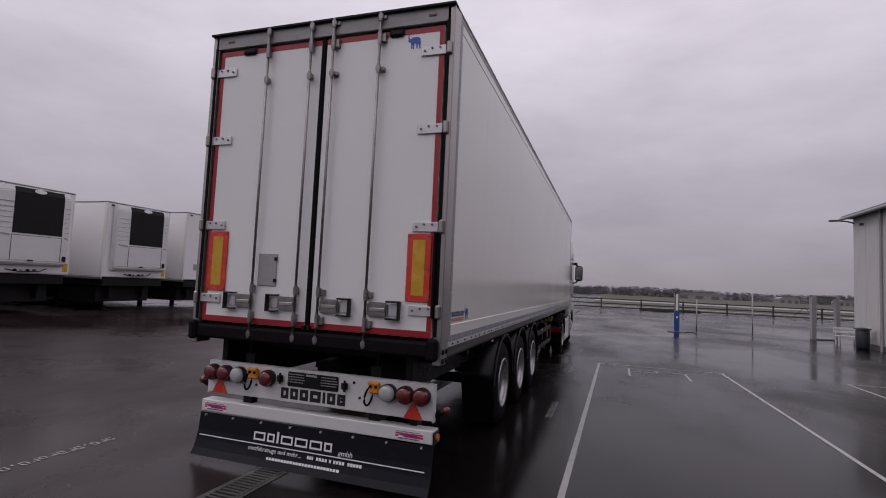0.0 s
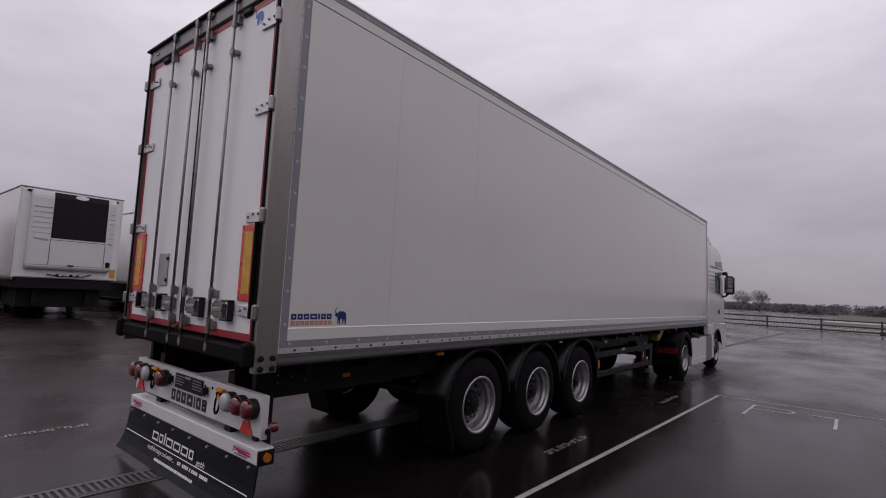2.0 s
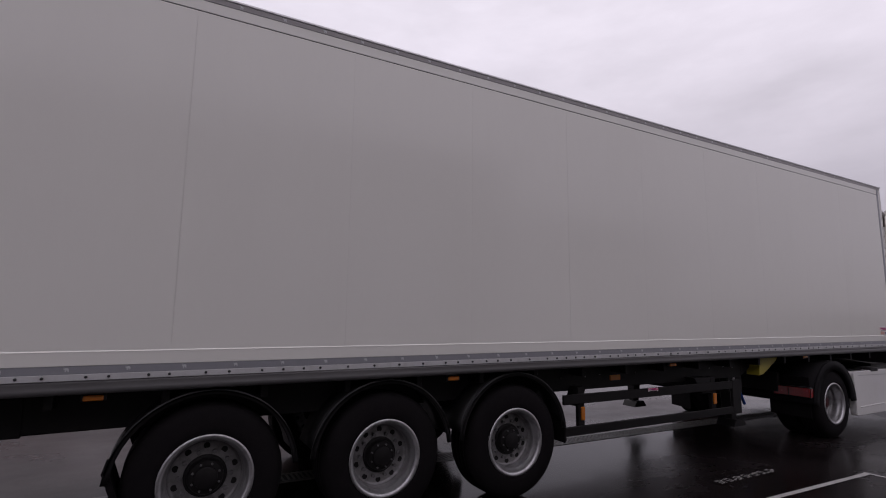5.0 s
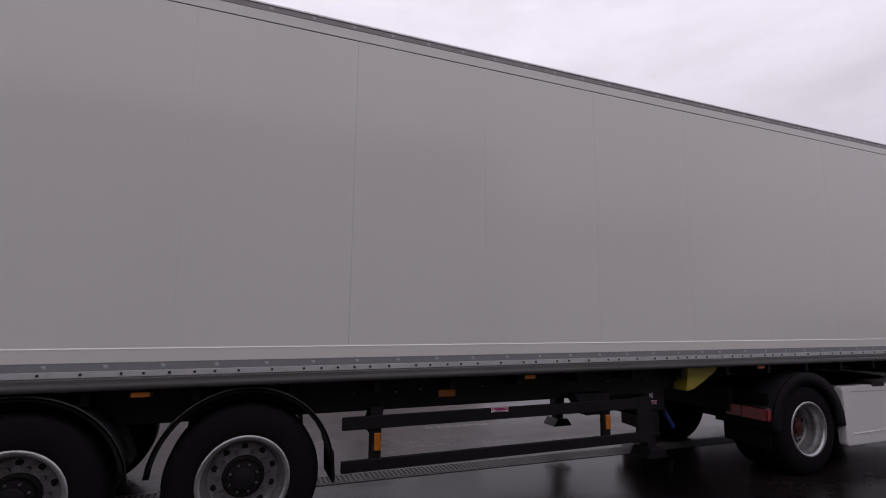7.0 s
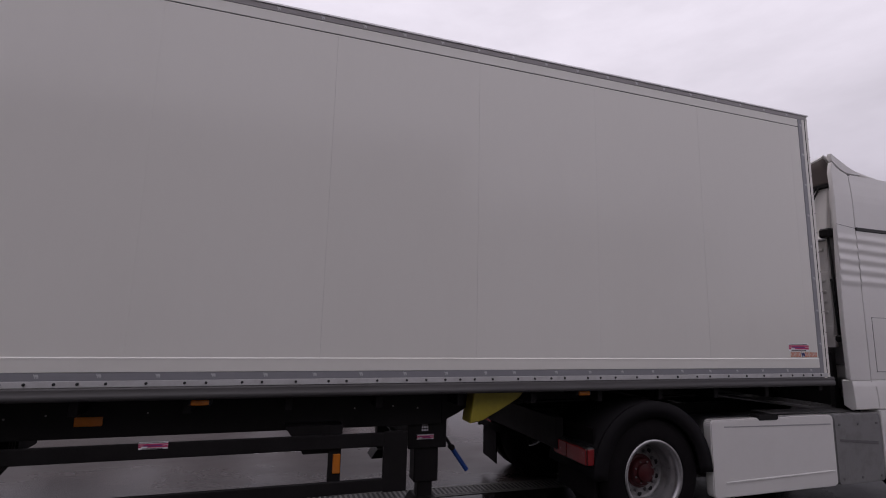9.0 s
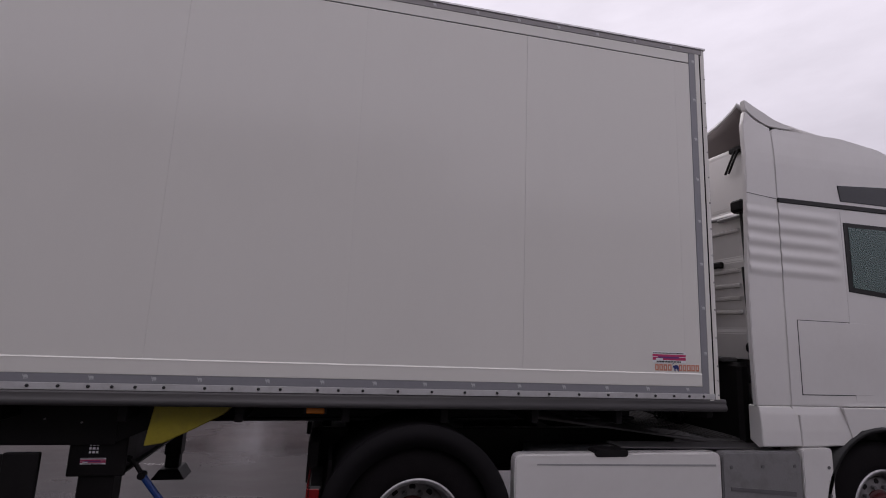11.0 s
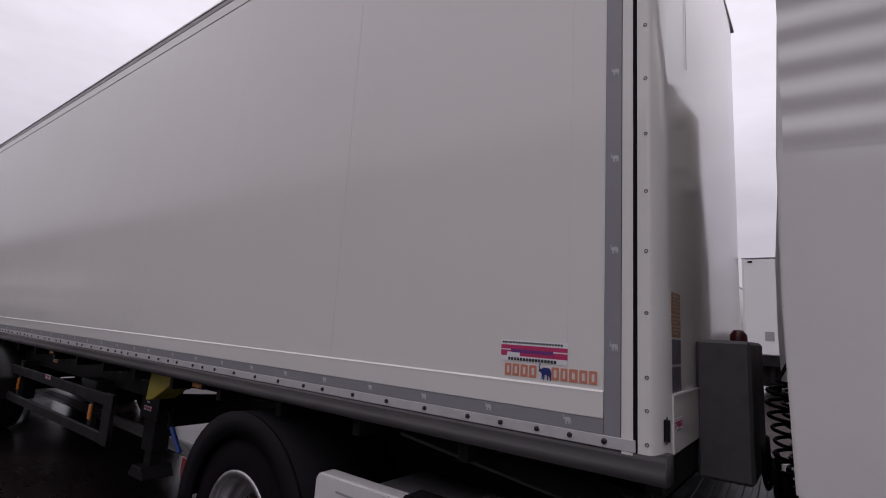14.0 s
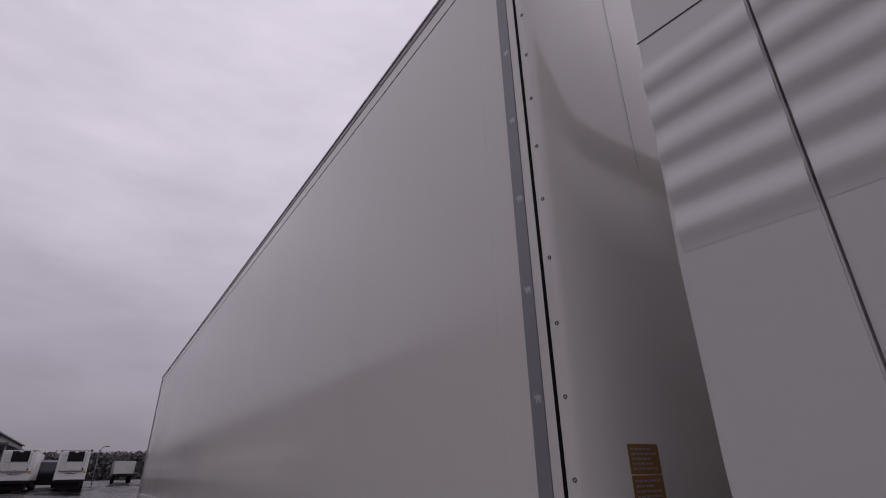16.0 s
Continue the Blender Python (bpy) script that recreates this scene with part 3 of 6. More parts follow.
# ---- the box trailer ----
TRAILER = thing("semi_trailer", "white insulated box semi-trailer with double rear doors", "trailer")
XL = -2.425          # far side of the box
YF = 13.31          # front end of the side wall
SEAMS = [0.155, 1.15, 2.35, 3.56, 4.74, 5.93, 7.09, 8.29, 9.48, 10.62, 11.815, 13.072, 13.205]

body = part("box_body", box(XL, -0.008, 0.05, 13.33, 1.19, 3.985, 0.004), M_PANEL, TRAILER, "white box body of insulated panels")
def joint(y):
    """Half the width of the joint between two side panels."""
    return 0.0007 if y in (1.15, 2.35, 5.93, 11.815) else 0.0004 if y in (8.29, 9.48) else 0.00018


for a, b in zip(SEAMS, SEAMS[1:]):
    part("side_panel", box(-0.009, 0.0, a + joint(a), b - joint(b), 1.386, 3.845, 0.0003), M_PANEL, TRAILER)
part("top_seam", box(-0.012, -0.004, 0.15, 13.205, 3.845, 3.853), M_BLACK_PRINT, TRAILER, "thin black seam below the roof rail")
part("top_band", box(-0.010, 0.001, 0.15, 13.205, 3.853, 3.936, 0.001), M_PANEL, TRAILER)
rail = part("roof_rail", box(-0.03, 0.004, -0.02, 13.33, 3.936, 3.982, 0.003), M_ROOFRAIL, TRAILER, "grey roof edge rail")
part("roof_cap", prism([(-0.0, 3.982), (0.010, 3.984), (0.010, 3.997), (-0.02, 4.004), (XL + 0.02, 4.004), (XL, 3.985)], "y", -0.08, 13.36), M_ZINC, TRAILER, "pale metal roof cap")
bm = bmesh.new()
badge(bm, (0, 0, 0), (0, 1, 0), (0, 0, 1), 0.030)
EMBLEM = shared("emblem", bm, M_PALE)
dots("emblem", EMBLEM, rail, [(0.004, 0.35 + k * 0.325, 3.946) for k in range(40)])
part("band_lip", prism([(-0.004, 1.380), (0.0068, 1.380), (0.0068, 1.3835), (0.0004, 1.3900), (-0.004, 1.3900)], "y", 0.15, 13.205), M_PANEL, TRAILER, "narrow raised lip")
skirt = part("lower_band", box(-0.012, 0.006, 0.15, 13.205, 1.297, 1.384, 0.002), M_PANEL, TRAILER)
tape = part("lower_tape", box(-0.012, 0.004, 0.149, 13.206, 1.247, 1.297, 0.001), M_GREY, TRAILER, "grey lower tape strip with pale emblems")
dots("emblem", EMBLEM, tape, [(0.004, 0.158 + k * 0.3235, 1.262) for k in range(30)] + [(0.004, 9.785, 1.262)] + [(0.004, 10.165 + k * 0.322, 1.262) for k in range(10)])
strip = part("bolt_strip", box(-0.012, 0.005, 0.09, 13.31, 1.207, 1.2465, 0.002), M_STRIPGREY, TRAILER, "pale bolted fixing strip")
bm = bmesh.new()
lathe([(0.0095, 0.0), (0.0088, 0.006), (0.004, 0.008), (0.0005, 0.008)], (0, 0, 0), "x", 10, bm)
BOLT = shared("bolt", bm, M_BLACK_PRINT)
rnd = random.Random(3)
yy = 0.22
while yy < 13.25:
    piece("bolt", BOLT, strip, 0.005, yy, 1.228)
    yy += rnd.choice((0.12, 0.15, 0.15, 0.22, 0.22, 0.125))
part("side_rail", prism([(0.0, 1.207), (0.006, 1.19), (0.002, 1.175), (0.012, 1.16), (0.014, 1.14), (0.004, 1.122), (-0.05, 1.115), (-0.10, 1.118), (-0.10, 1.207)], "y", 0.085, 13.40), M_RAIL, TRAILER, "grimy aluminium floor side rail", True)
for x in (XL - 0.004,):
    part("far_side_rail", box(x, x + 0.1, 0.085, 13.40, 1.115, 1.207, 0.006), M_ALU, TRAILER)

# front corner post, rounded cover and nose wall
ftape = part("front_tape", box(-0.012, 0.004, 13.207, 13.262, 1.247, 3.936, 0.001), M_GREY, TRAILER, "grey upright tape strip with pale emblems")
dots("emblem", EMBLEM, ftape, [(0.004, 13.224, 1.522 + k * 0.333) for k in range(8)])
part("front_edge", box(-0.012, 0.003, 13.264, 13.302, 1.19, 3.982, 0.002), M_PANEL, TRAILER)
part("front_gap_seal", box(-0.03, 0.001, 13.302, 13.314, 1.19, 3.985), M_RUBBER, TRAILER, "black rubber seal")
cover = [(-0.012, 13.314), (0.0, 13.316)]
for k in range(15):
    a = radians(90 * k / 14)
    cover.append((-0.165 * (1 - math.cos(a)), 13.347 + 0.034 * math.sin(a)))
cover += [(XL - b[0], b[1] - 0.03 * (b[1] > 13.33)) for b in cover[::-1]]
nose = part("nose_wall", prism(cover, "z", 1.185, 3.985), M_NOSE, TRAILER, "white rounded front wall", True)
nose.data.set_sharp_from_angle(angle=radians(35))
bm = bmesh.new()
lathe([(0.0068, 0.0), (0.0062, 0.003), (0.0038, 0.0025), (0.0034, -0.001), (0.0005, -0.001)], (0, 0, 0), "x", 12, bm)
SCREW = shared("screw", bm, M_DARKGREY)
for k in range(14):
    zz = (1.238, 1.342, 1.446)[k] if k < 3 else 1.446 + (k - 2) * 0.2075
    piece("screw", SCREW, nose, -0.0005, 13.3445, zz, (0, 0, 2))
part("nose_sill", box(-0.80, -0.176, 13.379, 13.386, 1.19, 1.383, 0.002), M_PANEL, nose)
part("nose_ledge", box(-0.80, -0.176, 13.379, 13.391, 1.383, 1.388), M_WHITE, nose)
part("nose_seam", box(-0.5110, -0.5095, 13.379, 13.3812, 2.75, 3.98), M_STRIPGREY, nose, "thin upright panel joint")
for z0, z1, mt, lb in ((1.664, 1.741, M_ORANGE_LABEL, "amber notice label"), (1.582, 1.660, M_ORANGE_LABEL, "amber notice label"), (1.488, 1.574, M_LABELGREY, "grey notice label"), (1.392, 1.478, M_LABELGREY, "grey notice label")):
    part("notice_label", box(-0.312, -0.180, 13.3805, 13.3825, z0, z1), mt, nose, lb)
    bm = bmesh.new()
    for k in range(5):
        bars(bm, (-0.187, 13.3835, z1 - 0.016 - k * (z1 - z0 - 0.014) / 5), (-1, 0, 0), (0, 0, 1), [0.012 + 0.004 * ((2 * k + j * j) % 3) for j in range(4 + (k * 7 + int(z0 * 100)) % 3)], 0.0055, 0.004)
    tagged(part("label_lines", bm, M_MIDGREY if mt is M_ORANGE_LABEL else M_DARKGREY, nose), kind="stuff")
cbox = part("connection_box", box(-1.08, -0.60, 13.378, 13.575, 1.04, 1.585, 0.012), M_DARKGREY, nose, "dark grey connection box")
part("red_cap", lathe([(0.035, 1.58), (0.035, 1.615), (0.02, 1.635), (0.001, 1.64)], (-0.90, 13.50, 0.0), "z", 12), M_REDPAINT, cbox, "red cap", True)
part("nose_skirt", box(-2.40, -0.10, 13.31, 13.375, 1.06, 1.19, 0.01), M_BLACK, TRAILER)
part("corner_lamp", box(-0.098, -0.070, 13.376, 13.394, 1.236, 1.320, 0.008, seg=2), M_PLASTIC, nose, "black oval corner lamp")
# rear frame
POST_Z = (1.083, 3.99)
for x0, x1, nm in ((-0.062, 0.006, "rear_post"), (XL - 0.006, XL + 0.062, "rear_post")):
    part(nm, prism([(x0, -0.085), (x1, -0.085), (x1, 0.085), (x0, 0.085)], "z", *POST_Z, bevel=0.006), M_STEEL, TRAILER, "brushed stainless steel corner post")
rtape = part("rear_tape", box(-0.012, 0.004, 0.092, 0.148, 1.247, 3.936, 0.001), M_GREY, TRAILER, "grey upright tape strip with pale emblems")
part("rear_edge", box(-0.012, 0.002, 0.086, 0.0915, 1.21, 3.936), M_WHITE, TRAILER)
dots("emblem", EMBLEM, rtape, [(0.004, 0.106, 1.40 + k * 0.236) for k in range(11)])
bm = bmesh.new()
lathe([(0.0065, 0.0), (0.005, 0.003), (0.0005, 0.0038)], (0, 0, 0), "x", 8, bm)
RIVET = shared("rivet", bm, M_STEEL)
for k in range(44):
    piece("rivet", RIVET, TRAILER, 0.006, 0.070, 1.30 + k * 0.0595)
bm = bmesh.new()
lathe([(0.021, 0.0), (0.020, 0.012), (0.008, 0.016), (0.0005, 0.016)], (0, 0, 0), "x", 12, bm)
BIGBOLT = shared("post_bolt", bm, M_BLACK)
for yy in (-0.045, 0.045):
    for zz in (1.115, 1.185):
        piece("post_bolt", BIGBOLT, TRAILER, 0.006, yy, zz)
header = part("rear_header", box(XL + 0.03, -0.03, -0.085, 0.06, 3.850, 3.982, 0.005), M_HEADER, TRAILER, "grey rear header over the doors")
for x0, x1 in ((XL + 0.034, XL + 0.064), (-0.064, -0.034)):
    part("post_seal", box(x0, x1, -0.094, -0.083, 1.30, 3.86, 0.003), M_RUBBER, TRAILER, "dark rubber strip on the corner post")
part("rear_gutter", box(XL - 0.012, 0.012, -0.115, -0.02, 3.975, 3.998, 0.004), M_BLACK, TRAILER, "black rain gutter over the doors")
for x in (-2.22, -0.19):
    part("marker_slot", box(x - 0.035, x + 0.035, -0.092, -0.08, 3.905, 3.925, 0.004), M_RED_LENS, header)
sill = part("rear_sill", box(-2.38, -0.03, -0.115, 0.06, 1.135, 1.257, 0.02), M_RUBBER, TRAILER, "black rubber rear sill buffer")
for x0, x1 in ((-2.42, -2.34), (-0.10, -0.012)):
    part("corner_buffer", box(x0, x1, -0.15, -0.08, 1.12, 1.29, 0.02), M_RUBBER, TRAILER, "black rubber corner buffer")
part("door_seal", box(XL + 0.06, -0.06, -0.03, 0.05, 1.255, 3.875), M_RUBBER, TRAILER, "black rubber door seal")
part("upright_buffer", box(-0.085, -0.062, -0.12, -0.04, 1.45, 2.12, 0.006), M_RUBBER, TRAILER)


HBOLT = shared("hinge_bolt", rod((0, -0.005, 0), (0, 0.005, 0), 0.009, 8), M_DARKGREY)


def rear_door(x0, x1, outer):
    """One door leaf; outer is the x of its hinged edge."""
    d = part("door", box(x0, x1, -0.062, 0.02, 1.285, 3.832, 0.006), M_DOOR, TRAILER, "white rear door leaf edged with red tape")
    s = 1 if outer == x1 else -1
    t = 0.045
    part("red_band", box(x0 + 0.005, x1 - 0.005, -0.0645, -0.062, 3.783, 3.83), M_TAPE, d)
    part("red_band", box(x0 + 0.005, x1 - 0.005, -0.0645, -0.062, 1.287, 1.338), M_TAPE, d)
    a, b = (outer - t, outer - 0.002) if s > 0 else (outer + 0.002, outer + t)
    part("red_band", box(a, b, -0.0645, -0.062, 1.339, 3.782), M_TAPE, d)
    for zz in (3.62, 2.965, 2.165, 1.495):
        a, b = (outer - 0.20, outer + 0.045) if s > 0 else (outer - 0.045, outer + 0.20)
        h = part("hinge", box(a, b, -0.078, -0.066, zz - 0.04, zz + 0.04, 0.004), M_ZINC, d, "galvanised hinge plate")
        e = outer + s * 0.075
        part("knuckle", box(min(e, e - s * 0.045), max(e, e - s * 0.045), -0.115, -0.06, zz - 0.055, zz + 0.055, 0.012), M_STEEL, h)
        dots("hinge_bolt", HBOLT, h, [(outer - s * q, -0.082, zz + (0.018 if q < 0.15 else 0.0)) for q in (0.03, 0.10, 0.165)])
    return d


DOOR_L = rear_door(-2.345, -1.235, -2.345)
DOOR_R = rear_door(-1.190, -0.085, -0.085)
part("centre_seal", box(-1.238, -1.186, -0.075, 0.0, 1.27, 3.84, 0.012), M_RUBBER, TRAILER, "black rubber centre seal")


def lock_rod(x, s, door):
    """A locking bar with keepers, guides and a recessed handle that points along s."""
    r = part("lock_bar", rod((x, -0.105, 1.17), (x, -0.105, 3.97), 0.0115, 12), M_ROD, door, "dull steel locking bar", True)
    for zz, w, h in ((3.95, 0.045, 0.05), (3.77, 0.035, 0.10), (3.50, 0.045, 0.045), (1.60, 0.035, 0.07), (1.36, 0.030, 0.09), (1.20, 0.045, 0.045)):
        bm = box(x - w * 0.5, x + w * 0.5, -0.120, -0.07, zz - h / 2, zz + h / 2, 0.006)
        rod((x, -0.105, zz - h / 2 - 0.012), (x, -0.105, zz + h / 2 + 0.012), 0.0165, 10, bm)
        box(x + s * 0.02 - 0.012, x + s * 0.02 + 0.03, -0.10, -0.062, zz - h * 0.35, zz + h * 0.35, 0.003, bm)
        part("keeper", bm, M_ROD, r)
    a, b = (x + 0.005, x + 0.19) if s > 0 else (x - 0.19, x - 0.005)
    hd = part("handle_box", box(a, b, -0.098, -0.062, 1.425, 1.545, 0.014, seg=2), M_ROD, r, "stainless steel handle recess")
    e = x + s * 0.20
    bm = bmesh.new()
    l0, l1 = (e - 0.02, e + 0.10) if s > 0 else (e - 0.10, e + 0.02)
    for q in ((l0, l1, 1.548, 1.562), (l0, l1, 1.410, 1.424)):
        box(q[0], q[1], -0.118, -0.07, q[2], q[3], 0.004, bm)
    o0 = l1 - 0.016 if s > 0 else l0
    box(o0, o0 + 0.016, -0.118, -0.07, 1.41, 1.562, 0.004, bm)
    part("handle_loop", bm, M_PLASTIC, hd, "black plastic handle loop")
    part("handle_plate", box(l0 + 0.012, l1 - 0.02, -0.074, -0.066, 1.44, 1.535, 0.004), M_ZINC, hd)
    part("handle_grip", box(min(a, b) + 0.03, max(a, b) - 0.02, -0.106, -0.095, 1.47, 1.50, 0.004), M_STEEL, hd)


lock_rod(-1.775, -1, DOOR_L)
lock_rod(-1.322, -1, DOOR_L)
lock_rod(-1.098, 1, DOOR_R)
lock_rod(-0.652, 1, DOOR_R)
for x0, x1, d in ((-2.31, -2.10, DOOR_L), (-0.32, -0.115, DOOR_R)):
    rf = part("marker_board", box(x0, x1, -0.076, -0.063, 1.565, 2.11, 0.003), M_ORANGE_RED, d, "red and yellow reflective rear marker board")
    part("yellow_field", box(x0 + 0.05, x1 - 0.05, -0.0785, -0.0755, 1.615, 2.06), M_YELLOW_REF, rf)
    dots("board_screw", HBOLT, rf, [(px, -0.076, pz) for px in (x0 + 0.018, x1 - 0.018) for pz in (1.585, 1.83, 2.09)])
hatch = part("vent_hatch", box(-1.75, -1.555, -0.072, -0.062, 1.63, 1.915, 0.003), M_MIDGREY, DOOR_L, "grey ventilation hatch")
for zz in (1.68, 1.87):
    part("hatch_hinge", box(-1.58, -1.550, -0.080, -0.068, zz - 0.015, zz + 0.015, 0.003), M_BLACK, hatch)
bm = bmesh.new()
badge(bm, (-0.42, -0.063, 3.655), (1, 0, 0), (0, 0, 1), 0.125)
part("emblem", bm, M_BLUE, DOOR_R, "blue emblem")
part("pull_cord_box", box(-2.08, -1.93, -0.09, -0.05, 3.77, 3.84, 0.02), M_BLACK, DOOR_L)
part("pull_cord_box", box(-0.58, -0.44, -0.09, -0.05, 3.77, 3.84, 0.02), M_BLACK, DOOR_R)
for x in (-1.24, -1.19):
    part("bottom_catch", box(x - 0.015, x + 0.015, -0.09, -0.05, 1.27, 1.31, 0.004), M_BLACK, TRAILER)

# printed marks on the side wall
wordmark("wordmark_letter", (0.0005, 0.172, 1.447), (0, 1, 0), (0, 0, 1), [0.045, 0.045, 0.047, 0.062, 0.018, 0.045, 0.045], 0.042, 0.009, M_NAVY, TRAILER, "navy printed block", 0.36)
wordmark("subline_letter", (0.0005, 0.172, 1.406), (0, 1, 0), (0, 0, 1), [0.033] * 9, 0.030, 0.0085, M_ORANGE_PRINT, TRAILER, "orange printed block", 0.37)
bm = bmesh.new()
badge(bm, (0.0005, 0.555, 1.405), (0, 1, 0), (0, 0, 1), 0.125)
part("emblem", bm, M_NAVY, TRAILER, "navy emblem")
wordmark("wordmark_letter", (0.0005, 12.822, 1.404), (0, 1, 0), (0, 0, 1), [0.028, 0.028, 0.030, 0.030, -0.048, 0.029, 0.026, 0.032, 0.029, 0.029], 0.045, 0.0058, M_ORANGE_PRINT, TRAILER, "orange printed block", 0.33)
bm = bmesh.new()
badge(bm, (0.0008, 12.960, 1.400), (0, 1, 0), (0, 0, 1), 0.055)
part("emblem", bm, M_NAVY, TRAILER, "navy emblem")


def dealer_sticker(origin, u, v, w, h, parent):
    st = None
    n = Vector(u).cross(Vector(v)).normalized()
    o = Vector(origin)
    for (a0, b0, a1, b1, mt, lift) in ((0, 0, 1, 1, M_WHITE_PRINT, 0.0), (0, .56, 1, .76, M_RED_PRINT, .0006), (0, .24, 1, .50, M_RED_PRINT, .0006), (.16, .40, .80, .56, M_PURPLE_PRINT, .0011), (.10, .24, .30, .42, M_WHITE_PRINT, .0011)):
        bm = bmesh.new()
        q = [(a0, b0), (a1, b0), (a1, b1), (a0, b1)]
        bm.faces.new([bm.verts.new(o + a * w * Vector(u) + b * h * Vector(v) + n * (0.001 + lift)) for a, b in q])
        ob = part("sticker" if st is None else "sticker_stripe", bm, mt, parent if st is None else st, "white, red and violet dealer sticker" if st is None else "")
        st = st or ob
    bm = bmesh.new()
    bars(bm, o + 0.12 * w * Vector(u) + 0.03 * h * Vector(v) + n * 0.001, u, v, [w * 0.035] * 16, h * 0.14, w * 0.011)
    bars(bm, o + 0.02 * w * Vector(u) + 0.84 * h * Vector(v) + n * 0.001, u, v, [w * 0.03] * 22, h * 0.09, w * 0.012)
    tagged(part("sticker_lines", bm, M_BLACK_PRINT, st), kind="stuff")
    return st


dealer_sticker((-0.186, 13.387, 1.262), (-1, 0, 0), (0, 0, 1), 0.105, 0.045, nose)
dealer_sticker((0.0005, 12.803, 1.459), (0, 1, 0), (0, 0, 1), 0.272, 0.078, TRAILER)

# tail lamp board
board = part("lamp_board", box(-2.31, -0.075, 0.045, 0.075, 0.622, 0.905, 0.006), M_WHITE, TRAILER, "white tail lamp board")
part("board_flange", box(-2.31, -0.075, 0.045, 0.095, 0.905, 0.912, 0.002), M_WHITE, board)
part("board_end", box(-0.085, -0.072, 0.05, 0.10, 0.61, 0.91, 0.002), M_WHITE, board)
part("board_end", box(-2.315, -2.302, 0.05, 0.17, 0.61, 0.91, 0.002), M_WHITE, board)


def round_lamp(x, z, r, mat, label):
    c = part("tail_lamp", lathe([(r * 1.0, 0.045), (r * 1.05, 0.02), (r * 1.05, -0.008), (r * 0.96, -0.012)], (x, 0, z), "y", 24), M_PLASTIC, board, label, True)
    part("lens", lathe([(r * 0.97, -0.008), (r * 0.94, -0.03), (r * 0.75, -0.044), (r * 0.4, -0.050), (0.001, -0.052)], (x, 0, z), "y", 24), mat, c, "", True)


for x, mt, lb in ((-2.235, M_RED_LENS, "round red tail lamp"), (-2.095, M_RED_LENS, "round red tail lamp"), (-1.945, M_CLEAR_LENS, "round clear reversing lamp"), (-1.635, M_RED_LENS, "round red fog lamp"),
                  (-0.462, M_CLEAR_LENS, "round clear reversing lamp"), (-0.312, M_RED_LENS, "round red tail lamp"), (-0.168, M_RED_LENS, "round red tail lamp")):
    round_lamp(x, 0.812, 0.070, mt, lb)
for x in (-2.165, -0.245):
    part("warning_triangle", prism([(x - 0.085, 0.622), (x + 0.085, 0.622), (x, 0.772)], "y", 0.028, 0.045, 0.004), M_ORANGE_RED, board, "red reflective warning triangle")
for x in (-1.79, -0.59):
    cp = part("coupling_socket", box(x - 0.045, x + 0.045, 0.0, 0.05, 0.795, 0.872, 0.008), M_ORANGE, board, "orange coupling socket")
    part("socket_flap", box(x - 0.05, x + 0.05, -0.012, 0.02, 0.865, 0.887, 0.004), M_ORANGE, cp)
    bm = bmesh.new()
    for q in (-0.025, 0.025):
        rod((x + q, -0.013, 0.85), (x + q, 0.002, 0.85), 0.012, 10, bm)
    part("socket_cap", bm, M_BLACK, cp)
    pts = [(x - 0.045 + 0.02 * math.cos(a) - 0.03 * math.sin(a), 0.01, 0.765 + 0.075 * math.sin(a + 1.4)) for a in [k * 0.45 for k in range(14)]]
    part("cable_loop", tube(pts, 0.009), M_RUBBER, cp)
plate = part("plate_holder", box(-1.44, -0.935, 0.03, 0.046, 0.762, 0.888, 0.008), M_BLACK, board, "black plate with pale type lines")
bm = bmesh.new()
rnd = random.Random(8)
for r_i in range(4):
    for blk in (-1.425, -1.10):
        bars(bm, (blk, 0.0285, 0.865 - r_i * 0.022), (1, 0, 0), (0, 0, 1), [0.010 + 0.008 * rnd.random() for _ in range(9)], 0.008, 0.004)
bars(bm, (-1.25, 0.0285, 0.862), (1, 0, 0), (0, 0, 1), [0.11], 0.018, 0)
tagged(part("plate_lines", bm, M_MIDGREY, plate), kind="stuff")
for x in (-1.51, -0.868):
    part("plate_lamp", box(x - 0.03, x + 0.03, 0.0, 0.046, 0.775, 0.868, 0.02, seg=2), M_PLASTIC, board, "black plate lamp")
BHOLE = shared("board_hole", rod((0, -0.003, 0), (0, 0.003, 0), 0.012, 10), M_BLACK)
dots("board_hole", BHOLE, board, [(x, 0.043, z) for x, z in ((-0.79, 0.855), (-0.73, 0.735), (-1.69, 0.75), (-1.77, 0.735), (-0.9, 0.70))])
wordmark("wordmark_letter", (-1.505, 0.0435, 0.650), (1, 0, 0), (0, 0, 1), [0.078, 0.080, 0.084, 0.108, 0.026, 0.080, 0.078], 0.094, 0.018, M_BLACK_PRINT, board, "black printed block", 0.36)
for x, s in ((-0.04, 1), (-2.35, -1)):
    arm = part("clearance_lamp", rod((x - s * 0.03, 0.10, 0.66), (x + s * 0.05, 0.08, 0.70), 0.022, 8), M_RUBBER, board, "rubber armed clearance lamp")
    part("lens", lathe([(0.03, 0.05), (0.034, 0.03), (0.03, 0.005), (0.001, 0.0)], (x + s * 0.055, 0.06, 0.712), "y", 14), M_RED_LENS, arm, "", True)
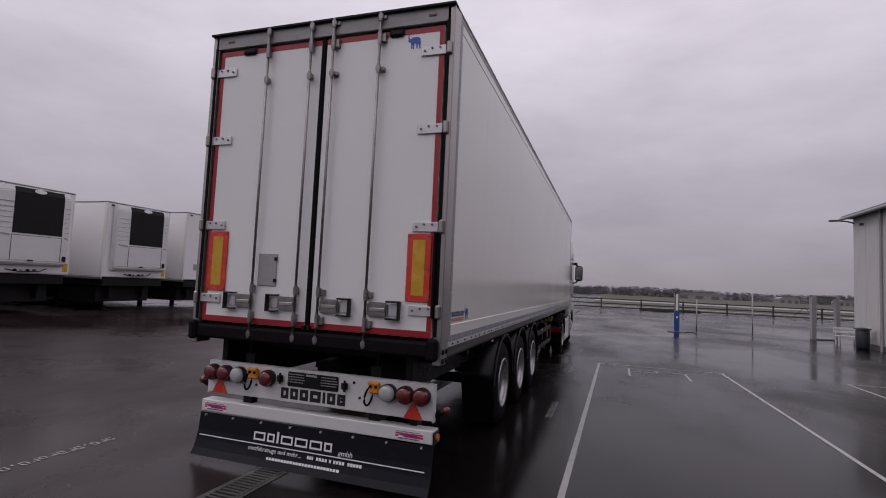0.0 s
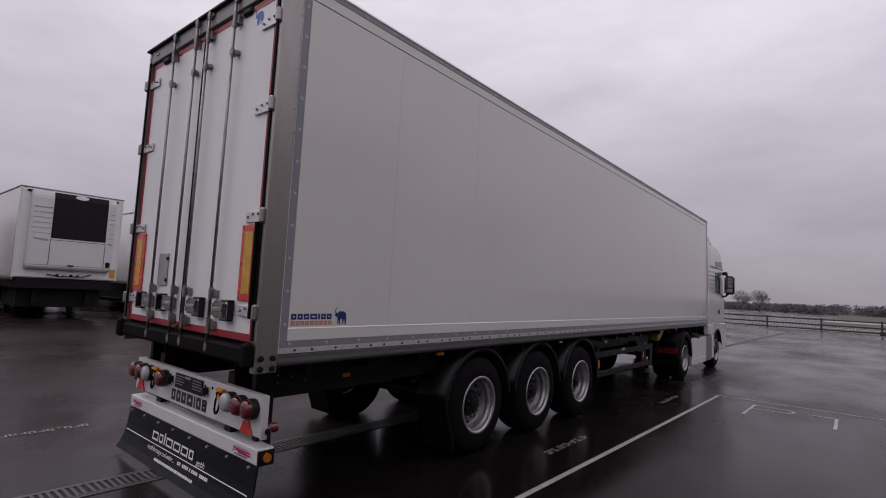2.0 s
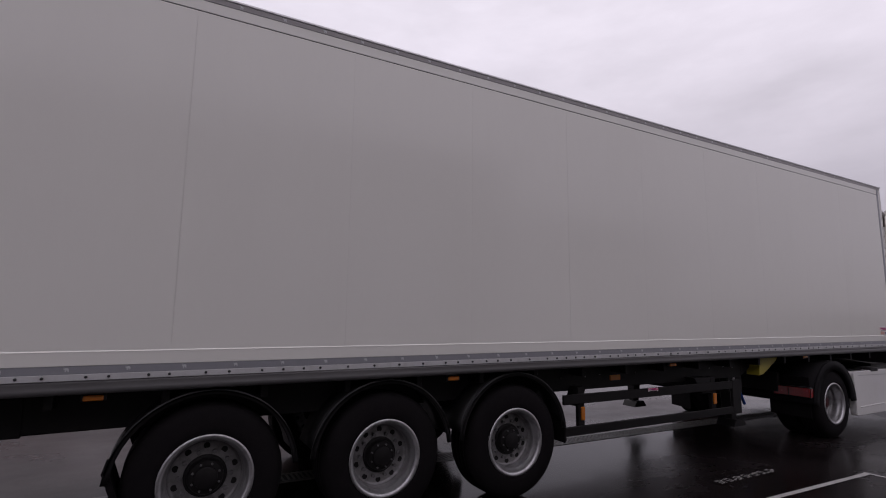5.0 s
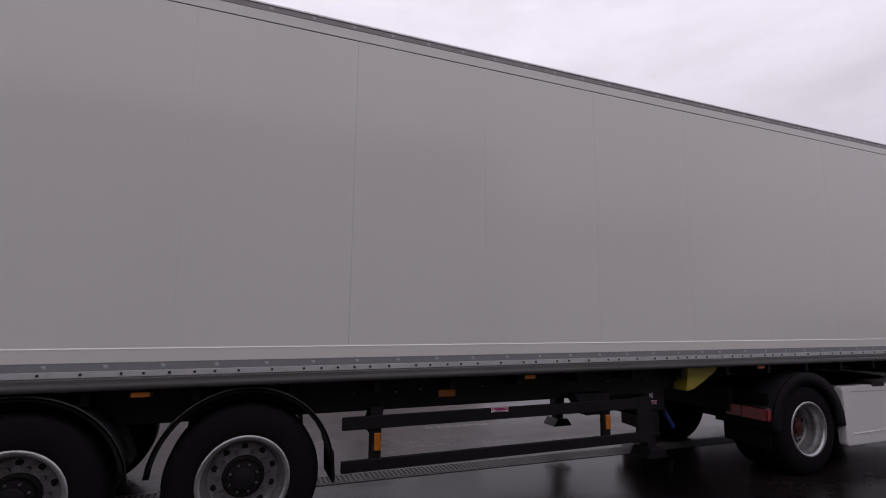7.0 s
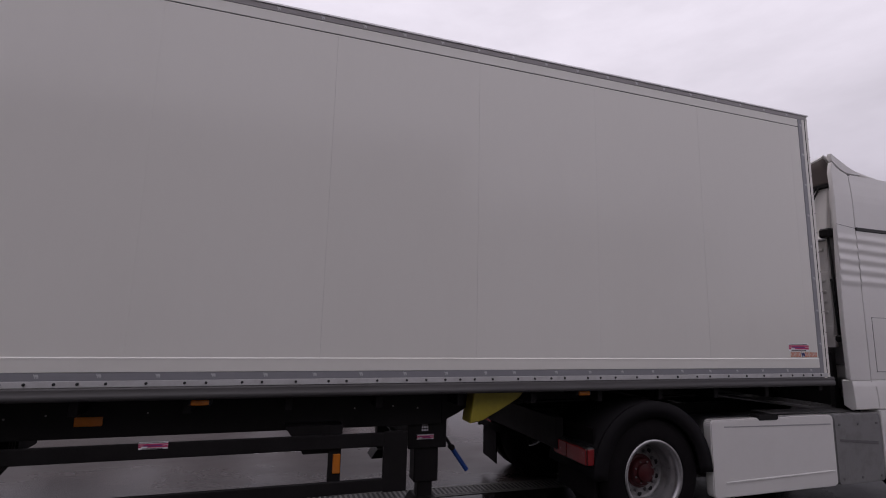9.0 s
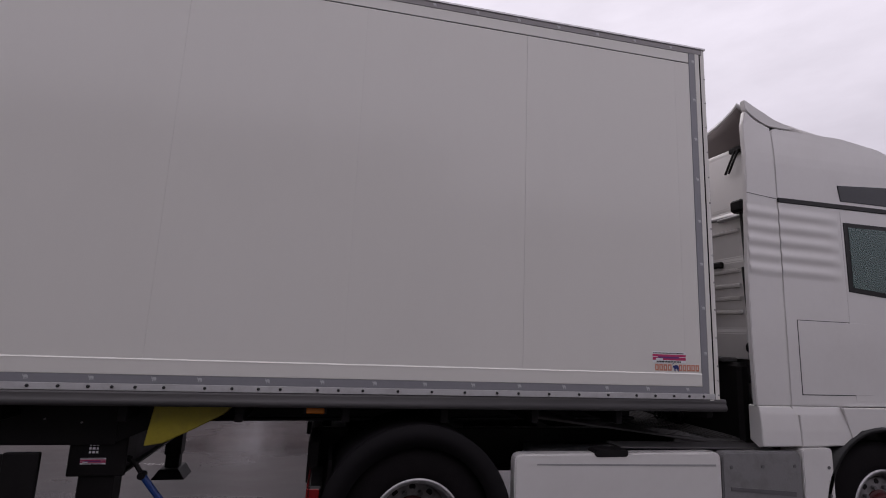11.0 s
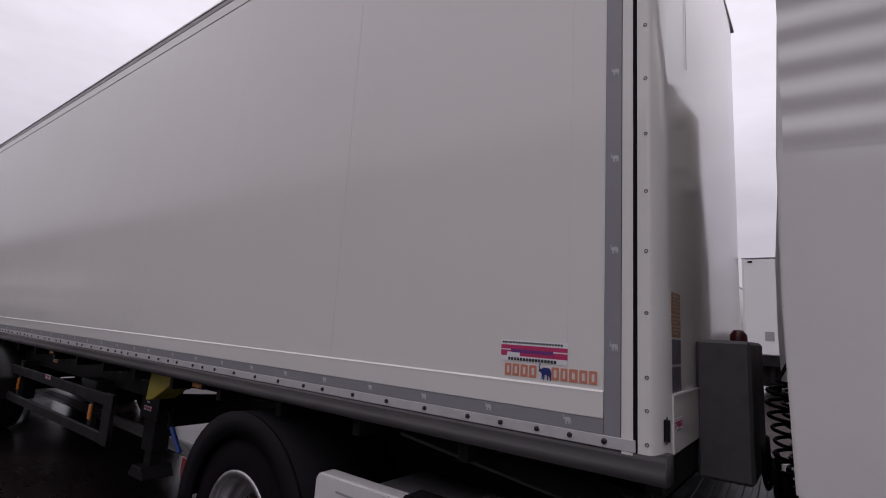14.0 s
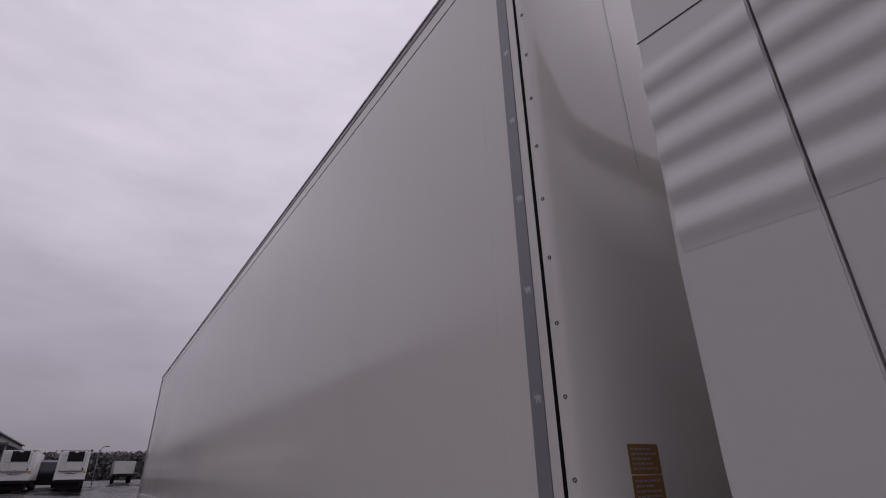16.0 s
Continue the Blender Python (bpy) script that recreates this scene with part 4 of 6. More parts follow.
# bumper beam and printed spray flap
beam = part("bumper_beam", box(-2.355, -0.068, 0.03, 0.165, 0.445, 0.55, 0.006), M_WHITE, TRAILER, "white under-run bumper beam")
part("beam_end", box(-0.0665, -0.058, 0.032, 0.163, 0.434, 0.54, 0.003), M_PLASTIC, beam)
part("end_marker_lamp", rod((-0.058, 0.10, 0.49), (-0.040, 0.10, 0.49), 0.03, 16), M_AMBER, beam, "round amber marker lamp")
for x in (-2.31, -0.385):
    dealer_sticker((x, 0.0285, 0.462), (1, 0, 0), (0, 0, 1), 0.24, 0.066, beam)
for x in (-1.9, -0.62):
    part("bumper_bracket", box(x - 0.05, x + 0.05, 0.10, 0.18, 0.50, 1.0, 0.004), M_BLACK, TRAILER)
bm = bmesh.new()
prof = [(0.035, 0.432), (0.028, 0.36), (0.020, 0.28), (0.002, 0.20), (-0.025, 0.13), (-0.06, 0.075)]
prof += [(y + 0.012, z) for y, z in prof[::-1]]
prism(prof, "x", -2.36, -0.06, bm=bm)
flap = part("spray_flap", bm, M_FLAP, beam, "dark navy printed rubber spray flap")
FSCREW = shared("flap_screw", rod((0, -0.008, 0), (0, 0.012, 0), 0.010, 8), M_ZINC)
dots("flap_screw", FSCREW, flap, [(-2.29 + k * 0.305, 0.026, 0.415) for k in range(8)])


def on_flap(z):
    pr = [(0.035, 0.432), (0.028, 0.36), (0.020, 0.28), (0.002, 0.20), (-0.025, 0.13), (-0.06, 0.075)]
    for (ya, za), (yb, zb) in zip(pr, pr[1:]):
        if zb <= z <= za:
            return ya + (yb - ya) * (za - z) / (za - zb) - 0.002
    return 0.03


bm = bmesh.new()
for za, zb in ((0.232, 0.24),):
    for x0, x1 in ((-2.33, -1.77), (-1.77, -0.115)):
        bm.faces.new([bm.verts.new(p) for p in ((x0, on_flap(za), za), (x1, on_flap(za), za), (x1, on_flap(zb), zb), (x0, on_flap(zb), zb))])
part("flap_line", bm, M_WHITE_PRINT, flap)
wordmark("wordmark_letter", (-1.735, on_flap(0.26) - 0.003, 0.268), (1, 0, 0.0), (0, 0.09, 1), [0.12, 0.075, 0.022, 0.12, 0.125, 0.12, 0.075], 0.072, 0.022, M_WHITE_PRINT, flap, "white printed block", 0.22, [1.0, 1, 1.3, 1, 1, 1, 1])
tilt = Matrix.Rotation(radians(80), 4, "X")
text_part("gmbh", 0.062, M_WHITE_PRINT, flap, Matrix.Translation((-0.885, on_flap(0.25) - 0.002, 0.252)) @ tilt, "white lettering")
text_part("nutzfahrzeuge und mehr...", 0.052, M_WHITE_PRINT, flap, Matrix.Translation((-1.77, on_flap(0.185) - 0.006, 0.188)) @ Matrix.Rotation(radians(75), 4, "X"), "white lettering")
wordmark("print_bar", (-1.17, on_flap(0.19) - 0.004, 0.188), (1, 0, 0), (0, 0.25, 1), [0.02, 0.02, 0.01, -0.02, 0.022, 0.022, 0.022, 0.022, -0.01, 0.02, -0.01, 0.022, 0.022, 0.022, 0.022, -0.02, 0.022, 0.022, 0.022, 0.022, 0.022], 0.024, 0.005, M_WHITE_PRINT, flap, "")
wordmark("print_bar", (-1.56, on_flap(0.13) - 0.004, 0.132), (1, 0, 0), (0, 0.35, 1), [0.020 + 0.004 * (k % 3) for k in range(24)], 0.020, 0.006, M_WHITE_PRINT, flap, "")

# frame under the box
for x in (-0.62, -1.92):
    bm = bmesh.new()
    prism([(0.12, 0.80), (1.5, 0.83), (6.0, 0.83), (8.6, 0.87), (9.6, 0.96), (13.0, 0.99), (13.0, 1.115), (0.12, 1.115)], "x", x - 0.006, x + 0.006, bm=bm)
    prism([(0.12, 0.785), (1.5, 0.815), (6.0, 0.815), (8.6, 0.855), (9.6, 0.945), (13.0, 0.975), (13.0, 0.99), (9.6, 0.96), (8.6, 0.87), (6.0, 0.83), (0.12, 0.80)], "x", x - 0.07, x + 0.07, bm=bm)
    part("chassis_beam", bm, M_BLACK, TRAILER, "black steel chassis beam")
for k in range(20):
    yy = 0.4 + k * 0.64
    part("cross_member", box(-2.45, -0.09, yy, yy + 0.05, 1.02, 1.115, 0.004), M_BLACK, TRAILER)
part("rear_frame_plate", box(-0.36, -0.30, 0.12, 1.55, 0.83, 1.11, 0.004), M_BLACK, TRAILER, "black side plate of rear frame")
part("rear_frame_plate", box(-2.24, -2.18, 0.12, 1.55, 0.83, 1.11, 0.004), M_BLACK, TRAILER)
part("side_valance", box(-0.36, -0.30, 1.55, 9.3, 0.848, 1.115, 0.004), M_BLACK, TRAILER, "black side valance plate")
part("side_valance", box(-2.24, -2.18, 1.55, 9.3, 0.848, 1.115, 0.004), M_BLACK, TRAILER)
part("valance_end", prism([(9.3, 0.862), (9.3, 1.115), (9.75, 1.115), (9.45, 0.93)], "x", -0.36, -0.30, 0.004), M_BLACK, TRAILER)
part("rear_leg_plate", box(-0.30, -0.24, 0.12, 0.24, 0.50, 0.86, 0.004), M_BLACK, TRAILER)
PBOLT = shared("plate_bolt", rod((-0.005, 0, 0), (0.005, 0, 0), 0.006, 8), M_ALU)
dots("plate_bolt", PBOLT, TRAILER, [(-0.297, x, z) for x, z in ((0.30, 1.06), (0.30, 1.03), (0.30, 1.0), (0.42, 0.98), (0.55, 1.0), (0.30, 0.94), (0.55, 0.94), (6.05, 0.99), (6.4, 0.985), (6.62, 1.0), (6.9, 0.98), (7.2, 1.0), (8.6, 0.99), (8.9, 1.0), (9.1, 0.98))])
for yy, z, mt, sz in ((1.94, 1.09, M_AMBER, 0.055), (4.58, 1.083, M_AMBER, 0.055), (7.545, 1.095, M_AMBER, 0.055), (10.475, 1.098, M_AMBER, 0.055)):
    ml = part("side_marker_lamp", box(-0.09, -0.045, yy - sz - 0.015, yy + sz + 0.015, z - 0.024, z + 0.024, 0.008), M_PLASTIC, TRAILER, "amber side marker lamp")
    part("lens", box(-0.05, -0.036, yy - sz, yy + sz, z - 0.018, z + 0.018, 0.006), mt, ml)
part("side_reflector", box(-0.31, -0.286, 0.93, 1.01, 0.922, 0.958, 0.004), M_AMBER, TRAILER, "orange side reflector")
part("side_reflector", box(-0.31, -0.286, 6.78, 6.94, 0.925, 0.985, 0.004), M_AMBER, TRAILER, "amber side reflector")

# axles, wheels, mudguards
AXLES = (2.63, 3.94, 5.245)
for yy in AXLES:
    part("axle", rod((-2.2, yy, 0.50), (-0.3, yy, 0.50), 0.065, 14), M_BLACK, TRAILER, "", True)
    for x in (-0.62, -1.92):
        part("air_spring", lathe([(0.13, 0.55), (0.15, 0.62), (0.13, 0.68), (0.15, 0.74), (0.12, 0.82)], (x, yy + 0.25, 0), "z", 18), M_RUBBER, TRAILER, "", True)
    wheel("wheel", TRAILER, -0.03, yy, rise(yy) + 0.51, 0.512, 0.385, 0.285, 1, M_BLACK, 0.15, "black single tyre on a silver rim")
    wheel("wheel", TRAILER, XL + 0.03, yy, rise(yy) + 0.51, 0.512, 0.385, 0.285, -1, M_BLACK, 0.15, "black single tyre on a silver rim")
    for x0, x1 in ((-0.43, -0.015), (XL + 0.015, XL + 0.43)):
        g = part("mudguard", arc_band(yy, 0.49, 0.600, 0.612, x0, x1, 12, 168, 22), M_PLASTIC, TRAILER, "black plastic mudguard", True)
        lip = arc_band(yy, 0.50, 0.575, 0.612, (x1 - 0.02) if x1 > -1 else x0, x1 if x1 > -1 else x0 + 0.02, 5, 175, 22)
        part("mudguard_lip", lip, M_PLASTIC, g, "", True)
for x0, x1 in ((-0.42, -0.03), (XL + 0.03, XL + 0.42)):
    part("mud_flap", prism([(2.02, 0.62), (2.06, 0.62), (2.24, 0.10), (2.21, 0.09)], "x", x0, x1), M_RUBBER, TRAILER, "black rubber mud flap")
    part("rear_flap", prism([(5.84, 0.62), (5.855, 0.62), (5.87, 0.42), (5.85, 0.40)], "x", x0, x1), M_RUBBER, TRAILER)

# side guard
guard = part("side_guard", box(-0.155, -0.125, 5.93, 8.98, 0.738, 0.836, 0.006), M_BLACK, TRAILER, "black side under-run guard rails")
part("guard_rail", box(-0.155, -0.125, 5.93, 8.98, 0.425, 0.515, 0.006), M_BLACK, guard)
for yy in (6.2, 8.45):
    part("guard_post", box(-0.20, -0.156, yy - 0.045, yy + 0.045, 0.43, 0.90, 0.004), M_BLACK, guard)
    a, b = (0.02, 0.07) if yy < 7 else (0.36, 0.05)
    part("guard_bracket", prism([(yy - a, 0.90), (yy + b, 0.90), (yy + 0.045, 0.80), (yy + 0.045, 0.705), (yy - 0.5 * a - 0.045, 0.705), (yy - 0.5 * a - 0.06, 0.74)], "x", -0.32, -0.16, 0.004), M_BLACK, guard)
    rf = part("amber_reflector", box(-0.160, -0.140, yy - 0.015, yy + 0.040, 0.565, 0.70, 0.006), M_AMBER, guard, "amber reflector")
part("guard_end", box(-0.158, -0.122, 8.80, 8.98, 0.42, 0.845, 0.006), M_BLACK, guard)
dealer_sticker((-0.1245, 7.20, 0.80), (0, 1, 0), (0, 0, 1), 0.17, 0.045, guard)

# landing gear
for x, half in ((-0.42, 0.10), (-2.045, 0.07)):
    leg = part("landing_leg", box(x - 0.07, x + 0.07, 9.20 - half, 9.20 + half, 0.40, 1.05, 0.008), M_BLACK, TRAILER, "black landing gear leg")
    part("inner_leg", box(x - 0.05, x + 0.05, 9.14, 9.26, 0.27, 0.42, 0.006), M_BLACK, leg)
    part("leg_plate", box(x + 0.07, x + 0.09, 9.04, 9.36, 0.66, 0.90, 0.006) if x > -1 else box(x - 0.09, x - 0.07, 9.10, 9.30, 0.66, 0.90, 0.006), M_BLACK, leg)
    part("foot", prism([(9.06, 0.20), (9.34, 0.20), (9.28, 0.29), (9.12, 0.29)], "x", x - 0.13, x + 0.13, 0.006), M_BLACK, leg)
brace = part("leg_brace", prism([(-0.49, 0.585), (-1.86, 0.585), (-1.975, 0.62), (-1.975, 0.86), (-1.30, 0.80), (-0.49, 0.86)], "y", 9.19, 9.21, 0.003), M_BLACK, TRAILER, "black cross plate between the landing legs")
part("brace_flange", box(-1.86, -0.49, 9.15, 9.25, 0.583, 0.596, 0.003), M_BLACK, brace)
bm = bmesh.new()
for k in range(4):
    bars(bm, (-0.3285, 9.15, 0.86 - k * 0.022), (0, 1, 0), (0, 0, 1), [0.012, 0.016, 0.012], 0.014, 0.006)
tagged(part("leg_label", bm, M_WHITE_PRINT, TRAILER), kind="stuff")
dealer_sticker((-0.3285, 9.11, 0.73), (0, 1, 0), (0, 0, 1), 0.14, 0.038, TRAILER)
crank = part("landing_crank", rod((-0.42, 9.29, 0.755), (-0.42, 9.365, 0.735), 0.020, 10), M_BLACK, TRAILER, "landing gear crank")
part("crank_arm", tube([(-0.42, 9.35, 0.738), (-0.42, 9.385, 0.715), (-0.42, 9.435, 0.640)], 0.014), M_BLACK, crank)
part("crank_joint", rod((-0.445, 9.435, 0.640), (-0.395, 9.435, 0.640), 0.024, 10), M_BLACK, crank)
part("crank_handle", rod((-0.42, 9.438, 0.635), (-0.445, 9.582, 0.445), 0.020, 10), M_BLUEPAINT, crank, "blue crank handle")
part("wheel_chock", prism([(9.495, 0.868), (9.53, 1.112), (9.98, 1.112), (9.93, 1.057), (9.76, 0.965), (9.60, 0.885)], "x", -0.34, -0.16, 0.006), M_YELLOW, TRAILER, "yellow plastic wheel chock in its holder")
part("king_plate", box(-1.9, -0.64, 9.7, 13.2, 1.06, 1.115, 0.01), M_BLACK, TRAILER)


# ---- the tractor unit ----
TRUCK = thing("tractor_unit", "white high-roof tractor truck coupled to the box trailer", "truck")
CX = -1.215


def side_pair(make, inset):
    """Calls make with the outer x and the sign of the side, for both sides."""
    make(-inset, 1)
    make(2 * CX + inset, -1)


def shoulder(bm):
    """Cuts a panel where the upper cab begins to lean inwards."""
    for z in (3.22, 3.30, 3.42):
        bmesh.ops.bisect_plane(bm, geom=bm.verts[:] + bm.edges[:] + bm.faces[:], plane_co=(0, 0, z), plane_no=(0, 0, 1))
    return bm


cab_prof = [(14.094, 1.16), (14.094, 3.50), (14.11, 3.54), (14.16, 3.556), (14.85, 3.55), (15.25, 3.49), (15.55, 3.36), (15.78, 3.12), (15.97, 2.72), (16.10, 1.95), (16.16, 1.30), (16.16, 1.16)]
cab = part("cab", shoulder(prism(cab_prof, "x", 2 * CX + 0.055, -0.055, bevel=0.007, seg=2)), M_CAB, TRUCK, "white painted cab shell")


def fairing(x, s):
    b = 0.0 if s > 0 else -0.15
    pts = [(13.725 + b, 1.16), (13.712 + b, 1.7), (13.715 + b, 2.2), (13.745 + 0.9 * b, 2.95), (13.757 + 0.92 * b, 3.40), (13.765 + 0.3 * b, 3.55), (13.792, 3.685), (13.80, 3.692), (13.87, 3.638), (13.95, 3.598), (14.07, 3.556), (14.088, 3.55), (14.088, 1.16)]
    a, b = (x - 0.045, x) if s > 0 else (x, x + 0.045)
    f = part("side_fairing", shoulder(prism(pts, "x", a, b, 0.006, seg=2)), M_CAB, TRUCK, "white curved side wind fairing")
    part("fairing_gap", box(*sorted((x - s * 0.06, x - s * 0.018)), 14.08, 14.10, 1.16, 3.53), M_MIDGREY, TRUCK)
    b2 = 0.0 if s > 0 else 0.06
    sp = part("spoiler_side", prism([(13.800, 3.708 - b2), (13.785, 3.795 - 1.4 * b2), (13.80, 3.812 - 1.4 * b2), (13.95, 3.742 - b2), (14.15, 3.655 - 0.4 * b2), (14.34, 3.585), (14.34, 3.562), (14.08, 3.566), (13.96, 3.610), (13.88, 3.652)], "x", *sorted((x - s * 0.045, x - s * 0.002)), bevel=0.006, seg=2), M_CAB, TRUCK, "white spoiler side wing")
    part("wing_gap", prism([(13.81, 3.66), (13.81, 3.72), (14.1, 3.60), (14.3, 3.57), (14.1, 3.53), (13.95, 3.58)], "x", *sorted((x - s * 0.035, x - s * 0.016))), M_BLACK, sp)
    part("fairing_seam", prism([(13.742, 2.918), (13.742, 2.923), (14.088, 2.893), (14.088, 2.888)], "x", *sorted((x, x + s * 0.0015))), M_BLACK_PRINT, f)
    bar = part("black_trim_bar", box(*sorted((x - s * 0.01, x + s * 0.008)), 14.10, 15.80, 2.862, 2.905, 0.004), M_PLASTIC, cab, "black trim bar")
    # moulded ribs
    for y0, y1, par in ((13.735, 14.084, f), (14.100, 14.70, cab)):
        bm = bmesh.new()
        nz, ny = 60, 10
        grid = []
        for j in range(ny + 1):
            v = j / ny
            yy = y0 + (y1 - y0) * v
            fade = min(1, (1 - v) * 5) if par is cab else 1
            row = []
            for i in range(nz + 1):
                u = i / nz
                zz = 2.20 + 0.62 * u
                lift = 0.5 - 0.5 * math.cos(2 * math.pi * 5 * u)
                row.append(bm.verts.new((x + s * (0.0006 + 0.0072 * fade * lift), yy, zz + 0.012 * (0.5 - v))))
            grid.append(row)
        for q, w in zip(grid, grid[1:]):
            for i in range(nz):
                bm.faces.new((q[i], q[i + 1], w[i + 1], w[i]) if s < 0 else (q[i], w[i], w[i + 1], q[i + 1]))
        part("moulded_ribs", bm, M_CAB, par, "", True)
    # locker door
    lk = part("locker_seam", box(*sorted((x, x + s * 0.0012)), 14.215, 14.93, 1.245, 1.842, 0.0), M_BLACK_PRINT, cab)
    part("locker_door", box(*sorted((x, x + s * 0.0035)), 14.221, 14.924, 1.251, 1.836, 0.001), M_CAB, lk, "white flush locker door")
    # doors and glass
    ds = part("cab_door", box(*sorted((x, x + s * 0.0025)), 14.735, 15.90, 1.20, 2.84, 0.001), M_CAB, cab, "white cab door")
    wf = part("side_window", prism([(14.755, 2.12), (14.755, 2.74), (15.55, 2.74), (15.80, 2.45), (15.84, 2.02), (15.4, 2.06)], "x", *sorted((x, x + s * 0.008)), bevel=0.003), M_PLASTIC, ds, "side window in black frame")
    part("pane", prism([(14.80, 2.16), (14.80, 2.70), (15.53, 2.70), (15.76, 2.44), (15.79, 2.07), (15.4, 2.10)], "x", *sorted((x + s * 0.005, x + s * 0.011))), M_GLASS, wf, "green-tinted glass")
    part("upper_window", prism([(14.75, 2.935), (14.73, 3.08), (15.66, 3.14), (15.74, 2.935)], "x", *sorted((x - s * 0.004, x + s * 0.006)), bevel=0.004), M_DARKGLASS, cab, "dark upper side window")
    part("door_handle", box(*sorted((x, x + s * 0.03)), 15.20, 15.30, 1.42, 1.58, 0.02, seg=2), M_PLASTIC, ds, "black door handle")
    part("body_crease", prism([(14.30, 1.512), (14.30, 1.520), (15.9, 1.500), (15.9, 1.492)], "x", *sorted((x, x + s * 0.004))), M_CAB, cab)
    # lower skirt flare
    sk = part("lower_skirt", prism([(x - s * 0.10, 1.16), (x + s * 0.002, 1.158), (x + s * 0.012, 1.10), (x + s * 0.022, 0.98), (x + s * 0.025, 0.87), (x - s * 0.02, 0.855), (x - s * 0.10, 0.90)], "y", 13.735, 14.085, 0.006), M_CAB, TRUCK, "white flared lower skirt")
    part("lower_skirt", prism([(x - s * 0.10, 1.16), (x + s * 0.002, 1.158), (x + s * 0.012, 1.10), (x + s * 0.022, 0.98), (x + s * 0.025, 0.87), (x - s * 0.02, 0.855), (x - s * 0.10, 0.90)], "y", 14.092, 14.56, 0.006), M_CAB, TRUCK, "white flared lower skirt")
    part("front_quarter", prism([(15.32, 0.36), (15.42, 0.62), (15.42, 1.155), (16.16, 1.155), (16.22, 0.8), (16.20, 0.36)], "x", *sorted((x + s * 0.03, x - s * 0.5)), bevel=0.03), M_CAB, TRUCK, "white bumper corner")
    part("wheel_arch_panel", prism([(14.56, 1.155), (14.56, 0.92), (14.65, 0.98), (14.86, 1.01), (15.1, 0.96), (15.30, 0.82), (15.42, 0.62), (15.42, 1.155)], "x", *sorted((x - s * 0.03, x + s * 0.03)), bevel=0.004), M_CAB, TRUCK)
    part("wheel_arch_trim", arc_band(14.86, 0.40, 0.575, 0.61, *sorted((x - s * 0.5, x + s * 0.045)), 8, 172, 22), M_PLASTIC, TRUCK, "black wheel arch trim", True)
    # mirrors
    mx = x + s * 0.20
    mir = part("main_mirror", box(*sorted((mx - s * 0.13, mx + s * 0.14)), 15.70, 15.84, 2.08, 2.68, 0.04, seg=3), M_PLASTIC, TRUCK, "black door mirror", True)
    part("mirror_glass", box(*sorted((mx - s * 0.095, mx + s * 0.105)), 15.694, 15.702, 2.30, 2.63, 0.003), M_MIRROR, mir)
    part("mirror_glass", box(*sorted((mx - s * 0.095, mx + s * 0.105)), 15.694, 15.702, 2.15, 2.28, 0.003), M_MIRROR, mir)
    part("mirror_arm", tube([(x - s * 0.02, 15.8, 2.74), (x + s * 0.10, 15.8, 2.73), (mx, 15.79, 2.64)], 0.03, 8), M_PLASTIC, mir, "", True)
    part("mirror_arm", tube([(x - s * 0.02, 15.8, 1.98), (x + s * 0.10, 15.8, 2.02), (mx, 15.79, 2.14)], 0.03, 8), M_PLASTIC, mir, "", True)
    part("ramp_mirror", box(*sorted((x, x + s * 0.14)), 15.76, 15.95, 2.72, 2.82, 0.025, seg=2), M_PLASTIC, mir)


side_pair(fairing, 0.055)

# roof spoiler shell: its rear edge is hollowed forwards between the side wings
bm = bmesh.new()
outer, inner = [], []
NU = 25
for j in range(11):
    v = j / 10
    ro, ri = [], []
    for i in range(NU):
        u = -1 + 2 * i / (NU - 1)
        y_rear = 13.785 + 0.265 * (1 - abs(u) ** 2.2)
        yy = y_rear + (15.2 - y_rear) * v
        z_rear = 3.765 + 0.045 * u
        flat = 3.552 + 0.05 * (1 - u * u)
        zz = flat + (z_rear - flat) * (1 - v) ** 1.7
        ro.append(bm.verts.new((CX + 1.085 * u, yy, zz)))
        ri.append(bm.verts.new((CX + 1.070 * u, yy + 0.004, zz - 0.030)))
    outer.append(ro)
    inner.append(ri)
for j in range(10):
    for i in range(NU - 1):
        bm.faces.new((outer[j][i], outer[j][i + 1], outer[j + 1][i + 1], outer[j + 1][i]))
        bm.faces.new((inner[j][i], inner[j + 1][i], inner[j + 1][i + 1], inner[j][i + 1]))
for i in range(NU - 1):
    bm.faces.new((outer[0][i], inner[0][i], inner[0][i + 1], outer[0][i + 1]))
for k in (0, NU - 1):
    for j in range(10):
        bm.faces.new((outer[j][k], inner[j][k], inner[j + 1][k], outer[j + 1][k]))
bmesh.ops.recalc_face_normals(bm, faces=bm.faces[:])
spoiler = part("roof_spoiler", bm, M_CAB, TRUCK, "white roof wind spoiler", True)
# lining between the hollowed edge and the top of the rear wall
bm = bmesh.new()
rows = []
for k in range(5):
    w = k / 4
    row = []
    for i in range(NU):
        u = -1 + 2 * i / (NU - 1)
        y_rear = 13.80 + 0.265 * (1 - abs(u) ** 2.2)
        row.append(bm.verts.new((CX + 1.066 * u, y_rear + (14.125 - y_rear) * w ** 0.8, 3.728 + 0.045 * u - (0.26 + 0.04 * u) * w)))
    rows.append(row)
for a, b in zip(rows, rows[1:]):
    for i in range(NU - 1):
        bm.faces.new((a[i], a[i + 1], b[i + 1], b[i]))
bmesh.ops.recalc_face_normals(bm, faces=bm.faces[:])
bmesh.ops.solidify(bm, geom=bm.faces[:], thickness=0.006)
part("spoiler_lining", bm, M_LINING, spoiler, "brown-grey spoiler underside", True)

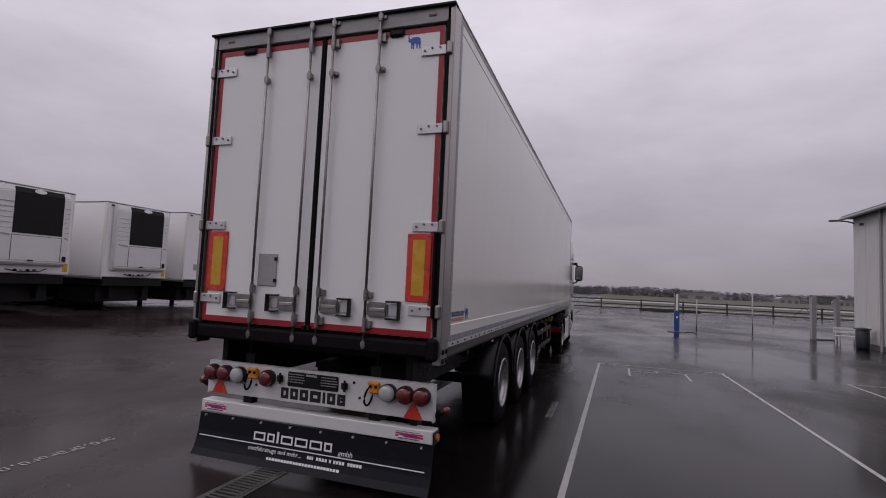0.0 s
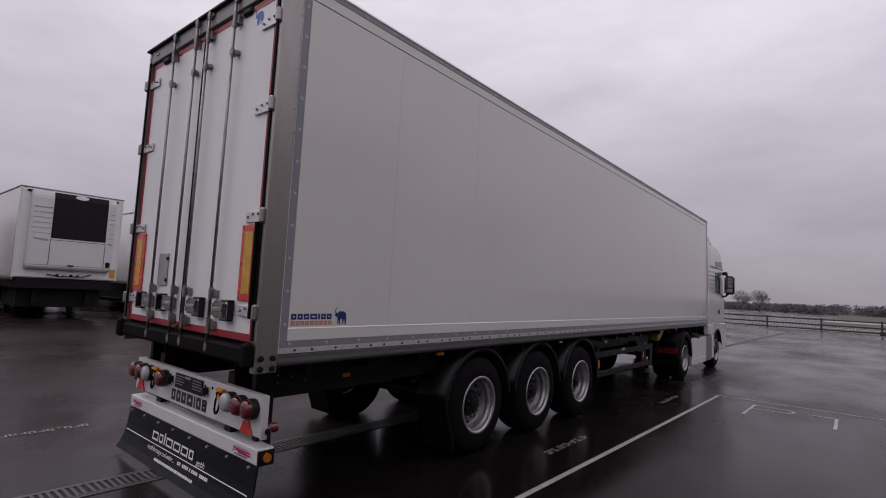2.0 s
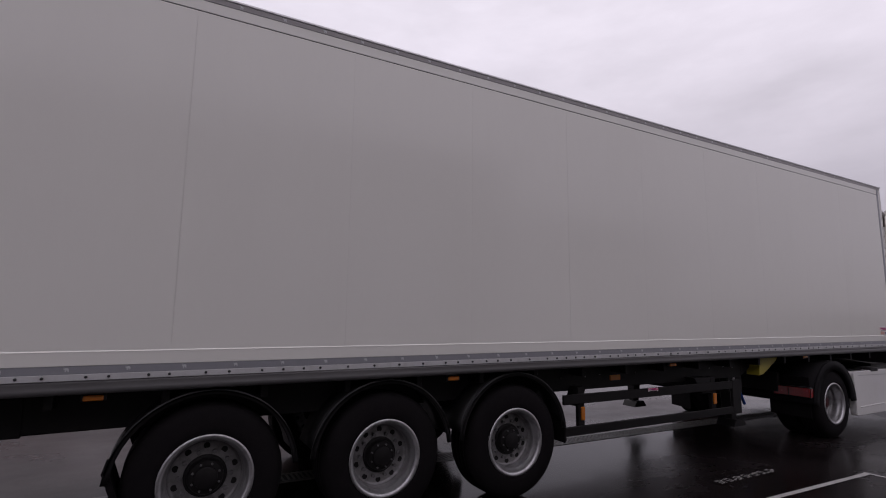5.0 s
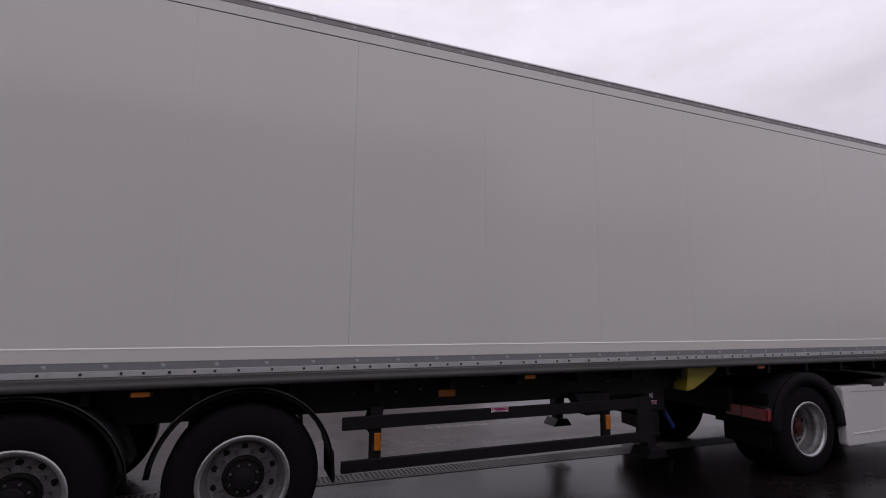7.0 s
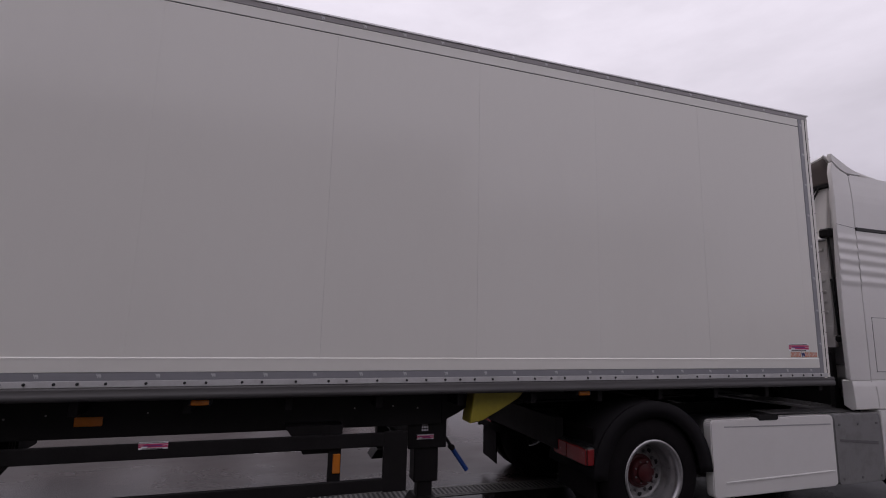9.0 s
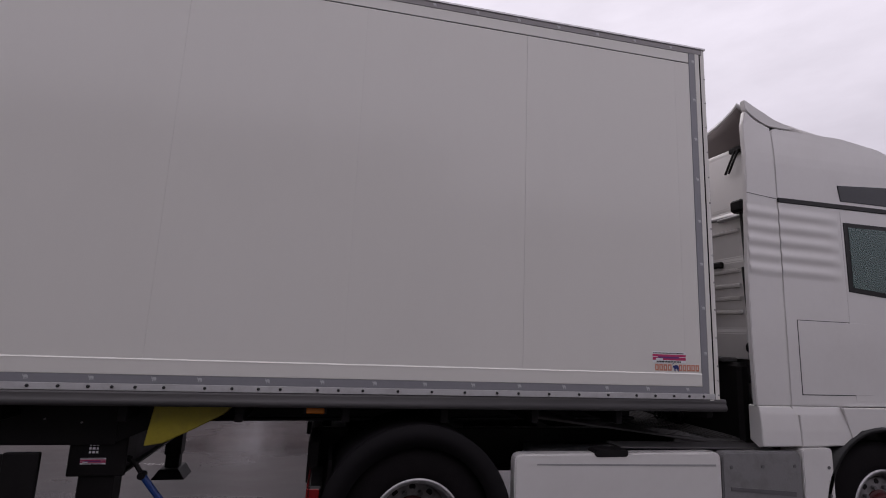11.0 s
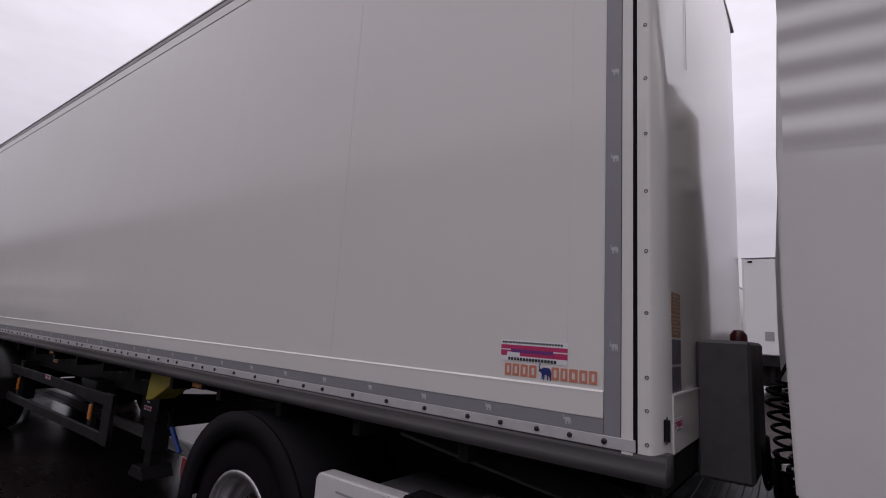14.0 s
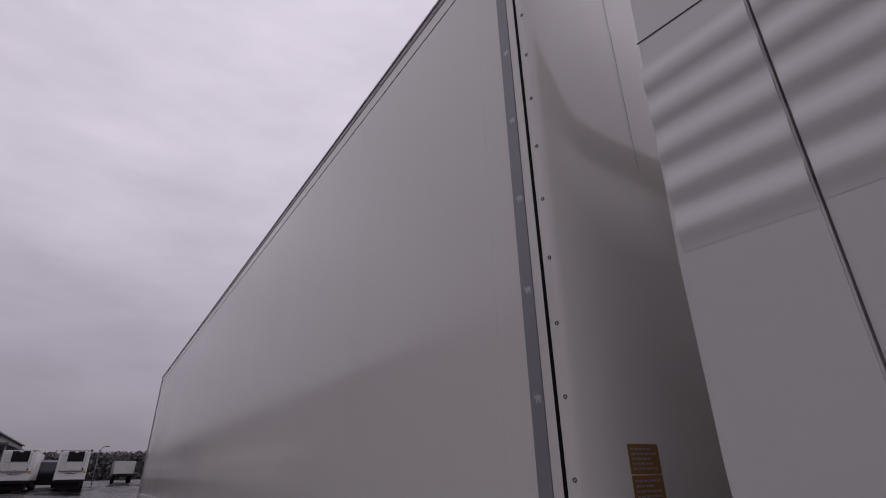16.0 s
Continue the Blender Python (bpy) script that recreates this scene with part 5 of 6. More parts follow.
# ribbed rear wall of the cab
rear_wall = part("rear_wall", prism([(13.935, 1.50), (13.93, 1.72), (13.945, 1.76), (13.945, 2.38), (13.96, 2.42), (13.955, 2.82), (13.985, 2.86), (13.985, 2.90), (14.09, 3.47), (14.20, 3.47), (14.20, 1.50)], "x", CX - 0.93, -0.30, 0.008, seg=2), M_CAB, cab, "white moulded cab rear wall")
part("wall_return", prism([(CX - 0.93, 13.95), (CX - 1.07, 14.06), (CX - 1.07, 14.2), (CX - 0.93, 14.2)], "z", 2.9, 3.46), M_CAB, rear_wall)
for z0, h in ((1.88, 0.05), (2.01, 0.05), (2.13, 0.05), (2.27, 0.05)):
    part("wall_rib", prism([(13.918, z0 + 0.014), (13.918, z0 + h - 0.010), (13.948, z0 + h), (13.948, z0)], "x", CX - 0.78, -0.34, 0.006, seg=2), M_CAB, rear_wall)
part("wall_rib", prism([(13.925, 2.655), (13.925, 2.675), (13.962, 2.69), (13.962, 2.645)], "x", CX - 0.70, -0.34, 0.006, seg=2), M_CAB, rear_wall)
part("wall_rail", tube([(-0.34, 13.955, 2.795), (-1.45, 13.955, 2.845), (-1.72, 13.95, 2.83), (-1.98, 13.945, 2.70)], 0.016, 6), M_DARKGREY, rear_wall, "dark rail across the rear wall")
for x0 in (-0.60, -1.22, -1.74):
    part("wall_vent", box(x0 - 0.075, x0 + 0.075, 13.90, 13.95, 2.335, 2.395, 0.014), M_BLACK, rear_wall, "black rubber vent")
# Dark plate added for the shade around the rear wall's edges.
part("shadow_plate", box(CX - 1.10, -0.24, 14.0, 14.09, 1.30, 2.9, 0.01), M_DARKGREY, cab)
part("engine_shroud", box(CX - 0.95, CX + 0.92, 13.80, 13.93, 0.80, 1.47, 0.03), M_BLACK, TRUCK, "black engine shroud")
part("shroud_lip", box(CX - 0.6, CX + 0.80, 13.76, 13.93, 1.47, 1.51, 0.01), M_DARKGREY, TRUCK)
# gas strut by the near wing, hoses and stays inside the far wing
strut = part("gas_strut", rod((-0.165, 13.84, 1.60), (-0.205, 13.82, 2.82), 0.013, 8), M_BLACK, TRUCK, "", True)
part("strut_sleeve", rod((-0.190, 13.84, 1.60), (-0.215, 13.82, 2.30), 0.011, 8), M_BLACK, strut, "", True)
part("strut_foot", box(-0.23, -0.15, 13.80, 13.92, 1.56, 1.64, 0.02), M_BLACK, strut)
hinge = part("spoiler_hinge", box(-0.48, -0.24, 14.03, 14.09, 3.445, 3.50, 0.012), M_BLACK, spoiler, "black spoiler hinge bar")
for hx in (-0.36, -0.40):
    part("hinge_stay", rod((hx, 14.03, 3.46), (hx - 0.10, 13.99, 3.24), 0.012, 8), M_BLACK, hinge, "", True)
part("wall_grip", box(-0.56, -0.30, 13.90, 13.96, 2.77, 2.80, 0.012), M_MIDGREY, rear_wall)
part("strut_head", box(-0.29, -0.16, 13.78, 13.94, 2.79, 2.90, 0.02), M_BLACK, strut)
part("drain_hose", tube([(-1.45, 14.06, 3.52), (-1.62, 14.0, 3.44), (-1.80, 13.95, 3.30), (-1.90, 13.93, 3.22), (-2.02, 13.92, 3.10), (-2.21, 13.90, 3.02), (-2.22, 13.88, 2.95), (-2.22, 13.88, 2.80)], 0.013, 8), M_BLACK, TRUCK, "black drain hose", True)
part("intake_duct", prism([(13.80, 1.40), (13.82, 2.2), (13.86, 2.80), (13.97, 2.76), (13.96, 2.2), (13.96, 1.40)], "x", -2.30, -2.14, 0.02), M_BLACK, TRUCK, "black upright intake duct")
FX = 2 * CX + 0.15
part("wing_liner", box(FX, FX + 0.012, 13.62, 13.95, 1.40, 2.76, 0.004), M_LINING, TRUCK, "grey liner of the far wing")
for zz, y0, y1 in ((3.33, 13.71, 13.90), (2.955, 13.70, 13.90), (2.76, 13.62, 13.92), (2.06, 13.62, 13.92)):
    part("wing_stay", box(FX, FX + 0.05, y0, y1, zz - 0.016, zz + 0.016, 0.008), M_BLACK, TRUCK)
for yy in (13.655, 13.72):
    part("wing_rod", rod((FX + 0.03, yy, 1.45), (FX + 0.03, yy + 0.01, 2.75), 0.011, 8), M_BLACK, TRUCK, "", True)
part("wing_lining", prism([(13.61, 2.78), (13.64, 3.30), (13.74, 3.50), (13.95, 3.50), (13.95, 2.78)], "x", FX - 0.052, FX - 0.002), M_WINGGREY, TRUCK, "warm grey inner skin of the far wing")
part("wing_rod", rod((FX + 0.03, 13.845, 2.80), (FX + 0.03, 13.85, 3.42), 0.011, 8), M_BLACK, TRUCK, "", True)
for yy in (13.72, 13.80):
    part("wing_rib", box(FX - 0.004, FX + 0.012, yy, yy + 0.010, 2.78, 3.42, 0.003), M_WINGGREY, TRUCK)
for zz in (3.42, 3.12):
    part("wing_rib", box(FX - 0.004, FX + 0.012, 13.66, 13.94, zz, zz + 0.010, 0.003), M_WINGGREY, TRUCK)

# the upper cab sits a little lower and further back than its first outline
def lowered(z):
    knots = ((1.2, 1.2), (1.84, 1.824), (2.2, 2.15), (2.9, 2.815), (3.55, 3.43), (3.9, 3.735))
    for (a, p), (b, q) in zip(knots, knots[1:]):
        if a <= z <= b:
            return p + (q - p) * (z - a) / (b - a)
    return z


def settle(ob):
    for child in ob.children:
        settle(child)
        if child.type == "MESH":
            for v in child.data.vertices:
                if v.co.z > 1.1:
                    v.co.y -= min(0.07, max(0.0, (v.co.y - 13.80) * 0.19)) if v.co.y > 13.80 else 0.0
                    lean = 0.020 * min(1.0, max(0.0, (v.co.z - 3.22) / 0.30)) ** 1.5
                    v.co.x -= lean * (v.co.x - CX) / 1.16
                    v.co.z = lowered(v.co.z)


settle(TRUCK)

# frame, deck, fifth wheel
for x in (-0.84, -1.65):
    part("frame_rail", box(x - 0.04, x + 0.04, 10.46, 15.9, 0.58, 0.86, 0.008), M_BLACK, TRUCK, "black frame rail")
for yy in (10.6, 11.6, 12.4, 13.3, 14.6):
    part("frame_crossbar", box(-1.65, -0.84, yy, yy + 0.12, 0.62, 0.82, 0.006), M_BLACK, TRUCK)
part("fifth_wheel", lathe([(0.001, 1.055), (0.42, 1.05), (0.48, 1.03), (0.46, 0.97), (0.30, 0.93), (0.30, 0.86)], (CX, 11.05, 0), "z", 32), M_BLACK, TRUCK, "greasy black fifth wheel plate", True)
deck = part("deck_plate", box(-2.15, -0.34, 13.20, 13.92, 0.845, 0.862, 0.004), M_PLASTIC, TRUCK, "dark ribbed deck plate")
for k in range(11):
    y = 13.24 + k * 0.062
    part("deck_rib", prism([(-0.36, y + 0.05), (-0.36, y + 0.078), (-2.1, y - 0.012), (-2.1, y - 0.04)], "z", 0.862, 0.875, 0.003), M_RAIL, deck)
part("deck_edge", box(-0.34, -0.325, 13.20, 13.92, 0.83, 0.872, 0.003), M_RAIL, deck)
ramp = part("deck_ramp", prism([(12.05, 1.035), (12.9, 0.925), (13.55, 0.862), (13.90, 0.852), (13.90, 0.838), (13.5, 0.842), (12.05, 1.015)], "x", -0.70, -0.30, 0.004), M_RAIL, TRUCK, "grimy metal ramp plate over the frame")
for k in range(4):
    x = -0.36 - 0.075 * k
    part("ramp_rib", prism([(13.08, 0.912), (13.50, 0.872), (13.50, 0.864), (13.08, 0.902)], "x", x - 0.008, x + 0.008, 0.002), M_ALU, ramp)
part("step_plate", prism([(12.6, 0.862), (13.3, 0.852), (13.9, 0.842), (13.9, 0.832), (12.6, 0.85)], "x", -0.30, -0.10, 0.003), M_RAIL, TRUCK, "grimy step plate")

# side tank covers
def rounded(y0, y1, z0, z1, r):
    pts = []
    for cy, cz, a0 in ((y1 - r, z1 - r, 0), (y0 + r, z1 - r, 90), (y0 + r, z0 + r, 180), (y1 - r, z0 + r, 270)):
        for k in range(5):
            a = radians(a0 + 22.5 * k)
            pts.append((cy + r * math.cos(a), cz + r * math.sin(a)))
    return pts


CBOLT = shared("cover_bolt", rod((-0.004, 0, 0), (0.004, 0, 0), 0.013, 10), M_DARKGREY)


def tanks(x, s):
    xo = x + s * 0.09
    tank = part("side_cover", prism(rounded(11.775, 13.345, 0.165, 0.838, 0.045), "x", *sorted((xo - s * 0.09, xo)), bevel=0.016, seg=2), M_CAB, TRUCK, "white moulded side cover")
    # Creases on both covers are darker strips, with their shade in the colour.
    part("cover_crease", prism([(11.93, 0.778), (11.93, 0.768), (13.30, 0.742), (13.30, 0.756)], "x", *sorted((xo, xo + s * 0.0015))), M_MIDGREY, tank)
    part("cover_ledge", prism([(11.92, 0.285), (11.92, 0.30), (13.30, 0.315), (13.30, 0.30)], "x", *sorted((xo - s * 0.01, xo + s * 0.006)), bevel=0.002), M_CAB, tank)
    part("cover_grip", prism(rounded(12.35, 12.60, 0.815, 0.862, 0.02), "x", *sorted((xo - s * 0.10, xo + s * 0.003))), M_BLACK, tank)
    g = part("side_cover", prism(rounded(13.36, 14.045, 0.165, 0.835, 0.04), "x", *sorted((xo - s * 0.09, xo - s * 0.004)), bevel=0.014, seg=2), M_COVERGREY, TRUCK, "grey moulded side cover")
    dots("cover_bolt", CBOLT, g, [(xo - s * 0.003, yy, zz) for yy in (13.43, 13.70, 13.98) for zz in (0.735, 0.22)])
    part("cover_crease", prism([(13.42, 0.60), (13.42, 0.575), (13.98, 0.52), (13.98, 0.555)], "x", *sorted((xo - s * 0.004, xo - s * 0.001))), M_DARKGREY, g)
    st = part("step_column", prism(rounded(14.06, 14.335, 0.20, 0.86, 0.03), "x", *sorted((xo - s * 0.2, xo)), bevel=0.014, seg=2), M_CAB, TRUCK, "white step column")
    dots("cover_bolt", CBOLT, st, [(xo, 14.29, zz) for zz in (0.72, 0.52, 0.32)])
    part("fuel_tank", box(*sorted((xo - s * 0.10, xo - s * 0.62)), 11.95, 13.95, 0.24, 0.80, 0.09, seg=3), M_ALU, TRUCK, "", True)
    # drive axle
    part("rear_mudguard", arc_band(11.135, 0.405, 0.600, 0.616, *sorted((x + s * 0.10, x - s * 0.60)), 2, 178, 28), M_GUARD, TRUCK, "black rear mudguard", True)
    part("mudguard_lip", arc_band(11.135, 0.405, 0.485, 0.620, *sorted((x + s * 0.088, x + s * 0.110)), 0, 180, 28), M_GUARD, TRUCK, "", True)
    if s > 0:
        part("mud_flap", prism([(10.58, 0.80), (10.60, 0.80), (10.61, 0.22), (10.58, 0.22)], "x", x - 0.54, x + 0.02), M_RUBBER, TRUCK, "black mud flap")
    else:
        part("mud_flap", prism([(-1.98, 0.60), (-2.36, 0.60), (-2.36, 0.075), (-2.10, 0.06), (-1.98, 0.045)], "y", 10.555, 10.57), M_RUBBER, TRUCK, "black mud flap")
    lamp = part("tail_lamp", box(*sorted((x + s * 0.085, x - s * 0.42)), 10.47, 10.55, 0.515, 0.665, 0.012), M_PLASTIC, TRUCK, "red tail lamp")
    part("lens", box(*sorted((x + s * 0.08, x - s * 0.20)), 10.458, 10.472, 0.527, 0.653, 0.004), M_TRUCK_LENS, lamp)
    part("lens", box(*sorted((x - s * 0.21, x - s * 0.41)), 10.458, 10.472, 0.527, 0.653, 0.004), M_TRUCK_LENS, lamp)
    part("side_lens", box(*sorted((x + s * 0.082, x + s * 0.092)), 10.475, 10.535, 0.527, 0.653, 0.003), M_TRUCK_LENS, lamp)
    wheel("wheel", TRUCK, x + s * 0.085, 11.135, rise(11.16) + 0.488, 0.505, 0.30, 0.280, s, M_HUB_RED, 0.20, "black dual tyres on silver rim with red hub", True)
    if s < 0:
        # Added block that keeps the white far side cover out of sight.
        part("battery_box", box(-2.28, -1.78, 11.80, 13.3, 0.30, 0.93, 0.02), M_BLACK, TRUCK, "black block added to hide the far side cover")
    wheel("wheel", TRUCK, x + s * 0.04, 14.86, rise(14.86) + 0.502, 0.505, 0.315, 0.285, s, M_HUB_RED, 0.06, "black steering tyre on silver rim with red hub")


side_pair(tanks, 0.10)
part("axle", rod((2 * CX + 0.5, 11.16, 0.42), (-0.5, 11.16, 0.42), 0.09, 14), M_BLACK, TRUCK, "", True)
part("axle", rod((2 * CX + 0.5, 14.86, 0.39), (-0.5, 14.86, 0.39), 0.07, 14), M_BLACK, TRUCK, "", True)
part("tail_member", box(-2.05, -0.44, 10.44, 10.52, 0.56, 0.84, 0.01), M_BLACK, TRUCK, "black rear cross member")
part("flap_bracket", box(-2.0, -1.86, 10.38, 10.46, 0.60, 0.72, 0.01), M_BLACK, TRUCK)
part("front_bumper", box(2 * CX + 0.6, -0.60, 15.9, 16.2, 0.36, 1.155, 0.04), M_CAB, TRUCK)
part("windscreen", prism([(15.995, 2.66), (16.115, 1.93), (16.12, 1.93), (16.0, 2.66)], "x", CX - 1.02, CX + 1.02), M_DARKGLASS, cab, "dark windscreen")
# coiled air lines
for k, (cx, tint) in enumerate(((-0.92, M_RUBBER), (-1.06, M_RUBBER), (-1.20, M_RUBBER))):
    pts = [(cx, 14.0, 1.42), (cx, 13.92, 1.40)]
    for i in range(90):
        u = i / 89
        a = 2 * math.pi * 9 * u
        sag = 0.30 * math.sin(math.pi * u) + 0.22 * u
        pts.append((cx + 0.065 * math.cos(a), 13.90 - 0.36 * u, 1.36 - sag + 0.065 * math.sin(a)))
    pts += [(cx, 13.50, 1.14), (cx, 13.43, 1.18)]
    part("air_line", tube(pts, 0.0095, 6), tint, TRUCK, "black coiled air line", True)
part("line_gantry", tube([(-0.80, 13.95, 1.28), (-0.80, 13.86, 1.55), (-0.86, 13.84, 1.60), (-1.0, 13.84, 1.60), (-1.06, 13.86, 1.55), (-1.06, 13.95, 1.28)], 0.016, 8), M_BLACK, TRUCK, "", True)

# hanging coils between cab and nose
for cx, cy, top, turns, tint in ((-1.08, 13.63, 1.42, 8, M_RUBBER), (-1.24, 13.68, 1.40, 9, M_BLACK)):
    pts = [(cx + 0.02, 13.86, 1.52), (cx, 13.76, 1.56), (cx, cy + 0.04, 1.50)]
    for i in range(turns * 14):
        u = i / (turns * 14 - 1)
        a = 2 * math.pi * turns * u
        r = 0.062 + 0.010 * math.sin(3 * u * math.pi + cx)
        pts.append((cx + r * math.cos(a), cy + r * 0.8 * math.sin(a) + 0.02 * math.sin(2.2 * u), top - 0.44 * u))
    pts += [(cx + 0.05, cy - 0.05, 0.99), (cx + 0.10, 13.56, 1.10)]
    part("air_line", tube(pts, 0.0085, 6), tint, TRUCK, "black coiled air line", True)


# ---- surroundings: ground cover ----
def sheet(name, x0, x1, y0, y1, z, mat, label, cat):
    bm = bmesh.new()
    ys = [y0] + [v for v in (-14, 120) if y0 < v < y1] + [y1]
    rows = [(bm.verts.new((x0, v, z + rise(v))), bm.verts.new((x1, v, z + rise(v)))) for v in ys]
    for a, b in zip(rows, rows[1:]):
        bm.faces.new((a[0], a[1], b[1], b[0]))
    return tagged(part(name, bm, mat), label, cat, kind="structure")


sheet("grass_field", -500, 500, 72, 480, 0.010, M_GRASS, "winter grass airfield beyond the fence", "grass")
sheet("grass_verge", -300, -34, -14, 55, 0.008 + fall(-34), M_GRASS, "winter grass verge behind parked trailers", "grass")
sheet("taxiway_strip", -500, 500, 86, 90, 0.016, M_STRIP, "pale concrete strip across grass", "path")
sheet("runway_strip", -500, 500, 150, 175, 0.020, M_STRIP, "pale wet runway across grass", "runway")

# ---- fence ----
def fence():
    t = thing("boundary_fence", "dark steel boundary fence along the yard edge", "fence")
    t.matrix_basis = pose(0, 15, rise(68.5))
    bm = box(-0.09, 0.09, -0.07, 0.07, 0, 1.42, 0.012)
    post = shared("post", bm, M_FENCE)
    for k in range(24):
        piece("post", post, t, -66 + k * 5.1, 53.5, 0)
    for zz in (0.16, 0.66, 1.26):
        bm = box(-66, 51.5, 53.44, 53.56, zz - 0.075, zz + 0.075, 0.02)
        part("rail", bm, M_FENCE, t)
    bar = shared("picket", box(-0.025, 0.025, -0.012, 0.012, 0.22, 0.60), M_STRIPGREY)
    for k in range(150):
        piece("picket", bar, t, -40 + k * 0.30, 53.46, 0)
    part("kerb", box(5.2, 12.5, 53.2, 53.9, 0, 0.35, 0.03), M_FENCE, t)
    part("stay", rod((24.0, 53.5, 1.4), (22.6, 53.5, 0), 0.04, 6), M_FENCE, t)
    part("stay", rod((24.0, 53.5, 1.4), (25.4, 53.5, 0), 0.04, 6), M_FENCE, t)


fence()


# ---- trees and woods ----
def woods(name, x0, y0, x1, y1, count, hmin, hmax, seed, mat, z0=0.0, depth=14, spray=110):
    rnd = random.Random(seed)
    verts, faces = [], []
    for _ in range(count):
        u = rnd.random()
        cx, cy = x0 + (x1 - x0) * u, y0 + (y1 - y0) * u
        nx, ny = -(y1 - y0), x1 - x0
        nl = math.hypot(nx, ny)
        o = (rnd.random() - 0.5) * depth
        cx, cy = cx + nx / nl * o, cy + ny / nl * o
        h = hmin + (hmax - hmin) * rnd.random() ** 1.3 * (0.6 + 0.4 * math.sin(u * 17 + seed) ** 2)
        w = h * (0.30 + 0.30 * rnd.random())
        for c in range(spray):
            # twig sprays scattered through a rounded crown
            z = rnd.random() ** 0.8
            r = w * (1 - (1.6 * z - 0.75) ** 2 * 0.8) * rnd.random() ** 0.5
            a = rnd.random() * 6.283
            px, py, pz = cx + r * math.cos(a), cy + r * math.sin(a), z0 + h * z
            g = h * 0.075 * (0.6 + 0.8 * rnd.random())
            base = len(verts)
            for _k in range(3):
                verts.append((px + g * rnd.uniform(-1, 1), py + g * rnd.uniform(-1, 1), pz + g * rnd.uniform(-0.8, 0.9)))
            faces.append((base, base + 1, base + 2))
    me = bpy.data.meshes.new(name)
    me.from_pydata(verts, [], faces)
    me.materials.append(mat)
    return tagged(new(name, me), "distant leafless woods with haze in their grey colour", "woods", kind="stuff")


woods("far_woods", -420, 430, 430, 430, 2600, 4.2, 7.8, 2, M_HAZE_WOODS, -1.1)
woods("near_woods", -190, 300, -5, 330, 700, 3.4, 5.6, 5, M_HAZE_WOODS, -1.1)
woods("rear_woods", -180, -215, 200, -200, 2100, 8.2, 10.4, 7, M_HAZE_WOODS, 0.8)
woods("side_woods", -330, -160, -300, 380, 700, 6, 12, 9, M_HAZE_WOODS)


def bare_tree(x, y, height, seed):
    t = thing("bare_tree", "leafless round-crowned tree on far grass", "tree", "far bare trees")
    t.matrix_basis = pose(x, y, rise(y))
    rnd = random.Random(seed)
    trunk, crown = bmesh.new(), bmesh.new()
    rod((0, 0, 0), (0, 0, height * 0.25), height * 0.035, 8, trunk, height * 0.026)

    def grow(p, d, length, r, level):
        q = p + d * length
        if level >= 2:
            side = d.cross(Vector((0.3, 0.5, 1))).normalized() * r
            up = d.cross(side).normalized() * r
            a = [crown.verts.new(p + side), crown.verts.new(p - side * 0.5 + up), crown.verts.new(p - side * 0.5 - up)]
            e = crown.verts.new(q)
            for i in range(3):
                crown.faces.new((a[i], a[(i + 1) % 3], e))
        else:
            rod(p, q, r, 5, trunk, r * 0.65)
        if level < 4:
            for _ in range(4 if level < 4 else 3):
                nd = (d + Vector((rnd.uniform(-1, 1), rnd.uniform(-1, 1), rnd.uniform(-0.25, 0.8))) * 0.75).normalized()
                grow(p + d * length * rnd.uniform(0.55, 1.0), nd, length * rnd.uniform(0.6, 0.82), r * 0.6, level + 1)

    for _ in range(5):
        d = Vector((rnd.uniform(-0.8, 0.8), rnd.uniform(-0.8, 0.8), 1)).normalized()
        grow(Vector((0, 0, height * 0.22)), d, height * 0.26, height * 0.011, 0)
    for _ in range(2600):
        v = Vector((rnd.gauss(0, 1), rnd.gauss(0, 1), rnd.gauss(0, 1))).normalized() * rnd.random() ** 0.4
        p = Vector((v.x * height * 0.40, v.y * height * 0.40, height * (0.60 + 0.38 * v.z)))
        q = p + (v + Vector((rnd.uniform(-.6, .6), rnd.uniform(-.6, .6), 0.4))).normalized() * height * 0.055
        side = Vector((rnd.uniform(-1, 1), rnd.uniform(-1, 1), 0)).normalized() * height * 0.005
        crown.faces.new([crown.verts.new(k) for k in (p - side, p + side, q)])
    part("trunk", trunk, M_BARK, t, "grey trunk with limbs")
    part("crown", crown, M_TWIG, t, "fine bare twigs")


bare_tree(-37.8, 270, 10.3, 3)
bare_tree(-30.6, 270, 10.8, 4)

# ---- far buildings across the field ----
for k, (x, y, w, h, mt) in enumerate(((62, 395, 30, 3.0, M_HALL), (118, 400, 12, 2.8, M_HALL), (150, 398, 10, 2.4, M_HALL))):
    hb = thing("far_hangar", "pale low hangar across the airfield", "hangar", "far hangars")
    hb.matrix_basis = pose(x, y, rise(y))
    part("wall", box(-w / 2, w / 2, -6, 6, 0, h, 0.05), mt, hb)
    part("roof", prism([(-w / 2 - 0.3, h), (w / 2 + 0.3, h), (w / 2 - 2, h + 1.3), (-w / 2 + 2, h + 1.3)], "y", -6.3, 6.3), M_ROOF, hb)
    for j in range(3):
        part("door", box(-w / 2 + w * (j + 0.25) / 3, -w / 2 + w * (j + 0.75) / 3, -6.1, -6.0, 0, h * 0.75), M_DARKGREY, hb)

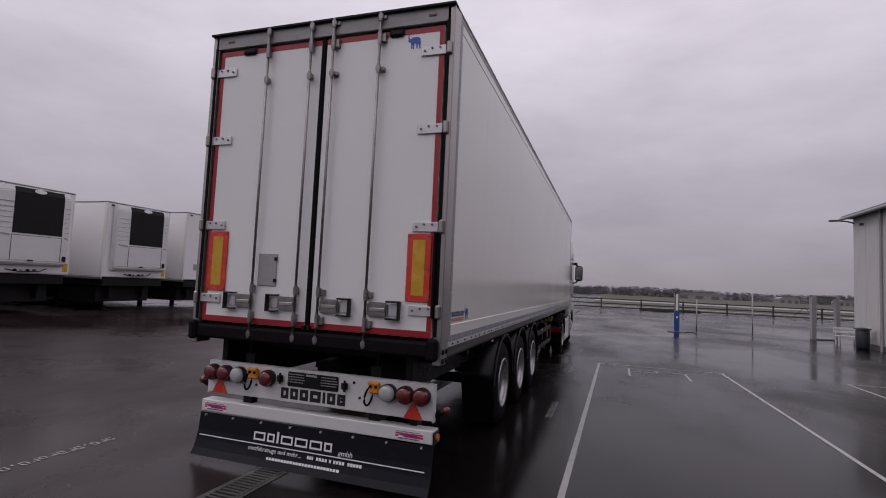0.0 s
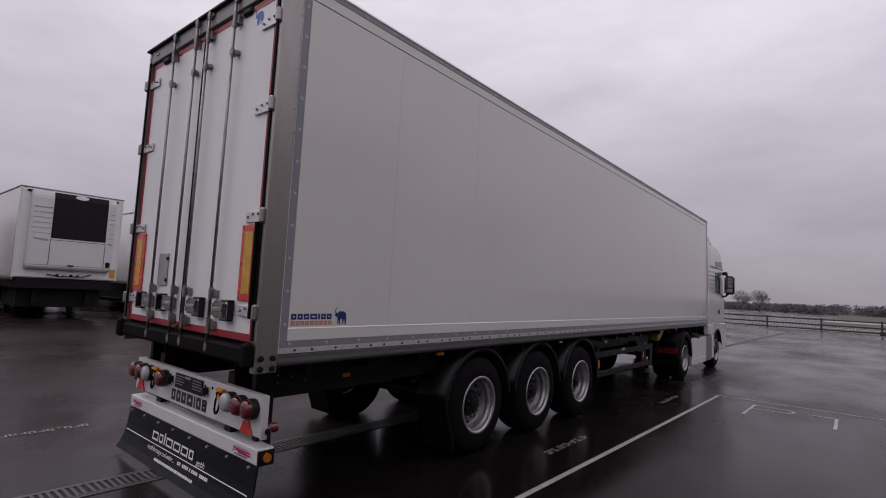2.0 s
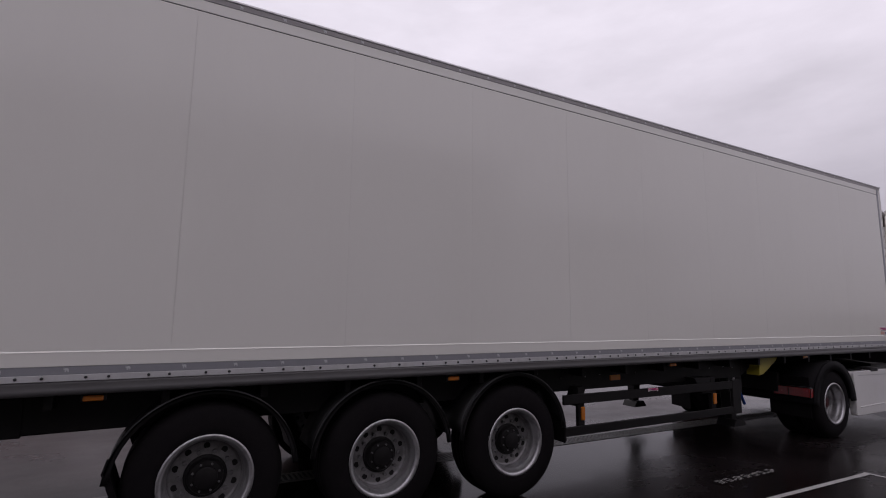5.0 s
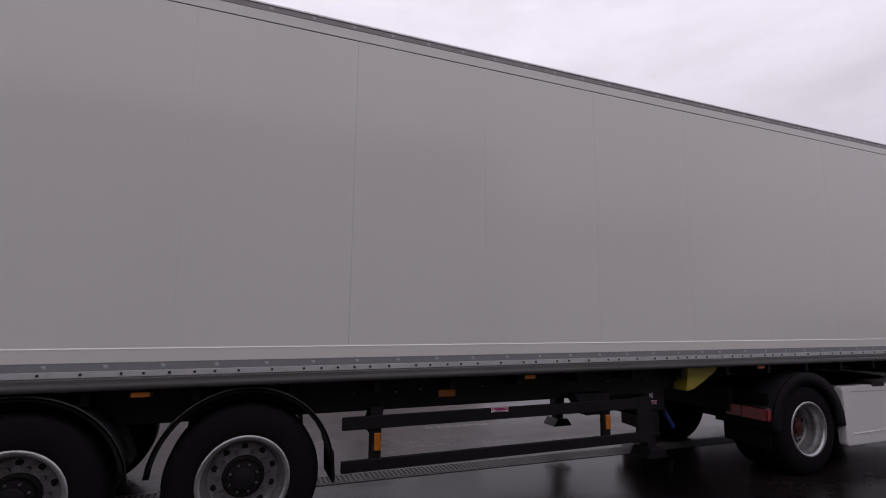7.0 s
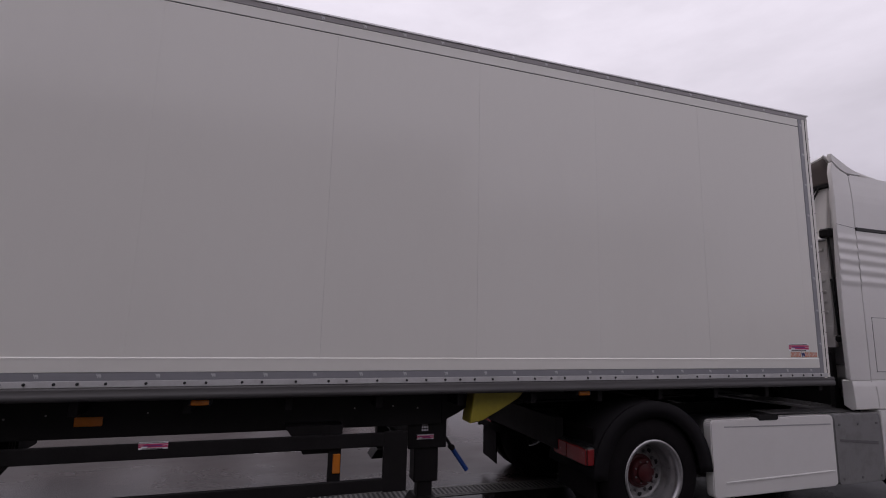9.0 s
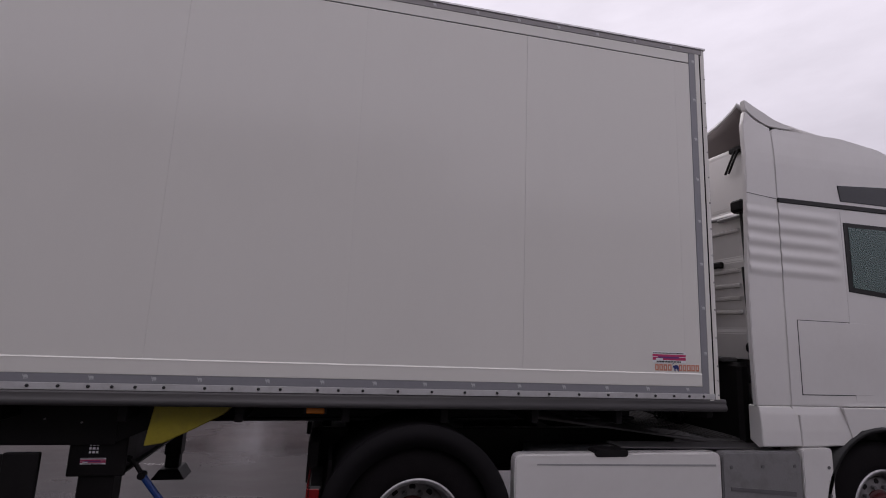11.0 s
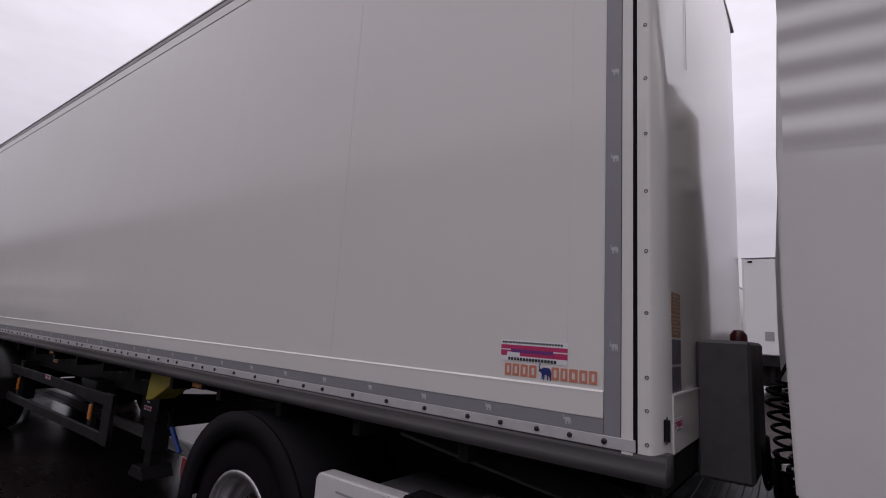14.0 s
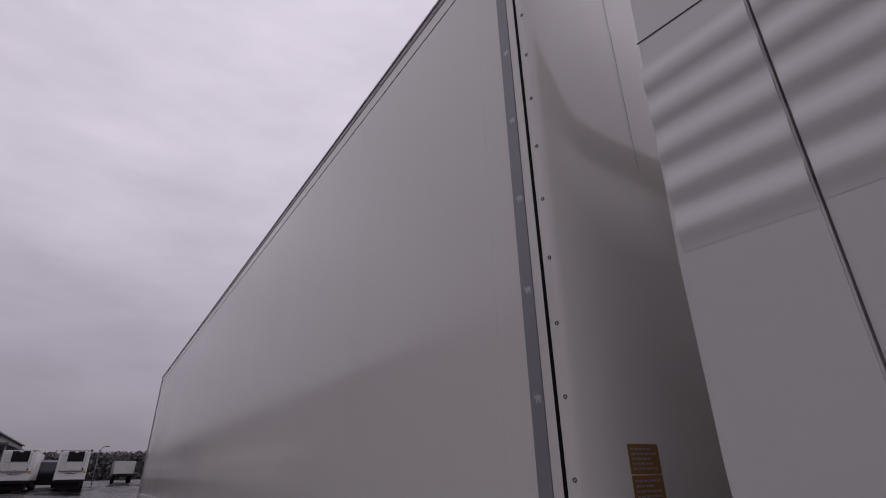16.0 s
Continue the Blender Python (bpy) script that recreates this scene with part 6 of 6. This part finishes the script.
# ---- yard furniture near the building ----
bp_ = thing("service_post", "blue and white service post on a base plate", "post")
bp_.matrix_basis = pose(4.55, 24.4, rise(24.4))
part("base_plate", box(-0.42, 0.42, -0.25, 0.25, 0, 0.04, 0.01), M_DARKGREY, bp_)
part("lower_column", box(-0.12, 0.12, -0.10, 0.10, 0.04, 1.05, 0.015), M_BLUEPAINT, bp_, "blue lower column")
part("upper_column", box(-0.10, 0.10, -0.09, 0.09, 1.05, 2.0, 0.015), M_DARKGREY, bp_)
part("front_panel", box(-0.055, 0.055, -0.105, -0.088, 1.1, 1.94, 0.006), M_WHITE_PRINT, bp_, "pale front panel")
part("top_cap", box(-0.17, 0.17, -0.13, 0.13, 2.0, 2.04, 0.01), M_DARKGREY, bp_)
part("badge", box(-0.04, 0.04, -0.108, -0.099, 0.70, 0.80, 0.004), M_WHITE_PRINT, bp_)
for x, y, h in ((5.5, 24.6, 1.72), (7.96, 24.5, 2.08)):
    sp = thing("marker_pole", "thin grey steel marker pole", "pole", "thin marker poles")
    sp.matrix_basis = pose(x, y, rise(y))
    part("pole", rod((0, 0, 0), (0, 0, h), 0.03, 10), M_MIDGREY, sp, "", True)
    part("foot", lathe([(0.10, 0), (0.10, 0.015), (0.04, 0.03), (0.03, 0.06)], (0, 0, 0), "z", 14), M_DARKGREY, sp)
part_rope = thing("ground_cable", "black cable lying between poles", "cable")
part_rope.matrix_basis = pose(4.55, 24.4, rise(24.4))
part("cable", tube([(0, -0.1, 0.015), (0.5, 0.1, 0.015), (0.95, 0.2, 0.015)], 0.015), M_RUBBER, part_rope)
gt = thing("goal_frame", "grey steel portal frame beside the building", "frame")
gt.matrix_basis = pose(10.84, 25.6, rise(25.6), 0, 0, 25) @ Matrix.Diagonal((1.25, 1, 1.12, 1))
for x in (0.0, 1.05):
    part("post", box(x - 0.10, x + 0.10, -0.08, 0.08, 0, 1.92, 0.01), M_MIDGREY, gt)
part("crossbar", box(-0.10, 1.15, -0.06, 0.06, 1.84, 1.94, 0.01), M_DARKGREY, gt)
part("threshold", box(-0.10, 1.15, -0.06, 0.06, 0, 0.05, 0.01), M_DARKGREY, gt)
bn = thing("garden_bench", "white slatted bench against the wall", "bench")
bn.matrix_basis = pose(11.0, 22.3, rise(22.3))
for k in range(3):
    part("seat_slat", box(-0.42, 0.42, -0.18 + k * 0.12, -0.08 + k * 0.12, 0.42, 0.45, 0.006), M_WHITE, bn)
for k in range(2):
    part("back_slat", box(-0.42, 0.42, 0.20, 0.23, 0.55 + k * 0.14, 0.65 + k * 0.14, 0.006), M_WHITE, bn)
for x in (-0.38, 0.34):
    for y in (-0.16, 0.16):
        part("leg", box(x, x + 0.05, y - 0.03, y + 0.03, 0, 0.42, 0.006), M_WHITE, bn)
    part("back_post", box(x, x + 0.05, 0.17, 0.20, 0.42, 0.82, 0.006), M_WHITE, bn)
bi = thing("litter_bin", "dark round litter bin with a flat lid", "bin")
bi.matrix_basis = pose(11.15, 21.3, rise(21.3))
part("barrel", lathe([(0.001, 0), (0.20, 0), (0.23, 0.1), (0.24, 0.75), (0.22, 0.78)], (0, 0, 0), "z", 24), M_BINGREY, bi, "", True)
part("lid", lathe([(0.30, 0.80), (0.30, 0.84), (0.05, 0.88), (0.001, 0.88)], (0, 0, 0), "z", 24), M_BINGREY, bi, "", True)
for a in (0.5, 2.6, 4.7):
    part("lid_stay", rod((0.2 * math.cos(a), 0.2 * math.sin(a), 0.74), (0.22 * math.cos(a), 0.22 * math.sin(a), 0.81), 0.015, 6), M_BINGREY, bi)


# ---- workshop and hall ----
def clad_block(name, label, x0, y0, y1, h, depth, mat, doors):
    """A sheet-clad building whose yard side is the plane x = x0."""
    t = thing(name, label, "building")
    t.matrix_basis = pose(0, 0, rise(y1) - 0.02)
    h -= rise(y1)
    part("wall", box(x0, x0 + depth, y0, y1, 0, h, 0.02), mat, t, "sheet cladding")
    me = shared("wall_panel", box(-0.03, 0.0, 0.01, 0.99, 0.25, h - 0.02, 0.006), mat)
    for k in range(int(y1 - y0)):
        piece("wall_panel", me, t, x0, y0 + k, 0)
    part("plinth", box(x0 - 0.04, x0, y0, y1, 0, 0.24, 0.01), M_DARKGREY, t)
    part("roof", prism([(x0 - 0.35, h), (x0 - 0.35, h + 0.12), (x0 + depth / 2, h + 1.6), (x0 + depth + 0.3, h + 0.1), (x0 + depth + 0.3, h)], "y", y0 - 0.3, y1 + 0.3), M_ROOF, t, "grey sheet roof")
    part("gutter", rod((x0 - 0.38, y0, h - 0.02), (x0 - 0.38, y1 + 0.3, h - 0.02), 0.07, 10), M_MIDGREY, t)
    for k in range(doors):
        yy = y1 - 8 - k * 8.0
        d = part("roller_door", box(x0 - 0.045, x0 - 0.031, yy, yy + 4.0, 0.0, 4.2, 0.004), M_MIDGREY, t, "grey roller door")
        for j in range(12):
            part("slat", box(x0 - 0.055, x0 - 0.045, yy + 0.02, yy + 3.98, 0.03 + j * 0.345, 0.03 + j * 0.345 + 0.325, 0.004), M_MIDGREY, d)
    return t, h


office, oh = clad_block("workshop_building", "pale sheet-clad workshop with low roof", 11.6, 14.0, 23.2, 5.5, 18, M_WALL, 0)
part("downpipe", rod((11.5, 20.6, 0), (11.5, 20.6, oh), 0.05, 10), M_MIDGREY, office)
lamp = part("wall_lamp", tube([(11.57, 23.0, oh - 0.25), (11.35, 23.1, oh - 0.16), (11.05, 23.25, oh - 0.10)], 0.03, 8), M_DARKGREY, office, "dark wall lamp on an arm")
part("lamp_head", box(10.72, 11.1, 23.15, 23.4, oh - 0.13, oh - 0.06, 0.02), M_DARKGREY, lamp)
part("wall_camera", box(11.42, 11.57, 22.1, 22.22, oh - 0.45, oh - 0.34, 0.02), M_DARKGREY, office)
hall, hh = clad_block("vehicle_hall", "long grey sheet-clad vehicle hall", 11.7, -104.0, 13.6, 7.4, 20, M_HALL, 8)
canopy = part("canopy", box(9.2, 11.66, -96, -62, 5.6, 5.9, 0.03), M_DARKGREY, hall, "dark loading canopy")
for y in (-95, -84, -73, -63):
    part("canopy_post", box(9.4, 9.55, y, y + 0.15, 0.3, 5.6, 0.01), M_MIDGREY, canopy)


# ---- parked trailers ----
def simple_wheel(parent, x, y, z, r, w, s):
    """A wheel whose axle runs along y; s is the outer side."""
    t = part("wheel", lathe([(r * 0.55, 0), (r * 0.9, 0.0), (r, -0.05 * s), (r, -(w - 0.05) * s), (r * 0.9, -w * s), (r * 0.55, -w * s)], (x, y, z), "y", 24), M_RUBBER, parent, "", True)
    part("rim", lathe([(r * 0.56, -0.005 * s), (r * 0.5, -0.06 * s), (r * 0.2, -0.09 * s), (0.001, -0.06 * s)], (x, y, z), "y", 20), M_RIM, t, "", True)


def reefer(y0, x_front, unit, label, z0=0.0, heading=0.0, height=4.06, floor=1.50, lift=0.29):
    """A parked box trailer, nose towards local +x, its near side at local y 0."""
    t = thing("parked_trailer", label, "trailer", "parked box trailers")
    t.matrix_basis = pose(x_front, y0, z0 + lift, 0, 0, heading)
    W, H = 2.56, height
    low = floor - 1.42
    b = part("box", box(-11.9, 0, 0, W, floor, H, 0.03), M_DOOR, t, "white box body")
    part("corner_post", box(-0.10, 0.006, -0.006, 0.05, floor - 0.01, H, 0.01), M_PANEL, b)
    part("corner_post", box(-0.10, 0.006, W - 0.05, W + 0.006, floor - 0.01, H, 0.01), M_PANEL, b)
    part("bottom_rail", box(-11.9, 0.0, -0.01, 0.05, floor - 0.08, floor, 0.01), M_ALU, b)
    part("roof_edge", box(-11.92, 0.01, -0.012, W + 0.012, H, H + 0.03, 0.006), M_GREY, b)
    for zz, yy in ((H - 0.09, 0.20), (H - 0.09, W - 0.20)):
        part("marker_lamp", box(0.005, 0.03, yy - 0.06, yy + 0.06, zz - 0.025, zz + 0.025, 0.006), M_BLACK, b)
    if unit:
        u = part("cooling_unit", prism([(0.0, 1.73), (0.30, 1.77), (0.40, 1.86), (0.43, 2.6), (0.40, H - 0.22), (0.30, H - 0.06), (0.0, H - 0.04)], "y", 0.24, W - 0.24, 0.03, seg=2), M_WHITE, t, "white nose-mounted cooling unit")
        part("grille", prism([(0.42, 2.66), (0.447, 2.66), (0.422, H - 0.22), (0.33, H - 0.07), (0.30, H - 0.09)], "y", 0.74, W - 0.46, 0.006), M_BLACK, u, "black upper grille")
        part("oval_badge", lathe([(0.001, 0.418), (0.09, 0.418), (0.10, 0.412)], (0, 0, 0), "x", 24), M_WHITE_PRINT, u).matrix_basis = pose(0.006, W / 2 + 0.12, H - 0.20, 0, -8, 0) @ Matrix.Diagonal((1, 1.7, 0.6, 1))
        for yy in (0.74, W - 0.46):
            part("panel_gap", box(0.425, 0.436, yy - 0.006, yy + 0.006, 1.88, 2.62), M_BLACK_PRINT, u)
        part("panel_gap", box(0.425, 0.437, 0.74, W - 0.46, 2.60, 2.612), M_BLACK_PRINT, u)
        for k in range(6):
            for ya, yb in ((0.30, 0.74), (W - 0.39, W - 0.27)):
                part("louvre", box(0.41, 0.440, ya, yb, 2.78 + k * 0.15, 2.79 + k * 0.15), M_MIDGREY, u)
        for ya, yb in ((0.34, 0.70), (W - 0.40, W - 0.27)):
            part("swoosh_mark", prism([(ya, 2.60), (yb, 2.56), (yb - 0.02, 2.62), (ya, 2.64)], "x", 0.430, 0.438), M_MIDGREY, u)
        part("service_port", box(0.39, 0.44, W - 0.40, W - 0.28, 1.90, 2.06, 0.02), M_BLACK, u)
        part("latch", box(0.40, 0.44, W / 2 - 0.08, W / 2 + 0.08, 1.87, 1.91, 0.01), M_BLACK, u)
        part("warning_label", box(0.0, 0.012, W - 0.20, W - 0.05, 1.58, 1.84), M_YELLOW_REF, b)
        for k in range(4):
            part("coupling", lathe([(0.035, 0.0), (0.035, 0.07), (0.02, 0.09), (0.001, 0.09)], (0.0, W / 2 - 0.25 + k * 0.17, 1.60), "x", 12), (M_BLACK, M_ZINC, M_BLACK, M_DARKGREY)[k], b, "", True)
        part("hose", tube([(0.03, W / 2 - 0.5, 1.62), (0.07, W / 2 - 0.2, 1.56), (0.07, W / 2 + 0.4, 1.58), (0.03, W / 2 + 0.6, 1.66)], 0.015), M_RUBBER, b)
        u.matrix_basis = Matrix.Diagonal((0.55, 1, 1, 1))
    else:
        part("plate", box(0.0, 0.012, 0.5, 0.72, 1.9, 2.15), M_MIDGREY, b)
    for y in (0.62, W - 0.62):
        part("chassis_beam", box(-11.8, -0.3, y - 0.06, y + 0.06, 0.75, floor - 0.04, 0.01), M_BLACK, t)
    part("front_plate", box(-3.0, -0.05, 0.10, W - 0.10, 1.12 + low, 1.40 + low, 0.01), M_BLACK, t)
    for y in (0.45, W - 0.45):
        lg = part("landing_leg", box(-2.75, -2.6, y - 0.07, y + 0.07, 0.05 + lift, 1.1 + lift, 0.01), M_BLACK, t)
        part("foot", box(-2.85, -2.5, y - 0.13, y + 0.13, lift, 0.06 + lift, 0.01), M_BLACK, lg)
    # Two black blocks added to fill in the dark below the trailer floor.
    part("pallet_box", box(-7.0, -2.9, 0.06, W - 0.06, 0.40 + lift, 1.36 + low, 0.02), M_BLACK, t, "black block added for the dark under the floor")
    part("side_box", box(-2.4, -0.5, 0.25, W - 0.25, 0.56 + low, 1.2 + low, 0.02), M_BLACK, t)
    part("side_guard", box(-7.2, -3.2, 0.04, 0.08, 0.45 + lift, 0.55 + lift, 0.01), M_BLACK, t)
    part("side_guard", box(-7.2, -3.2, 0.04, 0.08, 0.75, 0.85, 0.01), M_BLACK, t)
    for k in range(3):
        x = -7.9 - 1.31 * k
        simple_wheel(t, x, 0.03, 0.5 + lift, 0.5, 0.38, -1)
        simple_wheel(t, x, W - 0.03, 0.5 + lift, 0.5, 0.38, 1)
        part("axle", rod((x, 0.35, 0.5 + lift), (x, W - 0.35, 0.5 + lift), 0.07, 10), M_BLACK, t)
    for ob in t.children:
        ob.location.z -= lift
    return t


reefer(1.20, -14.9, True, "white parked box trailer with nose cooling unit", rise(2))
reefer(4.95, -15.0, True, "white parked box trailer with nose cooling unit", rise(6))
reefer(8.60, -15.0, True, "white parked box trailer with nose cooling unit", rise(10))
reefer(12.0, -15.0, False, "plain white parked box trailer without cooling unit", rise(13), 0.0, 4.22)
for x, z in ((3.85, 0), (8.3, 0)):
    reefer(-52.0, x, True, "white trailer nose parked at the yard's far end", rise(-52), 90, 3.7, 1.0, 0.0)


# ---- red recovery vehicle beside the row ----
rt = thing("recovery_truck", "red recovery truck with lifting boom and amber lamps", "truck")
rt.matrix_basis = pose(-14.6, -2.45, rise(-1) + fall(-14.9))
part("bed", box(-6.5, -0.15, 0.1, 2.75, 1.05, 1.6, 0.03), M_REDPAINT, rt, "red truck bed")
part("rear_beam", box(-0.15, 0.0, 0.0, 2.85, 1.30, 1.55, 0.02), M_REDPAINT, rt)
for y0, mt in ((0.3, M_WHITE_PRINT), (1.55, M_WHITE_PRINT), (2.1, M_RED_LENS)):
    part("rear_lamp", box(0.0, 0.02, y0, y0 + 0.30, 1.36, 1.48, 0.01), mt, rt)
part("printed_flap", box(-0.02, 0.01, 0.05, 2.80, 1.62, 2.02, 0.01), M_FLAP, rt, "dark printed rear panel")
part("panel_edge", box(-0.02, 0.02, 0.0, 2.85, 2.02, 2.07, 0.006), M_ZINC, rt)
wordmark("wordmark_letter", (0.012, 0.4, 1.82), (0, 1, 0), (0, 0, 1), [0.16] * 7, 0.11, 0.03, M_WHITE_PRINT, rt, "white printed block", 0.2)
bm = bmesh.new()
bars(bm, (0.012, 0.5, 1.70), (0, 1, 0), (0, 0, 1), [0.05] * 16, 0.04, 0.015)
tagged(part("panel_marks", bm, M_WHITE_PRINT, rt), kind="stuff")
part("lamp_bar", box(-0.2, -0.02, 0.0, 2.85, 2.30, 2.62, 0.02), M_BLACK, rt)
for y0, w in ((0.25, 0.75), (1.95, 0.35)):
    part("amber_lamp", box(-0.02, 0.02, y0, y0 + w, 2.36, 2.56, 0.02), M_AMBER, rt, "amber warning lamp")
part("grey_lamp", box(-0.02, 0.02, 1.45, 1.75, 2.34, 2.58, 0.02), M_MIDGREY, rt)
part("zinc_shelf", box(-0.3, 0.0, 0.1, 2.75, 2.08, 2.26, 0.02), M_DARKGREY, rt)
for k in range(5):
    part("shackle", box(-0.02, 0.03, 0.3 + k * 0.48, 0.44 + k * 0.48, 2.09, 2.20, 0.02), (M_ZINC, M_REDPAINT, M_BLACK)[k % 3], rt)
# Black box added to stand for the shade under the bed.
part("bed_shade", box(-0.5, -0.02, 0.15, 2.7, 0.75, 1.32, 0.02), M_BLACK, rt)
for k in range(3):
    part("side_hook", rod((-0.1, 2.82, 1.5 + k * 0.2), (0.0, 3.05, 1.52 + k * 0.2), 0.025, 6), M_BLACK, rt)
part("tool_box", box(-1.6, -0.3, 1.85, 2.8, 2.62, 3.1, 0.04), M_REDPAINT, rt)
part("tool_box", box(-1.9, -0.9, 2.2, 2.85, 2.62, 2.95, 0.04), M_BLACK, rt)
part("yellow_hook", box(-0.5, -0.3, 2.0, 2.12, 2.75, 2.98, 0.03), M_YELLOW, rt)
tw = part("tower", prism([(0.45, 2.62), (1.75, 2.62), (1.55, 3.55), (1.75, 3.75), (0.45, 3.75), (0.65, 3.55)], "x", -1.3, -0.5, 0.03), M_REDPAINT, rt, "red boom tower")
for k in range(4):
    part("tower_slot", box(-0.51, -0.485, 0.75, 1.45, 2.75 + k * 0.18, 2.83 + k * 0.18, 0.01), M_ZINC, tw)
bmx = part("boom_beam", box(-0.9, -0.6, -0.8, 2.80, 3.66, 3.80, 0.02), M_REDPAINT, rt, "red lifting beam")
part("beam_tip", box(-0.91, -0.59, 2.6, 2.82, 3.65, 3.81, 0.02), M_BLACK, bmx)
part("beam_label", box(-0.6, -0.585, 2.1, 2.45, 3.69, 3.77), M_WHITE_PRINT, bmx)
part("light_bar", box(-0.95, -0.55, 0.35, 1.6, 3.82, 3.95, 0.03), M_ZINC, rt)
part("aerial", rod((-0.7, 1.6, 3.9), (-0.7, 1.72, 4.4), 0.02, 6), M_BLACK, rt)
part("cab", box(-9.0, -6.7, 0.15, 2.7, 0.9, 3.3, 0.12, seg=2), M_REDPAINT, rt, "red cab")
part("side_lockers", box(-6.0, -0.6, 2.3, 2.8, 0.45, 1.05, 0.03), M_BLACK, rt)
part("rear_step", box(-0.5, -0.1, 0.2, 2.65, 0.55, 0.75, 0.03), M_BLACK, rt)
for x in (-1.6, -2.95, -7.8):
    simple_wheel(rt, x, 0.15, 0.52, 0.52, 0.5, -1)
    simple_wheel(rt, x, 2.70, 0.52, 0.52, 0.5, 1)

for ob in rt.children:
    if not ob.name.startswith(("wheel", "side_lockers", "rear_step")):
        ob.location.z -= 0.035 if ob.name[:4] not in ("boom", "ligh", "aeri") else 0.245

# ---- vehicles at the yard's far end ----
bt = thing("blue_lorry", "dark blue lorry parked between trailers", "lorry")
bt.matrix_basis = pose(5.2, -62, rise(-62))
part("cab", prism([(-1.2, 0.7), (-1.2, 2.9), (-0.2, 2.95), (0.75, 2.7), (1.0, 1.7), (1.0, 0.5), (-1.2, 0.5)], "x", -1.2, 1.2, 0.06), M_NAVYPAINT, bt, "dark blue cab")
part("windscreen", prism([(0.80, 2.6), (1.0, 1.75), (1.02, 1.75), (0.83, 2.6)], "x", -1.05, 1.05), M_DARKGLASS, bt)
part("grille", box(-0.9, 0.9, 1.0, 1.03, 0.7, 1.5, 0.01), M_BLACK, bt)
part("bumper", box(-1.2, 1.2, 0.85, 1.1, 0.35, 0.68, 0.03), M_BLACK, bt)
part("load_bed", box(-1.2, 1.2, -6.5, -1.4, 0.95, 1.5, 0.03), M_DARKGREY, bt)
for x, s in ((-1.2, -1), (1.2, 1)):
    for y in (0.1, -5.0):
        part("wheel", lathe([(0.001, -0.02 * s), (0.28, -0.02 * s), (0.45, 0), (0.5, -0.06 * s), (0.5, -0.28 * s), (0.3, -0.3 * s)], (x, y, 0.5), "x", 22), M_RUBBER, bt, "", True)
dt = thing("tipper_trailer", "pale grey tipper trailer parked by the woods", "trailer")
dt.matrix_basis = pose(-3.2, -82, rise(-82))
part("tub", prism([(-1.25, 1.2), (-1.35, 2.9), (1.35, 2.9), (1.25, 1.2)], "y", -4.0, 4.0, 0.03), M_WALL, dt, "pale ribbed tub")
for k in range(6):
    part("rib", box(-1.40, 1.40, -3.6 + k * 1.4, -3.5 + k * 1.4, 1.2, 2.92, 0.01), M_MIDGREY, dt)
part("frame", box(-0.6, 0.6, -4.2, 4.2, 0.8, 1.18, 0.02), M_BLACK, dt)
for y in (-2.6, -1.3, 2.8):
    for x, s in ((-1.2, -1), (1.2, 1)):
        part("wheel", lathe([(0.001, -0.02 * s), (0.28, -0.02 * s), (0.45, 0), (0.5, -0.06 * s), (0.5, -0.3 * s), (0.3, -0.32 * s)], (x, y, 0.5), "x", 22), M_RUBBER, dt, "", True)
lp = thing("yard_lamp", "tall slim yard lamp post", "street lamp")
lp.matrix_basis = pose(0.4, -75, rise(-75))
part("mast", tube([(0, 0, 0), (0, 0, 3.2), (0, 0, 4.3), (-0.25, 0, 4.7), (-0.7, 0, 4.85)], 0.06, 8), M_MIDGREY, lp, "", True)
part("lamp_head", box(-1.1, -0.6, -0.1, 0.1, 4.80, 4.90, 0.02), M_DARKGREY, lp)


# ---- delivery trucks parked along the hall ----
def delivery_truck(x, y, label):
    t = thing("delivery_truck", label, "truck", "trucks along the hall")
    t.matrix_basis = pose(x, y, rise(y - 4))
    part("box_body", box(-1.2, 1.2, -8.2, -2.1, 1.05, 3.45, 0.03), M_PANEL, t, "white box body")
    part("chassis", box(-0.5, 0.5, -8.0, -0.6, 0.55, 1.05, 0.02), M_BLACK, t)
    cb = part("cab", prism([(-1.95, 0.55), (-1.95, 2.75), (-0.9, 2.80), (-0.35, 2.45), (0.0, 1.55), (0.05, 0.55)], "x", -1.15, 1.15, 0.05, seg=2), M_CAB, t, "white cab")
    part("windscreen", prism([(-0.34, 2.38), (-0.05, 1.66), (-0.02, 1.66), (-0.30, 2.42)], "x", -1.0, 1.0), M_DARKGLASS, cb)
    for sx in (-1, 1):
        part("side_window", prism([(-1.6, 1.65), (-1.6, 2.40), (-0.7, 2.40), (-0.35, 1.65)], "x", *sorted((sx * 1.145, sx * 1.158))), M_DARKGLASS, cb)
        for yy in (-0.95, -6.2):
            wheel("wheel", t, sx * 1.12, yy, 0.45, 0.46, 0.28, 0.26, sx, M_BLACK, 0.10)


delivery_truck(10.1, -20.5, "white box delivery truck parked beside the hall")
delivery_truck(10.0, -37.0, "white box delivery truck parked by the hall doors")
